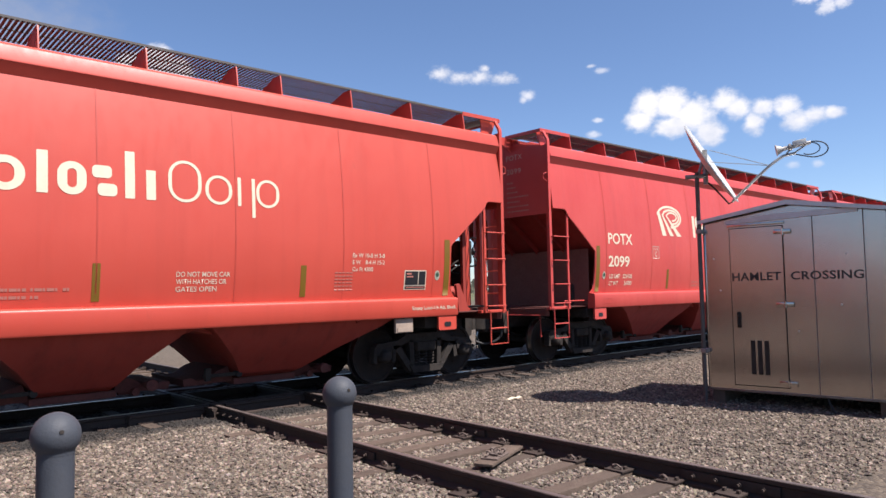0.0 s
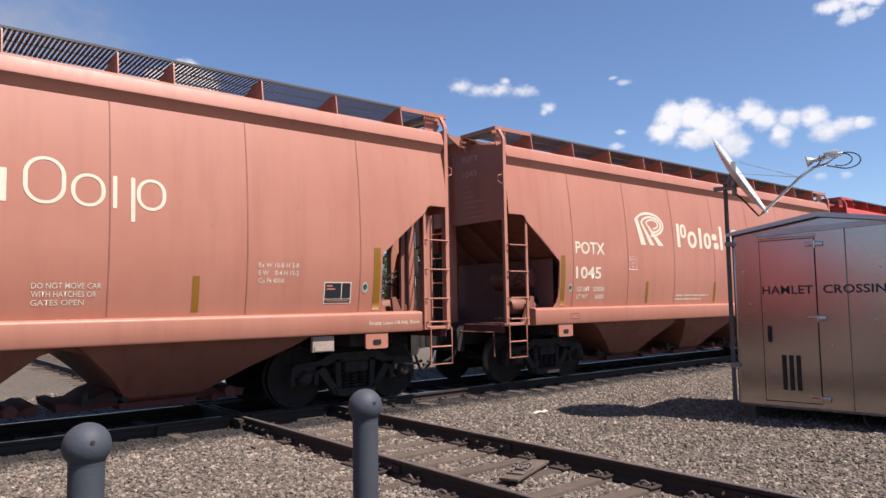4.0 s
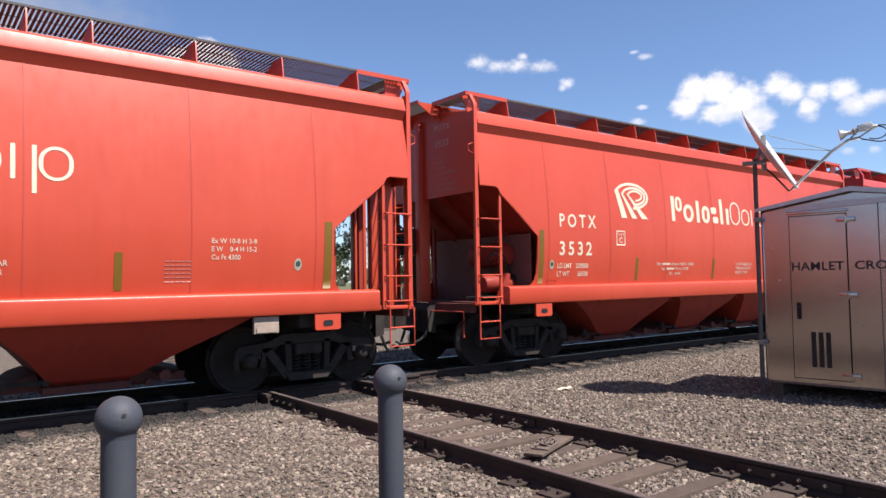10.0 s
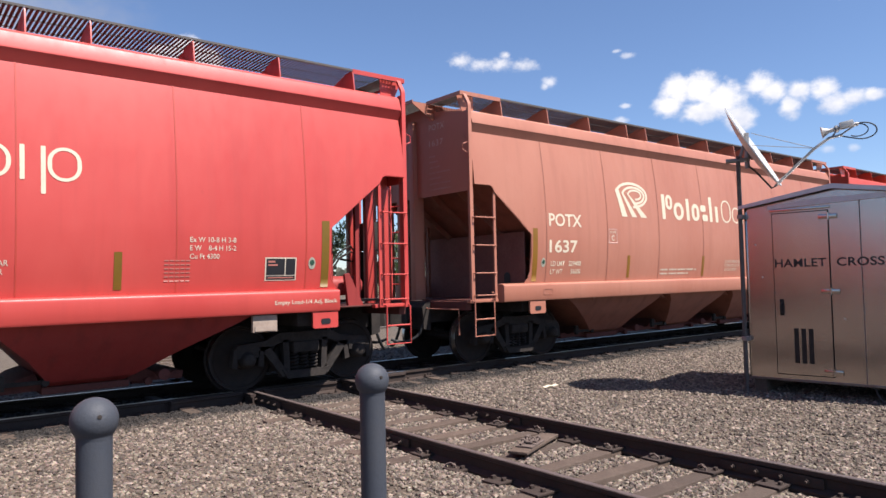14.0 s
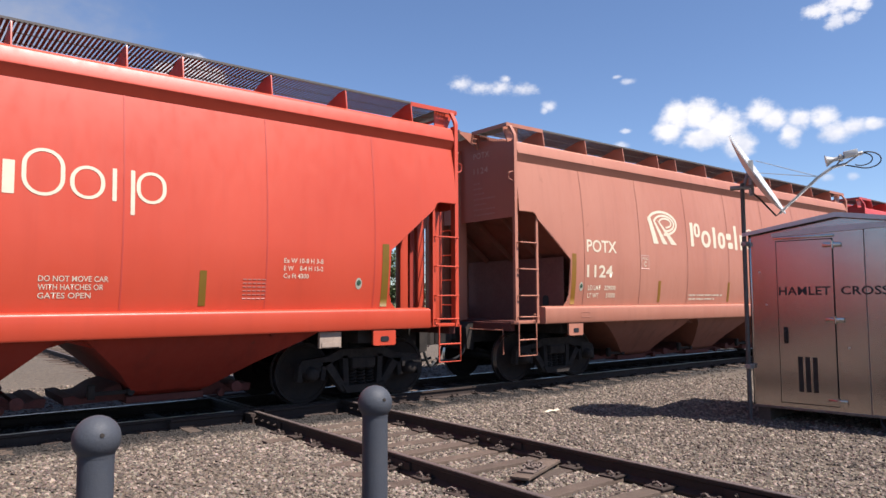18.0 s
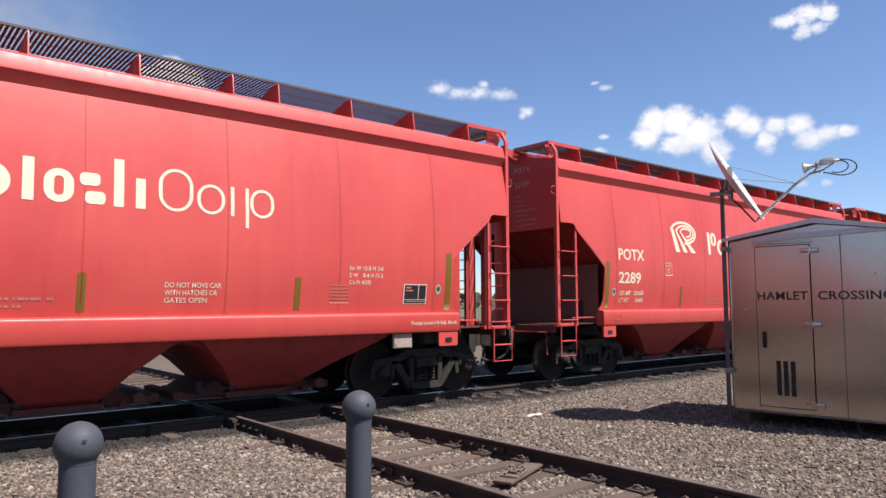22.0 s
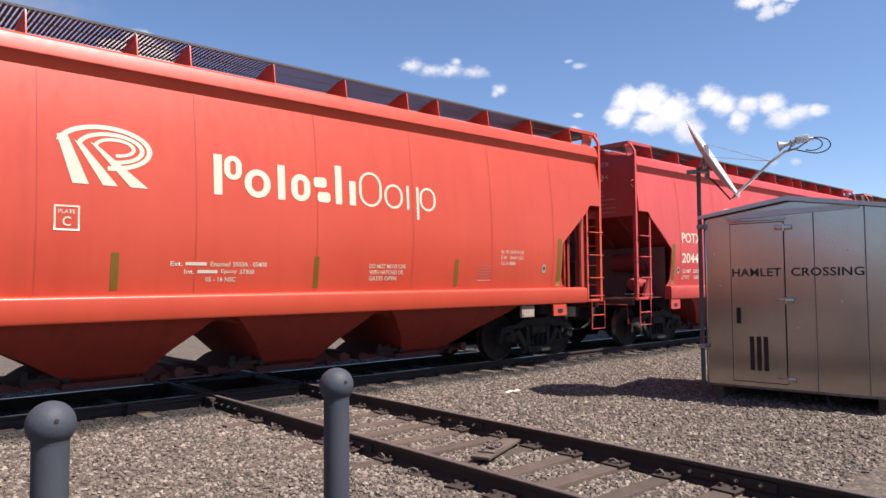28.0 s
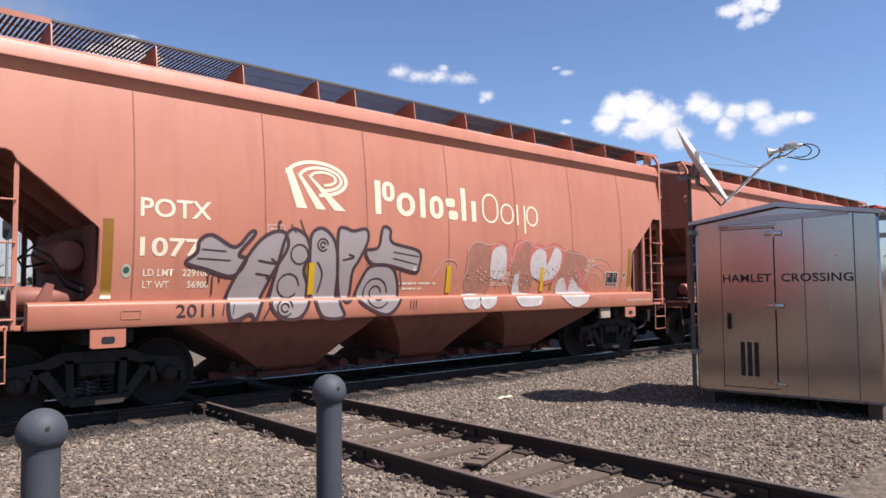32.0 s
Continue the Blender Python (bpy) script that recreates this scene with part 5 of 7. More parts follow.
# style, number, load limit, light weight, in the order in which the cars pass
TRAIN = [("red", "", "", ""), ("rose", "", "", ""), ("red", "", "", ""),
         ("red", "2099", "229100", "56700"), ("coral", "2696", "229300", "56700"), ("tan_turned", "1045", "229200", "56800"), ("tan", "1278", "229000", "57000"),
         ("red", "2246", "229400", "56600"), ("orange", "3532", "229500", "56500"), ("orange", "3739", "229800", "56200"), ("tan", "1637", "229400", "56600"),
         ("red", "2330", "229300", "56700"), ("tan", "1124", "229000", "57000"), ("orange", "3982", "230100", "55900"), ("red", "2289", "229600", "56400"),
         ("red_turned", "2017", "229600", "56400"), ("tan", "1521", "229100", "56900"), ("red_turned", "2044", "229200", "56800"), ("orange", "3934", "230000", "56000"),
         ("rose", "1345", "229100", "56900"), ("rose", "1077", "229100", "56900"), ("rose", "", "", ""), ("red", "", "", ""), ("orange", "", "", "")]
FIRST = -3
PROTO = {}
CARS = []
for i, (style, number, load, light) in enumerate(TRAIN):
    if style in PROTO:
        car = copy_thing(PROTO[style], Matrix.Identity(4))
    else:
        car = PROTO[style] = build_car(style)
    CARS.append((FIRST + i, car, style, number, load, light))
for k, car, style, number, load, light in CARS:
    if not number:
        continue
    sp = STYLES[style]["spaced"]
    decal(car, "car_number", text2(number, *((-5.07, -4.18, 1.95, 2.21) if sp else (-5.16, -4.38, 1.96, 2.20)), 1.4 if sp else 1.0, 0.020), WHITE)
    for row, (word, value) in enumerate((("LD LMT", load), ("LT WT", light))):
        z = 1.715 - 0.15 * row
        decal(car, "weight_word", text2(word, -5.11, -4.73 - 0.05 * row, z, z + 0.09, 1.0, 0.012), WHITE)
        decal(car, "weight_value", text2(value, -4.62 + 0.07 * row, -4.27, z, z + 0.09, 1.0, 0.014), WHITE)


# the same mark again, small and dusty, on the end sheet that faces back along the train
def end_letters(car, name, bm, material):
    for v in bm.verts:
        v.co = (-6.950, -v.co.x, v.co.z)
    for f in bm.faces:
        f.normal_update()
        if f.normal.x > 0:
            f.normal_flip()
    ob = part(name, bm, material, car, sm=0)
    if name == "end_stencil":
        ob["kind"] = "stuff"


for k, car, style, number, load, light in CARS:
    if not number:
        continue
    end_letters(car, "end_mark", text2("POTX", 0.36, 0.80, 4.21, 4.32, 1.1), CREAM)
    end_letters(car, "end_number", text2(number, 0.36, 0.76, 3.92, 4.03, 1.1), CREAM)
    rows = bmesh.new()
    for r, (n0, n1) in enumerate(((0.36, 0.50), (0.36, 0.60), (0.36, 0.64), (0.36, 0.92), (0.36, 0.72), (0.36, 0.90), (0.36, 0.96))):
        x = n0
        while x < n1:
            w = 0.02 + 0.035 * ((r * 7 + int(x * 50)) % 4) / 3
            rect2(rows, x, x + w, 3.72 - 0.1 * r, 3.75 - 0.1 * r)
            x += w + 0.018
    end_letters(car, "end_stencil", rows, STENCIL_PALE)


# ---- spray paint and scuffs on some cars ----
def curve_through(pts, n=6, closed=False):
    """A smooth line through a few points."""
    p = [Vector((a, b)) for a, b in pts]
    if len(p) < 3:
        return p
    out = []
    m = len(p)
    for i in range(m if closed else m - 1):
        a, b, c, d = (p[(i + k) % m] if closed else p[min(max(i + k, 0), m - 1)] for k in (-1, 0, 1, 2))
        for k in range(n):
            t = k / n
            out.append(0.5 * (2 * b + (c - a) * t + (2 * a - 5 * b + 4 * c - d) * t * t + (3 * b - a - 3 * c + d) * t ** 3))
    return out if closed else out + [p[-1]]


def strokes2(lines, width, closed=False):
    """Brush lines of one width, as a flat drawing."""
    bm = bmesh.new()
    for line in lines:
        p = curve_through(line, 5, closed)
        if closed:
            p = p + p[:2]
        quads = []
        for i, q in enumerate(p):
            d = (p[min(i + 1, len(p) - 1)] - p[max(i - 1, 0)]).normalized()
            w = width * (0.5 if closed or 0 < i < len(p) - 1 else 0.3)
            s = Vector((-d.y, d.x)) * w
            quads.append((bm.verts.new((q.x + s.x, 0, q.y + s.y)), bm.verts.new((q.x - s.x, 0, q.y - s.y))))
        for a, b in zip(quads, quads[1:]):
            bm.faces.new((a[0], a[1], b[1], b[0]))
    return bm


def fills2(shapes):
    bm = bmesh.new()
    for sh in shapes:
        f = poly2(bm, [(q.x, q.y) for q in curve_through(sh, 5, True)])
        bmesh.ops.triangulate(bm, faces=[f])
    return bm


TAG_A = [
    [(-3.87, 1.82), (-3.76, 2.0), (-3.63, 2.02), (-3.45, 2.0), (-3.48, 1.87), (-3.63, 1.79)],
    [(-3.76, 2.0), (-3.7, 1.74), (-3.65, 1.39)],
    [(-3.29, 2.12), (-3.41, 1.8), (-3.51, 1.49), (-3.24, 1.53)],
    [(-3.38, 1.54), (-3.24, 1.7), (-3.04, 2.1), (-2.95, 1.83), (-3.06, 1.41)],
    [(-3.21, 1.75), (-2.93, 1.78)],
]
TAG_B = [
    [(-2.34, 2.04), (-2.54, 2.04), (-2.65, 1.83), (-2.61, 1.56), (-2.39, 1.52), (-2.31, 1.73), (-2.48, 1.75)],
    [(-2.14, 2.08), (-2.22, 1.76), (-2.16, 1.51), (-2.01, 1.58), (-1.97, 2.08)],
    [(-1.65, 2.01), (-1.89, 1.97), (-1.89, 1.87), (-1.68, 1.83), (-1.85, 1.69), (-2.04, 1.49), (-1.48, 1.48), (-1.69, 1.72)],
    [(-1.43, 1.94), (-1.34, 1.68), (-1.32, 1.44)],
    [(-1.48, 2.05), (-1.31, 2.16), (-1.09, 2.13), (-1.07, 1.94), (-1.28, 1.79), (-1.39, 1.78)],
    [(-1.17, 1.72), (-0.87, 1.98), (-1.06, 1.61), (-1.04, 1.49), (-0.72, 1.6)],
]
SCUFFS = [
    [(-5.46, 2.85), (-5.41, 2.58)],
    [(-5.39, 2.85), (-5.36, 2.57)],
    [(-5.32, 2.86), (-5.3, 2.56)],
    [(-5.25, 2.86), (-5.24, 2.57)],
    [(-4.07, 2.2), (-3.9, 2.19)],
    [(-2.28, 2.21), (-2.15, 2.21)],
]
TAG_C = [
    [(-1.59, 2.13), (-1.6, 2.0), (-1.55, 1.94), (-1.47, 2.01), (-1.43, 2.19), (-1.44, 1.99), (-1.51, 1.86), (-1.58, 1.82)],
    [(-1.39, 2.01), (-1.28, 2.1), (-1.25, 2.23), (-1.31, 2.2), (-1.29, 2.0), (-1.17, 1.98)],
    [(-1.09, 2.27), (-1.11, 2.0), (-1.02, 1.97), (-0.93, 2.09), (-1.01, 2.19), (-1.1, 2.12)],
    [(-0.85, 2.3), (-0.88, 2.08), (-0.78, 1.99), (-0.64, 2.22)],
]
TAG_D = [
    [(-0.54, 2.3), (-0.51, 2.12), (-0.58, 1.87), (-0.71, 1.84), (-0.91, 1.94), (-1.19, 1.93), (-1.36, 1.83), (-1.22, 1.71), (-1.15, 1.66)],
    [(-1.12, 1.76), (-1.08, 1.8), (-1.04, 1.71), (-1.16, 1.63), (-1.08, 1.54)],
    [(-0.42, 2.18), (-0.3, 2.29)],
    [(-0.4, 2.05), (-0.21, 2.13)],
]
TAG_E = [
    [(0.51, 2.23), (0.53, 1.93), (0.57, 2.08), (0.67, 2.05), (0.61, 1.85), (0.53, 1.95)],
    [(0.69, 1.83), (0.71, 2.03), (0.79, 2.07), (0.81, 1.95), (0.71, 1.93)],
    [(0.98, 2.19), (1.02, 1.86), (0.9, 1.89), (0.98, 2.05), (1.07, 1.84)],
    [(1.36, 2.23), (1.12, 2.16), (1.17, 1.86), (1.37, 1.9)],
    [(1.17, 2.04), (1.32, 2.06)],
]
TAG_F = [
    [(3.01, 1.97), (2.95, 1.84), (3.12, 2.04), (3.06, 1.86)],
    [(3.12, 2.02), (3.14, 1.88), (3.27, 2.05), (3.23, 1.85)],
    [(3.03, 1.79), (3.25, 1.8)],
]
TAG_G = [
    [(-4.27, 2.0), (-4.17, 2.09), (-4.1, 2.08), (-4.12, 1.99), (-4.17, 1.91)],
    [(-4.21, 1.82), (-4.12, 1.63), (-4.19, 1.98), (-4.05, 1.65), (-4.05, 2.01), (-3.96, 1.67), (-3.9, 2.15), (-4.07, 2.08)],
    [(-3.97, 1.73), (-3.9, 1.85), (-3.85, 1.67), (-3.83, 2.04), (-3.78, 1.71)],
    [(-3.93, 1.92), (-3.59, 2.01)],
    [(-3.71, 1.78), (-3.64, 1.9), (-3.57, 1.76), (-3.64, 1.58), (-3.75, 1.66)],
    [(-3.49, 1.83), (-3.32, 1.96), (-3.46, 1.61), (-3.5, 1.83), (-3.35, 1.69)],
    [(-3.31, 1.61), (-3.21, 1.87), (-3.24, 1.66)],
    [(-3.08, 1.86), (-3.04, 1.59), (-3.31, 1.61)],
]
TAG_H = [
    [(3.58, 1.72), (3.68, 1.86), (3.64, 1.92), (3.58, 1.80), (3.60, 1.60), (3.56, 1.49), (3.66, 1.50), (3.72, 1.62)],
    [(3.76, 1.86), (3.74, 1.66), (3.78, 1.58)],
    [(3.80, 1.78), (3.84, 1.66), (3.92, 1.80), (3.88, 1.56), (3.80, 1.47)],
    [(4.00, 1.88), (3.94, 1.82), (4.00, 1.74), (4.14, 2.02), (4.08, 1.80), (4.06, 1.52), (4.00, 1.45), (4.12, 1.60)],
    [(4.14, 1.84), (4.18, 1.72), (4.26, 1.86), (4.22, 1.62), (4.12, 1.46)],
    [(4.44, 1.86), (4.32, 1.84), (4.32, 1.74), (4.42, 1.72), (4.40, 1.62), (4.28, 1.60)],
    [(4.60, 1.87), (4.48, 1.86), (4.48, 1.76), (4.58, 1.74), (4.56, 1.63), (4.44, 1.61)],
    [(4.30, 1.54), (4.66, 1.52), (4.40, 1.49)],
]
PIECE_A = [
    [(-4.58, 1.89), (-4.44, 2.03), (-4.41, 2.18), (-4.24, 2.26), (-3.92, 2.11), (-3.7, 2.32), (-3.63, 2.3), (-3.86, 2.02), (-3.75, 1.95), (-3.94, 1.72), (-4.32, 1.81)],
    [(-4.02, 1.41), (-3.88, 1.75), (-3.64, 2.12), (-3.42, 2.31), (-3.19, 2.35), (-3.12, 2.14), (-3.32, 1.81), (-3.51, 1.43), (-3.63, 1.12), (-3.71, 1.21), (-3.97, 1.13)],
    [(-3.12, 2.35), (-2.85, 2.33), (-2.76, 2.09), (-2.85, 1.82), (-2.78, 1.6), (-2.81, 1.3), (-2.98, 1.12), (-3.25, 1.15), (-3.4, 1.34), (-3.32, 1.69)],
]
PIECE_B = [
    [(-2.71, 2.37), (-2.53, 2.43), (-2.34, 2.26), (-2.27, 1.92), (-2.27, 1.38), (-2.19, 1.13), (-2.53, 1.12), (-2.67, 1.33), (-2.74, 1.69), (-2.76, 2.15)],
    [(-2.27, 2.39), (-2.15, 2.46), (-2.0, 2.42), (-1.76, 2.46), (-1.72, 2.29), (-1.88, 1.99), (-2.0, 1.79), (-2.04, 1.41), (-2.19, 1.38), (-2.27, 1.79)],
    [(-1.8, 1.73), (-1.64, 1.89), (-1.31, 1.9), (-1.14, 1.73), (-1.1, 1.36), (-1.36, 1.13), (-1.72, 1.24), (-1.92, 1.41)],
    [(-1.76, 2.12), (-1.52, 2.19), (-1.43, 2.5), (-1.28, 2.47), (-1.24, 2.27), (-0.69, 2.15), (-0.67, 1.91), (-0.76, 1.8), (-1.27, 1.9), (-1.64, 1.93)],
]
PIECE_LINES = [
    [(-3.58, 1.94), (-3.3, 1.9), (-3.38, 1.97)],
    [(-3.61, 1.76), (-3.37, 1.72), (-3.45, 1.69)],
    [(-4.28, 1.75), (-4.28, 1.61)],
    [(-4.22, 1.72), (-4.22, 1.47)],
    [(-4.13, 1.72), (-4.12, 1.64)],
    [(-1.07, 1.83), (-1.03, 1.56)],
    [(-3.26, 2.36), (-3.27, 2.48), (-3.22, 2.49)],
    [(-2.99, 2.34), (-3.07, 2.47)],
    [(-2.83, 2.33), (-2.92, 2.54)],
    [(-2.19, 1.97), (-1.98, 2.02), (-2.08, 2.06)],
    [(-3.51, 1.14), (-3.38, 1.37), (-3.32, 1.69)],
    [(-2.63, 1.94), (-2.54, 1.76), (-2.6, 1.48)],
    [(-4.38, 2.07), (-4.04, 2.05)],
    [(-4.44, 1.95), (-3.98, 1.93)],
    [(-1.22, 2.12), (-0.69, 2.06)],
    [(-1.22, 2.02), (-0.72, 1.93)],
]
PIECE_RINGS = [
    [(-2.93, 2.04), (-2.79, 2.04)],
    [(-3.09, 1.59), (-2.92, 1.59)],
    [(-2.54, 2.19), (-2.45, 2.19)],
    [(-2.54, 2.19), (-2.5, 2.19)],
    [(-1.54, 1.47), (-1.31, 1.46)],
    [(-1.54, 1.47), (-1.43, 1.47)],
    [(-3.18, 1.28), (-3.06, 1.28)],
    [(-3.18, 1.28), (-3.12, 1.28)],
]
RUBBED = [
    [(0.42, 1.47), (0.46, 2.1), (0.67, 2.34), (0.96, 2.28), (1.03, 1.98), (0.99, 1.46)],
    [(1.6, 1.46), (1.61, 1.99), (1.72, 2.31), (2.0, 2.41), (2.24, 2.29), (2.16, 1.45)],
    [(3.06, 1.44), (3.17, 2.24), (3.9, 2.16), (3.82, 1.83), (3.68, 1.44)],
]
WHITES = [
    [(1.05, 1.74), (1.06, 2.15), (1.23, 2.29), (1.44, 2.23), (1.4, 1.74)],
    [(0.31, 1.41), (0.7, 1.42), (0.68, 1.2), (0.49, 1.16), (0.33, 1.24)],
    [(0.73, 1.38), (1.11, 1.4), (1.09, 1.23), (0.89, 1.15), (0.75, 1.23)],
    [(1.65, 1.39), (1.68, 1.74), (1.82, 1.78), (1.86, 1.46), (2.41, 1.38), (2.35, 1.2), (1.91, 1.17), (1.73, 1.25)],
    [(2.17, 1.78), (2.15, 2.1), (2.35, 2.27), (2.58, 2.22), (2.63, 1.97), (2.87, 2.31), (3.08, 2.2), (3.01, 1.9), (2.83, 1.71), (2.48, 1.67)],
    [(2.94, 1.45), (3.0, 1.67), (3.19, 1.71), (3.33, 1.44), (3.43, 1.71), (3.68, 1.55), (3.94, 1.4), (3.86, 1.24), (3.54, 1.13), (3.23, 1.22)],
]
PINKS = [
    [(1.02, 2.05), (1.06, 2.30), (1.40, 2.40), (1.62, 2.20), (1.70, 2.42), (1.95, 2.38), (1.60, 2.02), (1.44, 1.80), (1.30, 1.72), (1.12, 1.80)],
    [(2.10, 1.90), (2.14, 2.25), (2.36, 2.40), (2.62, 2.33), (2.84, 2.42), (3.18, 2.30), (3.10, 1.95), (2.86, 1.66), (2.50, 1.60)],
    [(3.62, 1.95), (3.78, 1.86), (3.98, 1.60), (4.10, 1.42), (4.02, 1.30), (3.86, 1.38), (3.66, 1.66)],
    [(3.24, 1.62), (3.32, 1.75), (3.42, 1.60), (3.36, 1.42), (3.26, 1.44)],
]
SWIRLS = [
    [(3.86, 1.78), (4.02, 2.02), (4.30, 2.14), (4.62, 2.10), (4.90, 1.92), (5.02, 1.70)],
    [(3.84, 1.70), (4.00, 1.90), (4.22, 1.98), (4.50, 1.90), (4.66, 1.72), (4.74, 1.50)],
    [(3.80, 1.60), (4.08, 1.82), (4.36, 1.78), (4.50, 1.56)],
    [(4.10, 1.22), (4.16, 1.34), (4.22, 1.22), (4.30, 1.33), (4.36, 1.22)],
    [(4.48, 1.22), (4.54, 1.33), (4.62, 1.22), (4.70, 1.33)],
]
HALO = [
    [(-0.41, 1.67), (-0.11, 2.0), (0.2, 1.96), (0.15, 1.67)],
    [(0.13, 1.47), (0.43, 1.8), (0.46, 2.2), (0.67, 2.35), (0.96, 2.3), (1.21, 2.34), (1.51, 2.23), (1.61, 1.99), (1.7, 2.29), (2.0, 2.42), (2.27, 2.31), (2.61, 2.3), (2.85, 2.34), (3.33, 2.24), (3.9, 2.16), (3.92, 1.95)],
    [(3.88, 1.67), (4.09, 1.95), (4.5, 2.03)],
]

BY_NUMBER = {number: car for _, car, _, number, _, _ in CARS}


def paint_on(number, name, bm, material, off, label):
    decal(BY_NUMBER[number], name, bm, material, off, label, sill=True)


for tag in (TAG_A, TAG_B):
    paint_on("1278", "spray_tag", strokes2(tag, 0.042), SPRAY_DARK, 0.008, "dark sprayed scrawl")
paint_on("1278", "scuff_rows", strokes2(SCUFFS, 0.016), SPRAY_DARK, 0.008, "dark vertical scuffs")
for tag in (TAG_C, TAG_D):
    paint_on("1521", "spray_tag", strokes2(tag, 0.038), SPRAY_WHITE, 0.008, "white sprayed scrawl")
paint_on("1521", "marker_tag", strokes2(TAG_E, 0.012), SPRAY_DARK, 0.008, "thin dark marker scrawl")
paint_on("1521", "marker_tag", strokes2(TAG_F, 0.022), SPRAY_DARK, 0.008, "black marker scrawl")
for tag in (TAG_G, TAG_H):
    paint_on("1345", "marker_tag", strokes2(tag, 0.018), SPRAY_BLUE, 0.008, "blue-black marker scrawl")
for shapes in (PIECE_A, PIECE_B):
    paint_on("1077", "mural_fill", fills2(shapes), SPRAY_SILVER, 0.007, "silver-grey sprayed bubble shapes")
    paint_on("1077", "mural_outline", strokes2(shapes, 0.05, True), SPRAY_DARK, 0.011, "thick dark sprayed outlines")
paint_on("1077", "mural_line_rows", strokes2(PIECE_LINES, 0.028), SPRAY_DARK, 0.012, "thin dark sprayed lines")
rings = [[(a[0] + (b[0] - a[0]) * math.cos(u), a[1] + (b[0] - a[0]) * math.sin(u)) for u in np.linspace(0, 5.6, 9)] for a, b in PIECE_RINGS]
paint_on("1077", "mural_ring_rows", strokes2(rings, 0.022), SPRAY_DARK, 0.012, "dark sprayed rings")
paint_on("1077", "rubbed_patch", fills2(RUBBED), SPRAY_BROWN, 0.006, "brown rubbed-out patches")
paint_on("1077", "white_patch", fills2(WHITES), SPRAY_WHITE, 0.010, "chalky white sprayed shapes")
paint_on("1077", "halo", strokes2(HALO, 0.016), SPRAY_PINK, 0.010, "thin pale pink sprayed outline")
paint_on("1077", "pink_haze", fills2(PINKS), SPRAY_ROSE, 0.0085, "rose-red sprayed smears")
paint_on("1077", "swirl_rows", strokes2(SWIRLS, 0.013), SPRAY_PINK, 0.010, "faint pale sprayed swirls")
paint_on("1077", "sprayed_year", text2("2011", -4.72, -4.22, 1.20, 1.36), SPRAY_DARK, 0.010, "dark sprayed year")
bars = [[(x, 1.20), (x + 0.02, 1.35)] for x in (-4.10, -4.03, -3.96, -0.90, -0.84, -0.78)]
paint_on("1077", "short_stroke_rows", strokes2(bars, 0.022), SPRAY_DARK, 0.010, "short dark sprayed strokes")
rng = random.Random(8)
for name, material, count, label in (("pale_dot_rows", SPRAY_PINK, 110, "small pale sprayed dots"), ("dot_rows", SPRAY_BROWN, 60, "small brown sprayed dots")):
    dots = bmesh.new()
    for _ in range(count):
        x, z, r = rng.uniform(0.45, 3.9), rng.gauss(1.74, 0.09), rng.uniform(0.010, 0.022)
        poly2(dots, [(x + r * math.cos(a), z + r * 1.2 * math.sin(a)) for a in (0, 1.05, 2.1, 3.14, 4.2, 5.24)])
    paint_on("1077", name, dots, material, 0.014, label)
for x in (-2.72, 0.0, 2.49):
    bm = bmesh.new()
    rect2(bm, x - 0.05, x + 0.05, 1.46, 1.92)
    paint_on("1077", "bright_tape", bm, TAPE_YELLOW, 0.016, "clean yellow reflective tape")


def train_s(t):
    """Where the car counted as 0 stands at t seconds: the train gathers speed a little."""
    return 17.879 + 7.0352 * t + 0.032839 * t * t - 0.00023363 * t ** 3


# the small surges of the long train as its slack runs in and out, second by second
SURGE = {0: -0.08, 1: -0.03, 2: 0.03, 3: -0.09, 6: 0.03, 7: 0.01, 8: 0.01, 9: 0.02, 10: 0.01, 11: 0.05, 12: 0.13, 13: -0.14, 16: -0.08, 17: -0.07, 18: 0.01, 19: -0.04, 20: 0.02, 21: 0.03, 22: 0.00, 23: 0.05, 24: -0.02, 25: 0.01, 28: 0.02, 29: 0.01, 30: -0.02, 31: -0.02, 32: -0.04}


def place_of(k, t):
    return Matrix.Translation((train_s(t) + SURGE.get(t, 0.0) - k * CAR_PITCH, TRACK_Y, 0.003))


for k, car, *_ in CARS:
    car.matrix_basis = place_of(k, 0)
bollard(0.835, 3.63, 1.002, "blue-grey painted steel bollard with a ball cap, in gravel")
bollard(2.452, 3.745, 1.004, "blue-grey painted steel bollard with a ball cap, in gravel")

# ---- the equipment shed ----
SHED_M = pose(9.56, 5.04, 0, 0, 0, -83)   # x along the front, y into the shed


def flat_text(words, x0, x1, z0, z1, y):
    bm = text2(words, x0, x1, z0, z1, 1.05, 0.016)
    for v in bm.verts:
        v.co.y = y
    for f in bm.faces:
        f.normal_update()
        if f.normal.y > 0:
            f.normal_flip()
    return bm


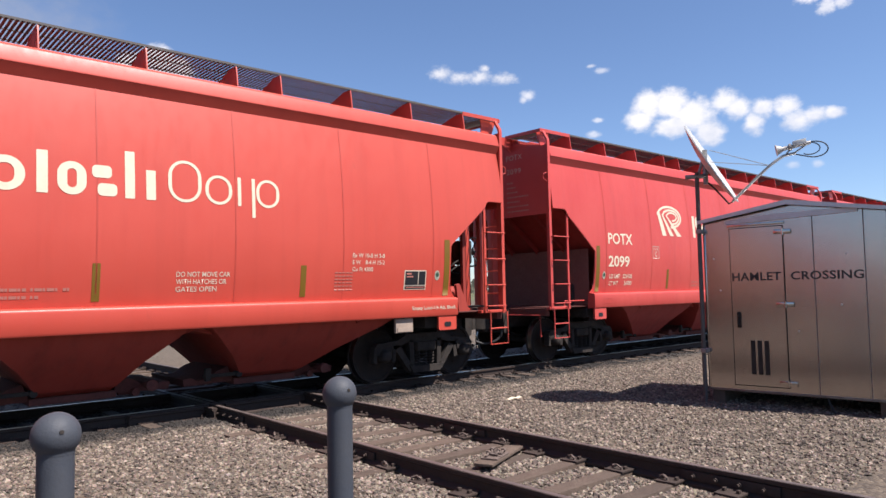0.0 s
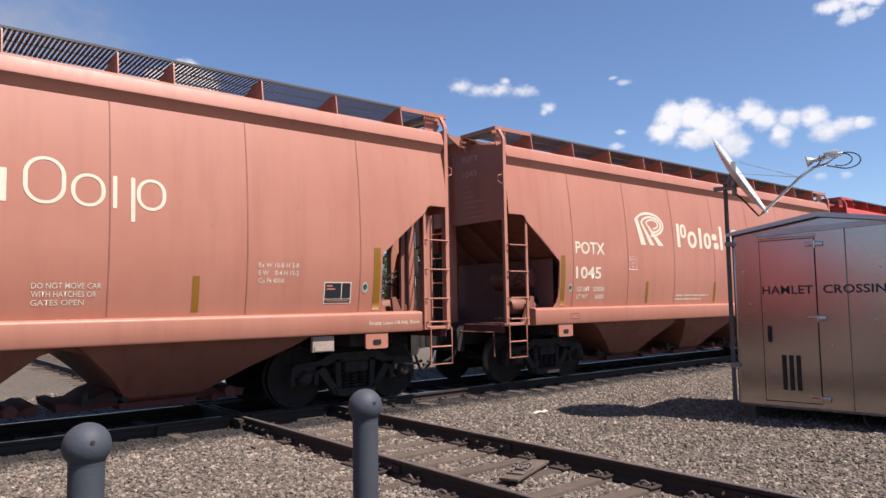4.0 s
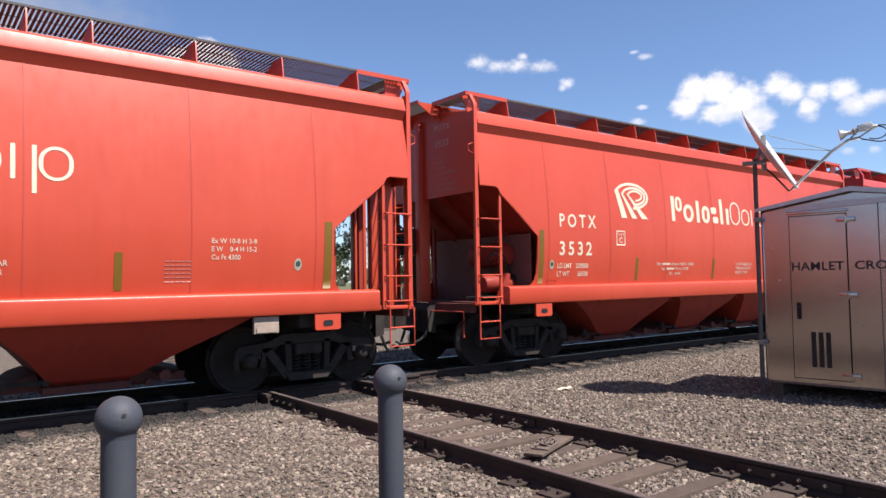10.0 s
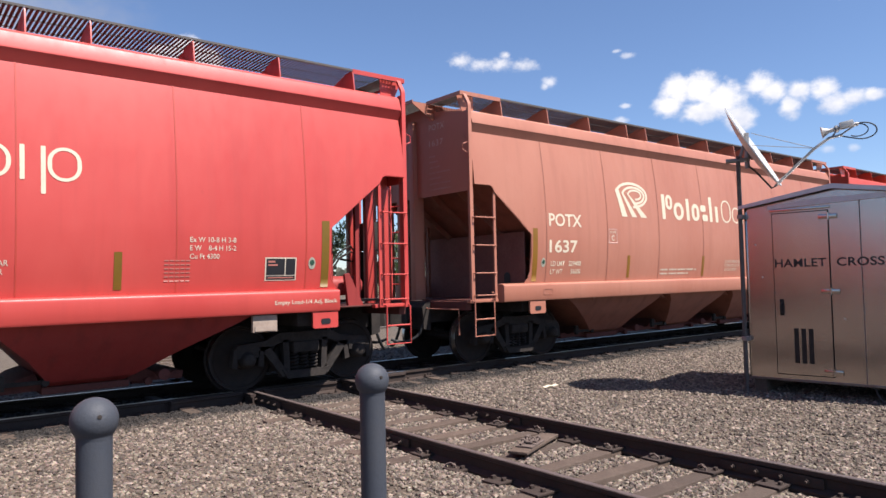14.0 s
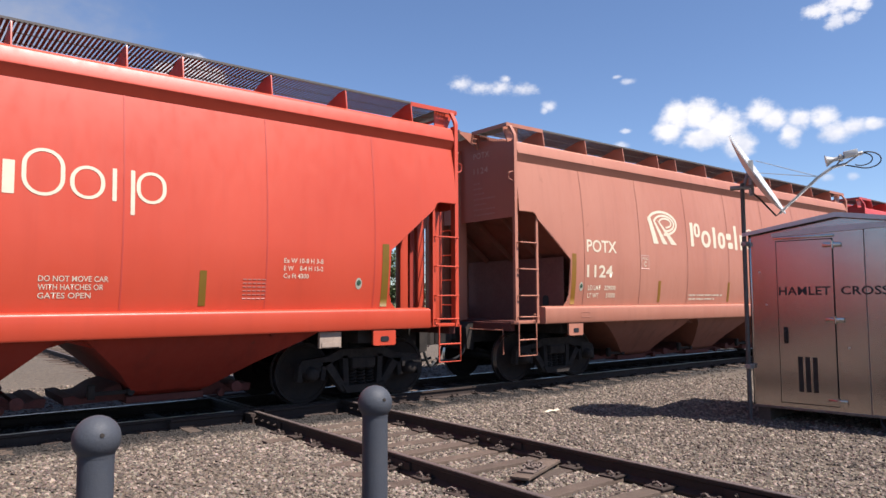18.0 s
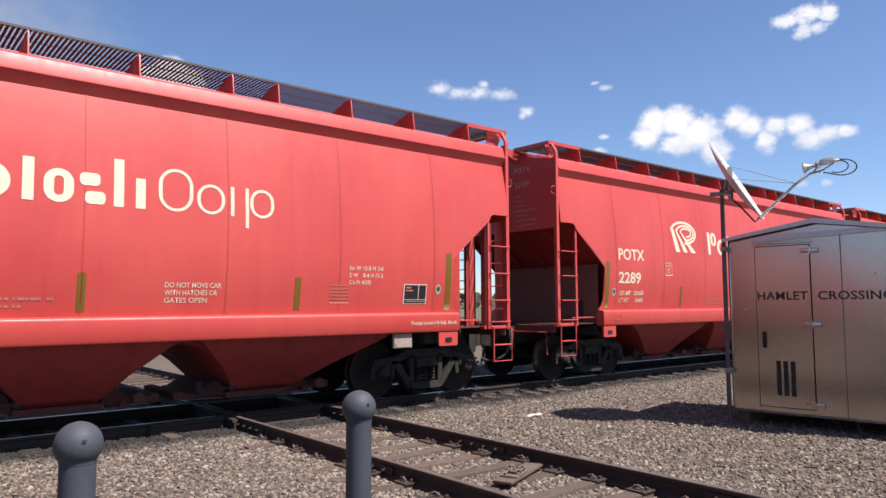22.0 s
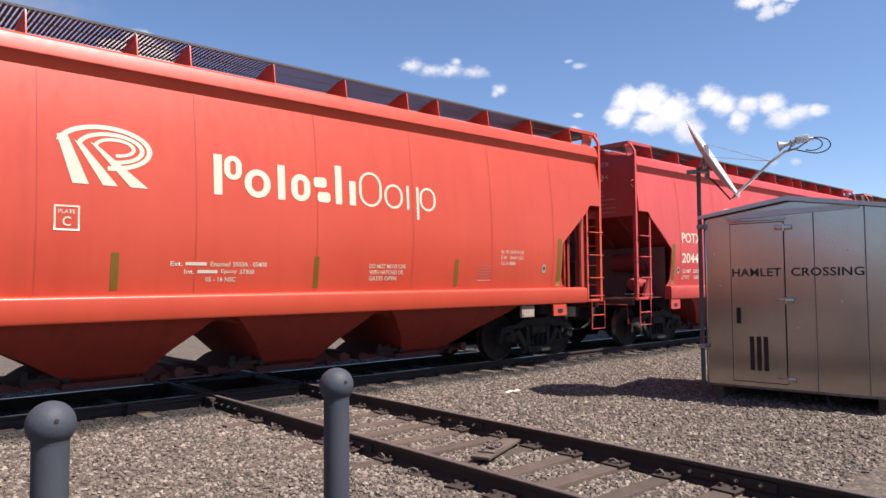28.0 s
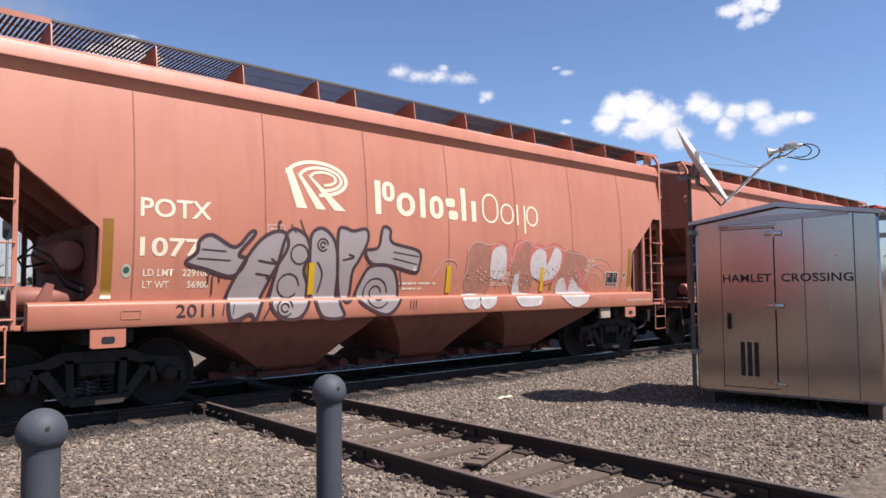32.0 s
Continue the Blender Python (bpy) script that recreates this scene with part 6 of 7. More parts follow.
def shed():
    root = tagged(new("equipment_shed"), "dented bare aluminium equipment shed, closed door, on wooden skids", "shed")
    root.matrix_basis = SHED_M
    W, D, z0, z1 = 2.27, 1.85, 0.07, 2.44
    bm = bmesh.new()
    slab(bm, [(0, z0), (W, z0), (W, z1), (W / 2, 2.60), (0, z1)], "y", 0.0, D)
    part("shed_body", bm, ALU, root, sm=30)
    for x in (0.0, W):
        bm = bmesh.new()
        box(bm, x - 0.017, x + 0.017, -0.006, 0.004, z0 + 0.01, 2.43, bevel=0.003)
        part("corner_trim", bm, ALU, root)
    for x in (1.42, 2.005):
        bm = bmesh.new()
        box(bm, x - 0.007, x + 0.007, -0.003, 0.002, z0 + 0.01, 2.46)
        seam = part("sheet_seam", bm, SEAM_DARK, root, sm=0)
        for q in range(9):
            bm = bmesh.new()
            turned(bm, [(0.001, -0.005), (0.008, -0.004), (0.009, 0.001)], "y", (x + 0.022, 0, 0.25 + 0.26 * q), 8)
            part("rivet", bm, ALU, seam)
    bm = bmesh.new()
    box(bm, -0.01, W + 0.01, -0.008, 0.0, z0 - 0.02, z0 + 0.012, bevel=0.003)
    part("base_angle", bm, SEAM_DARK, root)
    bm = bmesh.new()
    box(bm, 0.33, 1.08, -0.024, -0.002, 2.335, 2.372, bevel=0.004)
    part("door_drip_cap", bm, ALU, root)
    # door with its gap, hinges, handle and louvre
    bm = bmesh.new()
    ring = [(0.347, 0.135), (1.062, 0.135), (1.062, 2.318), (0.347, 2.318)]
    inn = [(0.360, 0.148), (1.049, 0.148), (1.049, 2.305), (0.360, 2.305)]
    a = [bm.verts.new((p[0], -0.003, p[1])) for p in ring]
    b = [bm.verts.new((p[0], -0.003, p[1])) for p in inn]
    for i in range(4):
        bm.faces.new((a[i], a[(i + 1) % 4], b[(i + 1) % 4], b[i]))
    bmesh.ops.solidify(bm, geom=bm.faces[:], thickness=0.002)
    part("door_gap", bm, BLACK, root, sm=0)
    bm = bmesh.new()
    box(bm, 0.360, 1.049, -0.016, -0.002, 0.148, 2.305)
    door = part("door", bm, ALU, root, sm=0)
    for z in (2.23, 1.25, 0.20):
        bm = bmesh.new()
        box(bm, 0.94, 1.16, -0.026, -0.014, z - 0.032, z + 0.032, bevel=0.004)
        turned(bm, [(0.014, -0.05), (0.014, 0.05)], "z", (1.055, -0.026, z), 10)
        part("hinge", bm, ALU, door)
    bm = bmesh.new()
    box(bm, 0.42, 0.475, -0.03, -0.015, 0.93, 1.15, bevel=0.008)
    tube(bm, [(0.447, -0.03, 1.10), (0.447, -0.075, 1.09), (0.447, -0.075, 0.98), (0.447, -0.03, 0.97)], 0.012, 8)
    part("door_handle", bm, GRIME, door, "dark worn pull handle")
    for k in range(3):
        x = 0.585 + 0.09 * k
        bm = bmesh.new()
        box(bm, x, x + 0.058, -0.0195, -0.0165, 0.30, 0.76)
        part("louvre_slot", bm, GRIME, door, "dark narrow vent slot", sm=0)
    for wd, x0, x1 in (("HAMLET", 0.375, 1.015), ("CROSSING", 1.135, 1.985)):
        part("shed_lettering", flat_text(wd, x0, x1, 1.578, 1.690, -0.0185 if wd == "HAMLET" else -0.006), BLACK, root, "black block lettering", sm=0)
    # roof: two low slopes with turned-down edges
    for s in (0, 1):
        bm = bmesh.new()
        e0, e1 = (-0.06, W / 2) if s == 0 else (W + 0.06, W / 2)
        ze, zp = 2.43, 2.625
        slab(bm, [(e0, ze), (e1, zp), (e1, zp + 0.02), (e0, ze + 0.02)], "y", -0.10, D + 0.10)
        slab(bm, [(e0, ze - 0.03), (e1, zp - 0.045), (e1, zp + 0.018), (e0, ze + 0.018)], "y", -0.115, -0.10)
        part("roof_panel", bm, ALU_EDGE, root, sm=30)
    bm = bmesh.new()
    slab(bm, [(0.31, 2.375), (1.95, 2.425), (1.95, 2.485), (0.9, 2.475), (0.31, 2.42)], "y", -0.03, -0.002)
    part("drip_strip", bm, ALU_EDGE, root, sm=30)
    for x0, x1 in ((0.03, 0.19), (W - 0.19, W - 0.03)):
        boxed("skid", (x0, x1, 0.02, D - 0.02, GROUND_Z - 0.06, z0 - 0.002), TIMBER, root, bevel=0.01)
    for x, z in ((0.12, 1.9), (0.2, 1.45), (1.2, 0.9), (1.72, 1.25), (1.8, 1.9)):
        bm = bmesh.new()
        turned(bm, [(0.001, -0.006), (0.012, -0.006), (0.014, 0.001)], "y", (x, 0, z), 10)
        part("rivet", bm, ALU_EDGE, root)
    bm = bmesh.new()
    tube(bm, [(1.5, 0.05, z0 - 0.02), (1.52, 0.02, -0.02), (1.60, -0.05, -0.12), (1.75, -0.08, -0.16)], 0.014, 8)
    part("ground_cable", bm, RUBBER, root)
    return root


shed()


def dish():
    """The satellite dish on its mast by the shed's corner."""
    root = tagged(new("satellite_dish"), "white satellite dish on a galvanized mast with a feed arm", "satellite dish")
    c = Vector((9.615, 4.915, 3.285))
    r, f, up = Vector((0.455, -0.89, 0)), Vector((0.89, 0.455, 0)), Vector((0, 0, 1))
    th = radians(7)
    ax = ((0.865 * r + 0.5 * up) * math.cos(th) - f * math.sin(th)).normalized()
    q = ax.to_track_quat("Z", "Y").to_matrix().to_4x4()
    bm = bmesh.new()
    R = 0.655
    prof = [(0.001, -0.085)] + [(R * k / 10, -0.085 + 0.085 * (k / 10) ** 2) for k in range(1, 11)]
    back = [(a, b - 0.016) for a, b in prof[::-1]]
    turned(bm, prof + [(R + 0.012, 0.004), (R + 0.014, -0.012)] + back, "z", n=48)
    part("reflector", bm, DISH, root, "white enamelled reflector", at=Matrix.Translation(c) @ q)
    bm = bmesh.new()
    mx, my = 9.50, 5.085
    tube(bm, [(mx, my, GROUND_Z - 0.1), (mx, my, 3.16)], 0.030, 14)
    part("mast", bm, MAST, root)
    for z in (0.6, 2.3):
        bm = bmesh.new()
        box(bm, mx - 0.06, mx + 0.09, my - 0.06, my + 0.02, z - 0.03, z + 0.03, bevel=0.005)
        part("mast_clamp", bm, POLE, root)
    bm = bmesh.new()
    b0 = c - ax * 0.10
    tube(bm, [Vector((mx, my, 3.10)) - r * 0.16, Vector((mx, my, 3.10)) + r * 0.10, b0 - up * 0.12], 0.032, 10)
    tube(bm, [Vector((mx, my, 3.05)), b0 + up * 0.14 - ax * 0.03, b0 + up * 0.22], 0.022, 8)
    tube(bm, [b0 - up * 0.25, b0 + up * 0.25], 0.035, 8)
    part("mount_bracket", bm, POLE, root)
    bot = Vector((9.86, 4.70, 2.745))
    tip = Vector((10.17, 4.13, 3.33))
    bm = bmesh.new()
    tube(bm, [bot - ax * 0.05, Vector((9.93, 4.50, 2.96)), Vector((10.03, 4.29, 3.18)), Vector((10.07, 4.24, 3.23)), tip, tip + r * 0.16 + up * 0.03], 0.021, 8)
    part("feed_arm", bm, POLE, root)
    for s in (-1, 1):
        bm = bmesh.new()
        tube(bm, [c + up * 0.10 - r * 0.02 + f * 0.5 * s, Vector((10.04, 4.27, 3.20))], 0.005, 6)
        part("strut", bm, POLE, root)
    lnb = Vector((10.17, 4.13, 3.43))
    d = Vector((r.x, r.y, 0.18)).normalized()
    q2 = d.to_track_quat("Z", "Y").to_matrix().to_4x4()
    bm = bmesh.new()
    turned(bm, [(0.085, -0.09), (0.075, -0.085), (0.03, 0.0), (0.03, 0.07), (0.05, 0.08), (0.05, 0.11), (0.028, 0.12), (0.028, 0.34), (0.02, 0.36)], "z", n=18)
    part("feed_horn", bm, POLE, root, at=Matrix.Translation(lnb) @ q2)
    bm = bmesh.new()
    box(bm, -0.05, 0.05, -0.04, 0.04, 0.13, 0.30, bevel=0.012)
    part("amplifier_box", bm, DISH, root, at=Matrix.Translation(lnb + up * 0.03) @ q2)
    bm = bmesh.new()
    e = lnb + d * 0.36
    mid = e + r * 0.04 - up * 0.10
    tube(bm, [mid + r * 0.17 * math.cos(a) + up * 0.11 * math.sin(a) for a in np.linspace(1.9, -1.9, 18)] + [tip + r * 0.12 + up * 0.02], 0.009, 8)
    part("cable", bm, RUBBER, root)
    bm = bmesh.new()
    mid = e - r * 0.02 - up * 0.085
    tube(bm, [mid + r * 0.13 * math.cos(a) + up * 0.085 * math.sin(a) for a in np.linspace(1.9, -2.2, 16)], 0.008, 8)
    part("cable", bm, RUBBER, root)
    bm = bmesh.new()
    tube(bm, [tip + r * 0.02, lnb + d * 0.10 - up * 0.02], 0.012, 8)
    part("horn_bracket", bm, POLE, root)
    bm = bmesh.new()
    tube(bm, [tip + r * 0.14 + up * 0.03, lnb + d * 0.30 - up * 0.02], 0.012, 8)
    part("horn_bracket", bm, POLE, root)
    bm = bmesh.new()
    tube(bm, [b0 - up * 0.2, b0 - up * 0.30 + r * 0.10, bot - ax * 0.1, bot], 0.013, 8)
    part("cable", bm, RUBBER, root)
    return root


dish()


def antenna():
    root = tagged(new("whip_antenna"), "thin dark whip antenna on a clamp at the shed", "antenna")
    m = SHED_M @ Matrix.Translation((2.36, 0.25, 0))
    root.matrix_basis = m
    bm = bmesh.new()
    tube(bm, [(0, 0, 2.05), (0, 0, 2.55), (0, 0, 2.95)], [0.02, 0.02, 0.012], 8)
    part("rod", bm, GRIME, root)
    bm = bmesh.new()
    box(bm, -0.085, 0.02, -0.03, 0.03, 2.12, 2.18)
    box(bm, -0.085, 0.02, -0.03, 0.03, 2.34, 2.40)
    part("clamp", bm, POLE, root)
    bm = bmesh.new()
    tube(bm, [(0, 0, 2.06), (0.02, -0.03, 1.98), (-0.01, -0.05, 1.90), (-0.07, -0.03, 1.88)], 0.008, 6)
    part("lead", bm, RUBBER, root)
    return root


antenna()

# ---- beyond the train: signal, poles, trees, houses ----
def signal(az, dist, height):
    x, y = dist * math.sin(radians(az)), dist * math.cos(radians(az))
    root = tagged(new("railway_signal"), "tall grey signal mast, black hooded head, concrete base", "railway signal")
    root.matrix_basis = pose(x, y, GROUND_Z, 0, 0, -az)
    boxed("concrete_base", (-0.9, 0.9, -0.6, 0.6, -0.1, 0.55), CONCRETE, root, bevel=0.03)
    bm = bmesh.new()
    tube(bm, [(0, 0, 0.5), (0, 0, height)], 0.10, 12)
    part("mast", bm, POLE, root)
    bm = bmesh.new()
    slab(bm, rounded(-0.34, 0.34, height - 1.35, height + 0.30, 0.32), "y", -0.10, -0.06)
    head = part("target_board", bm, BLACK, root)
    bm = bmesh.new()
    turned(bm, [(0.16, -0.45), (0.16, -0.10), (0.12, -0.10)], "y", (0, 0, height - 0.5), 16)
    part("hood", bm, BLACK, head)
    bm = bmesh.new()
    for x0, z0, x1, z1 in ((0.1, height - 0.9, 1.3, height - 0.9), (0.1, height - 2.7, 1.3, height - 2.7), (1.3, height - 2.7, 1.3, height - 0.9), (0.8, height - 2.7, 0.8, height - 0.9)):
        tube(bm, [(x0, 0, z0), (x1, 0, z1)], 0.035, 6)
    part("service_cage", bm, POLE, root)
    bm = bmesh.new()
    for xx in (1.75, 2.1):
        tube(bm, [(xx, 0.3, 0.0), (xx, 0.3, height - 0.4)], 0.03, 6)
    for k in range(14):
        tube(bm, [(1.75, 0.3, 0.3 + k * 0.42), (2.1, 0.3, 0.3 + k * 0.42)], 0.02, 5)
    part("ladder", bm, POLE, root)
    return root


signal(10.65, 62.0, 7.0)


def utility_pole(az, dist, height):
    root = tagged(new("utility_pole"), "weathered grey wooden utility pole beside trees", "utility pole")
    root.matrix_basis = pose(dist * math.sin(radians(az)), dist * math.cos(radians(az)), GROUND_Z, 0, 0, -az)
    bm = bmesh.new()
    tube(bm, [(0, 0, -0.2), (0, 0, height * 0.5), (0, 0, height)], [0.22, 0.18, 0.14], 12)
    part("pole", bm, TIMBER, root)
    bm = bmesh.new()
    box(bm, -0.25, 0.25, -0.25, 0.25, -0.1, 0.02)
    part("footing", bm, CONCRETE, root)
    return root


utility_pole(18.75, 62.0, 15.0)
far_pole = utility_pole(7.24, 95.0, 12.4)
bm = bmesh.new()
box(bm, -1.0, 1.0, -0.08, 0.08, 12.1, 12.25)
part("crossarm", bm, TIMBER, far_pole)


def tree(az, dist, height, spread, leaf, label, seed, clumps=900, trunk=0.25, bare=False, low=0.15, lean=0.0):
    """A tapered trunk with limbs; the crown is many small leaf clumps round the limbs' ends."""
    rng = random.Random(seed)
    root = tagged(new("tree"), label, "tree")
    root.matrix_basis = pose(dist * math.sin(radians(az)), dist * math.cos(radians(az)), GROUND_Z - 0.1, 0, 0, rng.uniform(0, 360))
    bm = bmesh.new()
    top = Vector((lean, 0, height * 0.9))
    tube(bm, [(0, 0, 0), (lean * 0.2, 0.1, height * 0.3), (lean * 0.6, -0.1, height * 0.62), top], [trunk, trunk * 0.75, trunk * 0.45, trunk * 0.1], 9)
    part("trunk", bm, BARK, root)
    ends = []
    bm = bmesh.new()
    for k in range(16 if not bare else 30):
        h = height * rng.uniform(low, 0.86)
        a = k * 2.4 + rng.uniform(-0.4, 0.4)
        w = spread * rng.uniform(0.55, 1.0) * (1.1 - 0.75 * max(0, h / height - 0.35))
        p0 = Vector((lean * h / height, 0, h))
        p1 = p0 + Vector((math.cos(a) * w * 0.5, math.sin(a) * w * 0.5, height * 0.05))
        p2 = p0 + Vector((math.cos(a) * w, math.sin(a) * w, height * rng.uniform(0.06, 0.16)))
        tube(bm, [p0, p1, p2], [trunk * 0.28, trunk * 0.16, trunk * 0.04], 5)
        ends += [p1, p2, p2]
        if bare:
            for _ in range(7):
                s = p1.lerp(p2, rng.random())
                e = s + Vector((rng.uniform(-1, 1), rng.uniform(-1, 1), rng.uniform(0.2, 1.4))) * spread * 0.28
                tube(bm, [s, (s + e) / 2 + Vector((0, 0, 0.1)), e], [trunk * 0.07, trunk * 0.05, trunk * 0.015], 4)
    part("limb_mass", bm, TWIG if bare else BARK, root)["kind"] = "stuff"
    if not bare:
        ends.append(top)
        verts, faces = [], []
        for _ in range(clumps):
            p = rng.choice(ends) + Vector((rng.gauss(0, 1), rng.gauss(0, 1), rng.gauss(0, 0.75))) * spread * 0.17
            for _q in range(5):
                s = rng.uniform(0.09, 0.22) * (spread / 3.0) ** 0.5
                c = p + Vector((rng.uniform(-1, 1), rng.uniform(-1, 1), rng.uniform(-1, 1))) * 0.30
                m = Euler((rng.uniform(0, 6.3), rng.uniform(0, 6.3), rng.uniform(0, 6.3))).to_matrix()
                i = len(verts)
                verts += [tuple(c + m @ Vector(v) * s) for v in ((-1, 0, 0), (0, -0.6, 0.1), (1, 0, 0), (0, 0.6, 0.1))]
                faces.append((i, i + 1, i + 2, i + 3))
        me = bpy.data.meshes.new("crown")
        me.from_pydata(verts, [], faces)
        me.materials.append(leaf)
        piece("crown", me, root)
    return root


tree(17.0, 86.0, 11.0, 3.4, LEAF, "bushy young green pine with low branches", 11, 1500, 0.2, low=0.06)
tree(15.4, 92.0, 7.5, 2.6, LEAF, "small bushy green tree on grass", 12, 800, 0.15, low=0.08)
tree(19.6, 80.0, 8.0, 3.8, LEAF, "broad fresh green tree beside a pole", 13, 1500, 0.22, low=0.06)
tree(21.0, 95.0, 17.5, 4.4, PINE, "tall dark pine with an open crown", 14, 1100, 0.32, low=0.4)
tree(23.6, 99.0, 15.5, 4.0, PINE, "tall dark pine with an open crown", 15, 900, 0.3, low=0.4)
tree(26.5, 88.0, 9.5, 3.8, LEAF, "broad fresh green tree before a house", 31, 1300, 0.22, low=0.08)
tree(29.0, 105.0, 14.0, 4.2, PINE, "tall dark pine with an open crown", 32, 1000, 0.3, low=0.3)
tree(32.5, 120.0, 11.0, 4.6, LEAF, "bare grey tree before its leaves", 33, 0, 0.3, bare=True, low=0.2)
tree(35.0, 100.0, 9.0, 4.0, LEAF, "broad fresh green tree on grass", 34, 1300, 0.22, low=0.08)
tree(9.6, 190.0, 11.5, 5.0, LEAF, "bare grey tree before its leaves", 16, 0, 0.35, bare=True, low=0.25)
tree(13.2, 170.0, 12.0, 5.0, LEAF, "bare grey tree before its leaves", 17, 0, 0.35, bare=True, low=0.25)
tree(15.8, 180.0, 14.5, 6.0, LEAF, "bare grey tree before its leaves", 18, 0, 0.35, bare=True, low=0.25)


def far_woods():
    rng = random.Random(21)
    verts, faces = [], []
    for k in range(5200):
        a = rng.uniform(0, 2 * math.pi)
        d = rng.uniform(285, 330)
        h = 6.5 + 2.5 * noise.noise((math.cos(a) * 9, math.sin(a) * 9, 1.0)) + 1.5 * noise.noise((math.cos(a) * 40, math.sin(a) * 40, 2.0))
        z = rng.random() ** 0.7 * h
        s = rng.uniform(0.9, 2.3)
        m = Euler((rng.uniform(-0.6, 0.6), rng.uniform(-0.6, 0.6), -a + rng.uniform(-0.6, 0.6))).to_matrix()
        c = Vector((d * math.sin(a), d * math.cos(a), z))
        i = len(verts)
        verts += [tuple(c + m @ Vector(v) * s) for v in ((-1, 0, -0.3), (-0.3, 0.2, -0.8), (0.9, 0, -0.4), (0.6, 0.1, 0.6), (-0.4, 0, 0.9))]
        faces.append(tuple(range(i, i + 5)))
    me = bpy.data.meshes.new("far_woods")
    me.from_pydata(verts, [], faces)
    me.materials.append(WOODS)
    return tagged(new("far_woods", me), "distant grey-green woods along the horizon", "woods", kind="stuff")


WOODS = mat("distant_woods", (0.085, 0.085, 0.060), 0.9, grain=((0.05, 0.8, (0.13, 0.115, 0.095)), (0.3, 0.6, (0.05, 0.06, 0.035))))
far_woods()


def house(az, dist, width, height, roof_h, wall, roofing, label, windows, turn=0.0):
    root = tagged(new("house"), label, "house")
    root.matrix_basis = pose(dist * math.sin(radians(az)), dist * math.cos(radians(az)), GROUND_Z, 0, 0, -az + turn)
    bm = bmesh.new()
    box(bm, -width / 2, width / 2, 0, 8, -0.2, height)
    part("wall", bm, wall, root, sm=30)
    bm = bmesh.new()
    slab(bm, [(-0.5, height), (4, height + roof_h), (8.5, height)], "x", -width / 2 - 0.4, width / 2 + 0.4)
    part("roof", bm, roofing, root, sm=30)
    for k in range(windows):
        x = -width / 2 + (k + 0.5) * width / windows
        bm = bmesh.new()
        box(bm, x - 0.55, x + 0.55, -0.06, 0.0, height * 0.35, height * 0.8)
        w = part("window", bm, WALL_WHITE, root, sm=30)
        bm = bmesh.new()
        box(bm, x - 0.43, x + 0.43, -0.075, -0.06, height * 0.39, height * 0.76)
        part("pane", bm, PANE, w, sm=30)
    return root


house(8.2, 235.0, 22.0, 3.2, 2.6, WALL_WHITE, BRICK, "low white building with a red-brown roof", 6)
house(11.2, 240.0, 18.0, 3.4, 0.6, CONCRETE, ROOF, "low grey flat-roofed building across the grass", 4)
house(14.1, 230.0, 14.0, 2.9, 1.2, BRICK, ROOF, "low red brick house across the grass", 4)
house(16.8, 245.0, 16.0, 2.9, 1.2, WALL_WHITE, ROOF, "low white house across the grass", 4)
house(21.5, 250.0, 18.0, 3.0, 1.4, WALL_WHITE, ROOF, "low white house across the grass", 5)

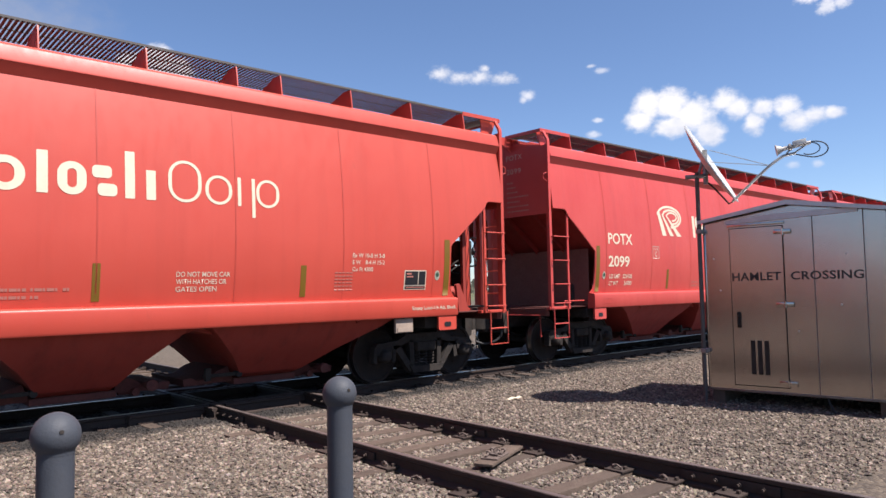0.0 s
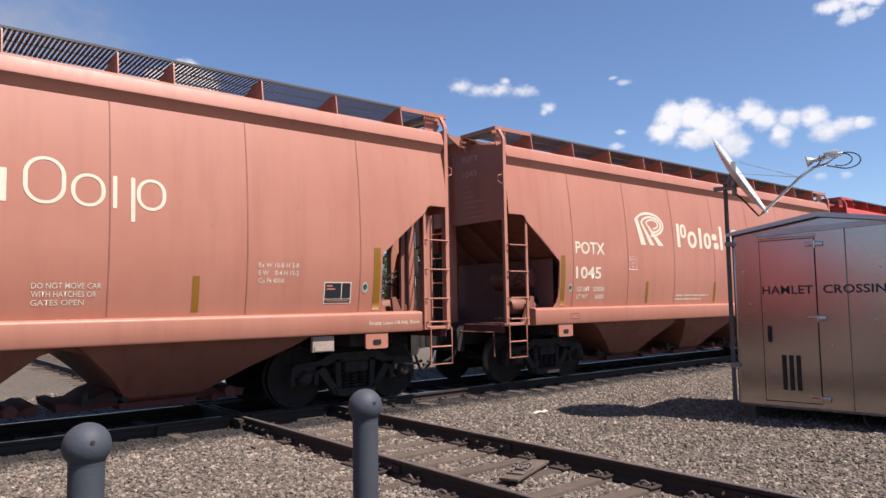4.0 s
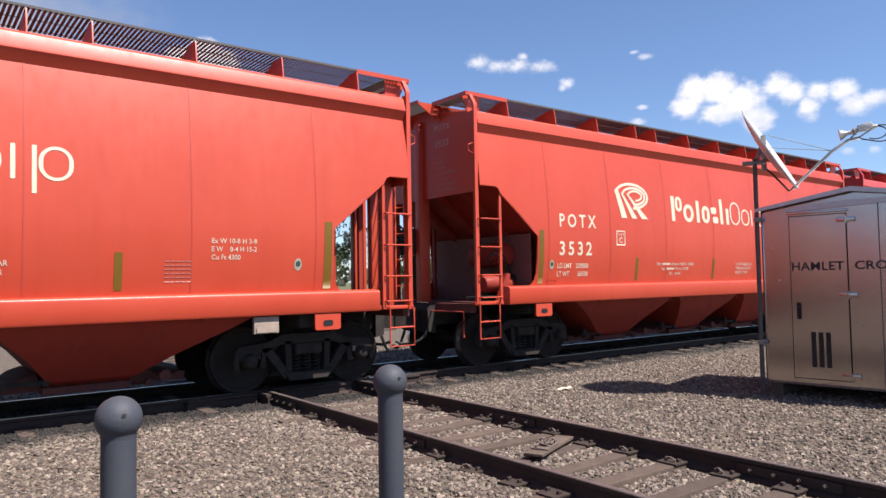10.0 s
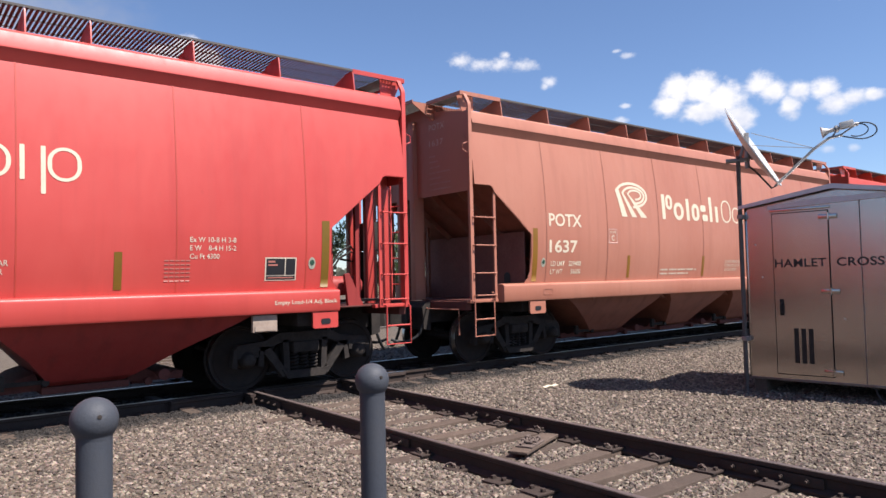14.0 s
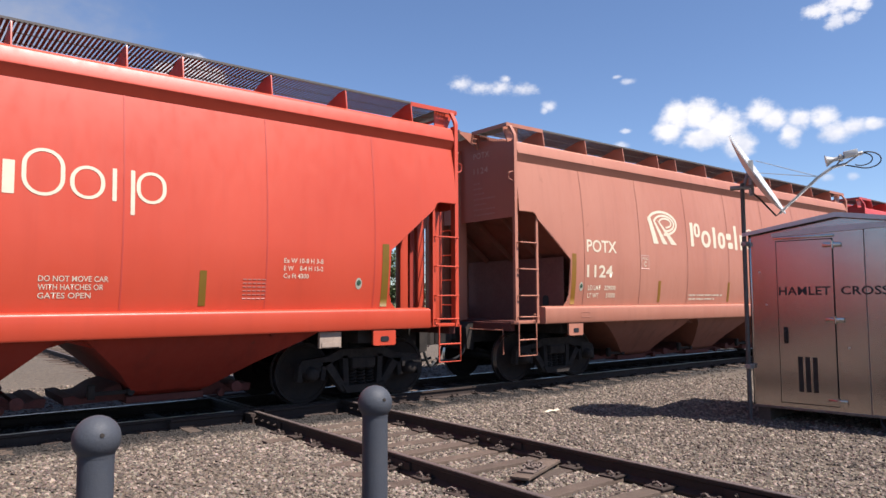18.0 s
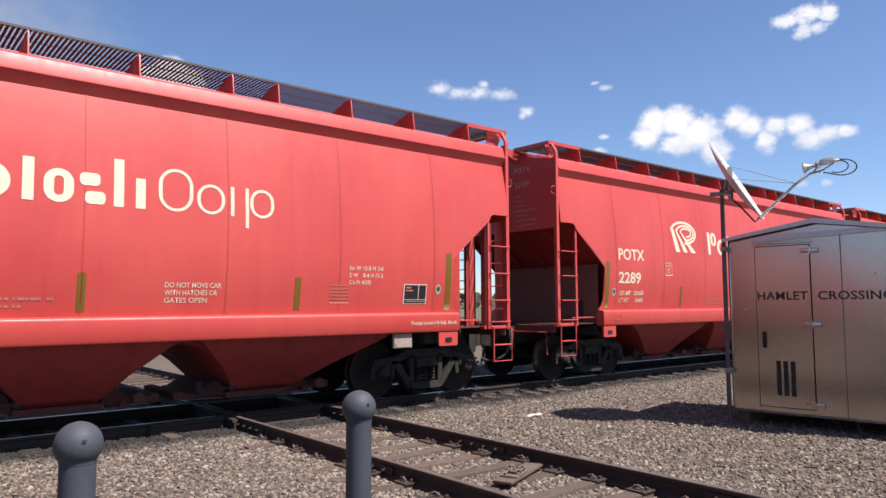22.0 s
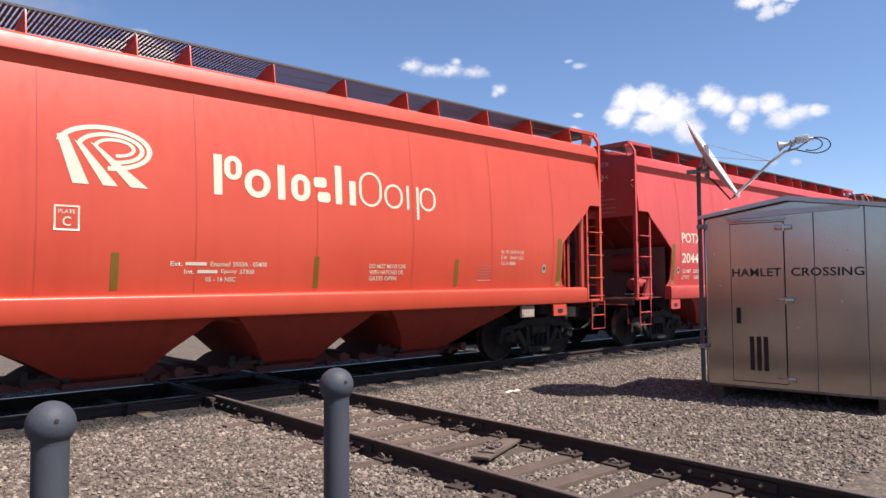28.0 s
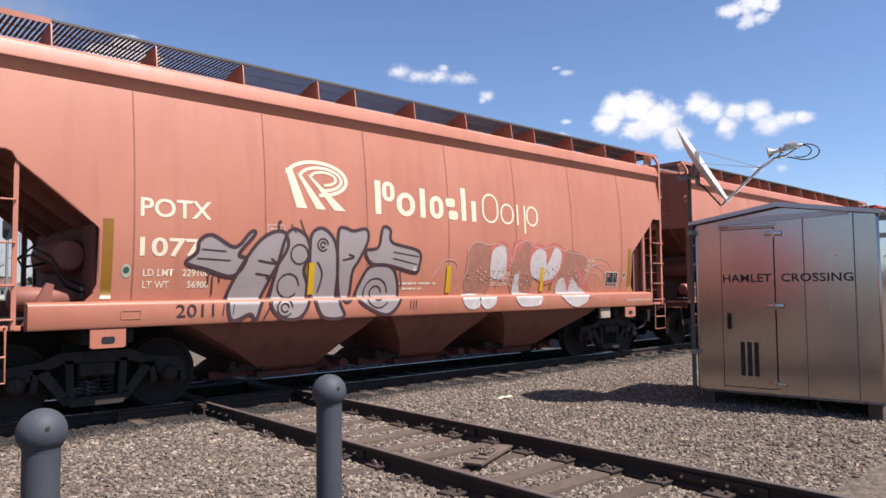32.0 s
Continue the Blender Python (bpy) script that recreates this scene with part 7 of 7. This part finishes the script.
# ---- clouds and a haze sheet, far off and slowly drifting ----
def cloud_material(name, puffs, soft, density, seed, white, grain, ragged):
    """White where any of the puffs reaches (each: offset and half-size in metres), frayed by noise, greyer below."""
    m = bpy.data.materials.new(name)
    m.use_nodes = True
    n, l = m.node_tree.nodes, m.node_tree.links
    n.clear()
    def math_node(op, a, b=None, c=None):
        q = n.new("ShaderNodeMath")
        q.operation = op
        for k, v in enumerate((a, b, c)):
            if v is None:
                continue
            if isinstance(v, (int, float)):
                q.inputs[k].default_value = v
            else:
                l.new(v, q.inputs[k])
        return q.outputs[0]
    out = n.new("ShaderNodeOutputMaterial")
    tc = n.new("ShaderNodeTexCoord")
    def fbm(scale, offset, detail, rough):
        mp = n.new("ShaderNodeMapping")
        mp.inputs["Location"].default_value = (seed * 7.3 + offset, seed * 3.1, seed)
        mp.inputs["Scale"].default_value = (scale, scale * 1.25, scale)
        l.new(tc.outputs["Object"], mp.inputs["Vector"])
        t = n.new("ShaderNodeTexNoise")
        t.inputs["Scale"].default_value, t.inputs["Detail"].default_value, t.inputs["Roughness"].default_value = 1.0, detail, rough
        l.new(mp.outputs[0], t.inputs["Vector"])
        return t.outputs["Fac"]
    reach = None
    for px, py, rx, ry in puffs:
        sub = n.new("ShaderNodeVectorMath")
        sub.operation = "SUBTRACT"
        sub.inputs[1].default_value = (px, py, 0)
        l.new(tc.outputs["Object"], sub.inputs[0])
        scl = n.new("ShaderNodeVectorMath")
        scl.operation = "MULTIPLY"
        scl.inputs[1].default_value = (1 / rx, 1 / ry, 0)
        l.new(sub.outputs[0], scl.inputs[0])
        ln = n.new("ShaderNodeVectorMath")
        ln.operation = "LENGTH"
        l.new(scl.outputs[0], ln.inputs[0])
        near = math_node("SUBTRACT", 1.0, ln.outputs["Value"])
        reach = near if reach is None else math_node("SMOOTH_MAX", reach, near, 0.15)
    fray = math_node("SUBTRACT", fbm(grain, 0.0, 9, 0.64), 0.5)
    f = math_node("MULTIPLY_ADD", fray, ragged, reach)
    al = n.new("ShaderNodeMapRange")
    al.interpolation_type = "SMOOTHSTEP"
    al.inputs["From Min"].default_value, al.inputs["From Max"].default_value, al.inputs["To Max"].default_value = -0.12, -0.12 + soft, density
    l.new(f, al.inputs["Value"])
    xyz = n.new("ShaderNodeSeparateXYZ")
    l.new(tc.outputs["Generated"], xyz.inputs[0])
    body = math_node("MULTIPLY_ADD", fbm(grain * 0.8, 31.0, 5, 0.55), 0.9, math_node("MULTIPLY", xyz.outputs["Y"], 0.65))
    ramp = n.new("ShaderNodeValToRGB")
    ramp.color_ramp.elements[0].position, ramp.color_ramp.elements[0].color = 0.42, (0.66, 0.71, 0.80, 1)
    ramp.color_ramp.elements[1].position, ramp.color_ramp.elements[1].color = 0.80, (0.95, 0.95, 0.95, 1)
    l.new(body, ramp.inputs["Fac"])
    em = n.new("ShaderNodeEmission")
    em.inputs["Strength"].default_value = white
    l.new(ramp.outputs["Color"], em.inputs["Color"])
    tr = n.new("ShaderNodeBsdfTransparent")
    mx = n.new("ShaderNodeMixShader")
    l.new(al.outputs["Result"], mx.inputs[0])
    l.new(tr.outputs[0], mx.inputs[1])
    l.new(em.outputs[0], mx.inputs[2])
    l.new(mx.outputs[0], out.inputs[0])
    return m


CLOUD_FAR = 1500.0
CLOUDS = []


def cloud_pose(az, el):
    d = Vector((math.sin(radians(az)) * math.cos(radians(el)), math.cos(radians(az)) * math.cos(radians(el)), math.sin(radians(el))))
    return Matrix.Translation(d * CLOUD_FAR) @ d.to_track_quat("-Z", "Y").to_matrix().to_4x4()


def cloud(az0, az1, el, puffs, soft, density, seed, white=0.54, grain=0.03, ragged=1.1):
    """puffs: offset and half-size of each lobe, in degrees of sky."""
    deg = CLOUD_FAR * radians(1)
    puffs = [tuple(v * deg for v in p) for p in puffs]
    bm = bmesh.new()
    x0, x1 = min(p[0] - p[2] * 1.5 for p in puffs), max(p[0] + p[2] * 1.5 for p in puffs)
    y0, y1 = min(p[1] - p[3] * 1.5 for p in puffs), max(p[1] + p[3] * 1.5 for p in puffs)
    for v in ((x0, y0), (x1, y0), (x1, y1), (x0, y1)):
        bm.verts.new((*v, 0))
    bm.faces.new(bm.verts[:])
    ob = part("cloud", bm, cloud_material("cloud_and_haze", puffs, soft, density, seed, white, grain, ragged), sm=0)
    tagged(ob, "white clouds and a pale haze sheet drifting in a blue sky", "cloud", kind="structure")
    ob.matrix_basis = cloud_pose(az0, el)
    CLOUDS.append((ob, az0, az1, el))


cloud(60.34, 58.36, 12.92, [(-2.5, 0.04, 1.2, 1.0), (-1.74, 1.22, 1.35, 1.24), (-0.24, 1.06, 1.62, 1.39), (1.36, 0.06, 1.81, 1.46), (2.52, -1.3, 1.26, 1.22), (-0.02, -0.62, 2.0, 0.91)],
      0.70, 0.96, 2, 0.54, 0.036, 1.1)
cloud(67.50, 66.10, 12.52, [(-3.35, 1.37, 1.16, 0.99), (-2.46, 0.65, 1.22, 0.95), (-1.43, -0.48, 0.84, 1.1), (-0.86, 0.43, 0.97, 0.86), (0.71, 0.4, 1.14, 0.84), (1.41, -0.66, 1.19, 0.92),
                            (2.52, -0.44, 1.16, 0.68), (3.66, -0.42, 0.95, 0.52)], 0.85, 0.92, 3, 0.54, 0.038, 1.3)
cloud(44.97, 42.05, 17.11, [(-2.91, 0.33, 1.06, 0.64), (-1.37, -0.11, 1.41, 0.56), (0.17, -0.09, 1.4, 0.64), (1.92, -0.27, 1.48, 0.55), (0.5, 0.57, 0.53, 0.34)], 1.2, 0.80, 1, 0.53, 0.05, 1.7)
cloud(49.00, 46.15, 15.38, [(0.0, 0.09, 0.69, 0.52), (-0.35, -0.19, 0.43, 0.34)], 1.0, 0.72, 26, 0.55, 0.06, 1.1)
cloud(54.90, 52.60, 17.02, [(0.08, -0.05, 0.69, 0.29), (-0.73, 0.36, 0.41, 0.17)], 0.9, 0.5, 27, 0.55, 0.06, 1.2)
cloud(54.40, 52.40, 12.62, [(0.14, 0.59, 0.5, 0.26), (-0.18, -0.5, 0.67, 0.34)], 0.9, 0.6, 30, 0.55, 0.06, 1.2)
cloud(71.40, 66.50, 19.98, [(-1.24, 0.23, 1.07, 0.57), (0.2, 0.42, 1.31, 0.75), (1.31, 0.35, 0.75, 0.81), (-0.21, -0.73, 0.7, 0.65), (0.85, -0.54, 0.75, 0.53)], 0.9, 0.88, 5, 0.55, 0.042, 1.9)
cloud(69.20, 67.40, 8.65, [(-0.68, 0.07, 0.54, 0.35), (0.94, -0.03, 0.46, 0.35)], 0.9, 0.4, 31, 0.52, 0.06, 1.2)
cloud(19.60, 18.00, 17.40, [(-1.4, -0.3, 1.4, 1.1), (0.1, 0.2, 1.3, 1.2), (1.5, -0.4, 1.3, 1.0)], 0.5, 0.85, 8, 0.54, 0.03, 1.1)
# no cloud: a wide, dim glowing haze sheet added to tone down the left horizon
cloud(2.00, 0.60, 8.00, [(0.0, 0.0, 18.0, 19.0), (-6.0, 4.0, 12.0, 12.0), (7.0, -3.0, 12.0, 12.0)], 0.95, 0.9, 9, 0.29, 0.006, 0.9)

# ---- what moves ----
def motions():
    seconds = [float(i) for i in range(33)]
    for k, car, *_ in CARS:
        walk(car, [(t, place_of(k, t)) for t in seconds])
    for ob, az0, az1, el in CLOUDS:
        walk(ob, [(t, cloud_pose(az0 + (az1 - az0) * t / 32, el)) for t in (0.0, 8.0, 16.0, 24.0, 32.0)])
    # every wheelset rolls alike: the leading and the trailing one of a truck share their keys
    keyed = {}
    for ob in [o for o in scene.objects if o.name.startswith("wheelset")]:
        side = ob.location.x > 0
        if side not in keyed:
            w = 0.889 if side else -0.889
            walk(ob, [(i / 15, pose(w, 0, 0.457, 0, math.degrees((train_s(i / 15) - 17.879) / 0.457) % 360, 0)) for i in range(481)])
            keyed[side] = ob.animation_data
        else:
            ob.rotation_mode = "QUATERNION"
            ob.animation_data_create()
            ob.animation_data.action = keyed[side].action
            ob.animation_data.action_slot = keyed[side].action_slot


motions()
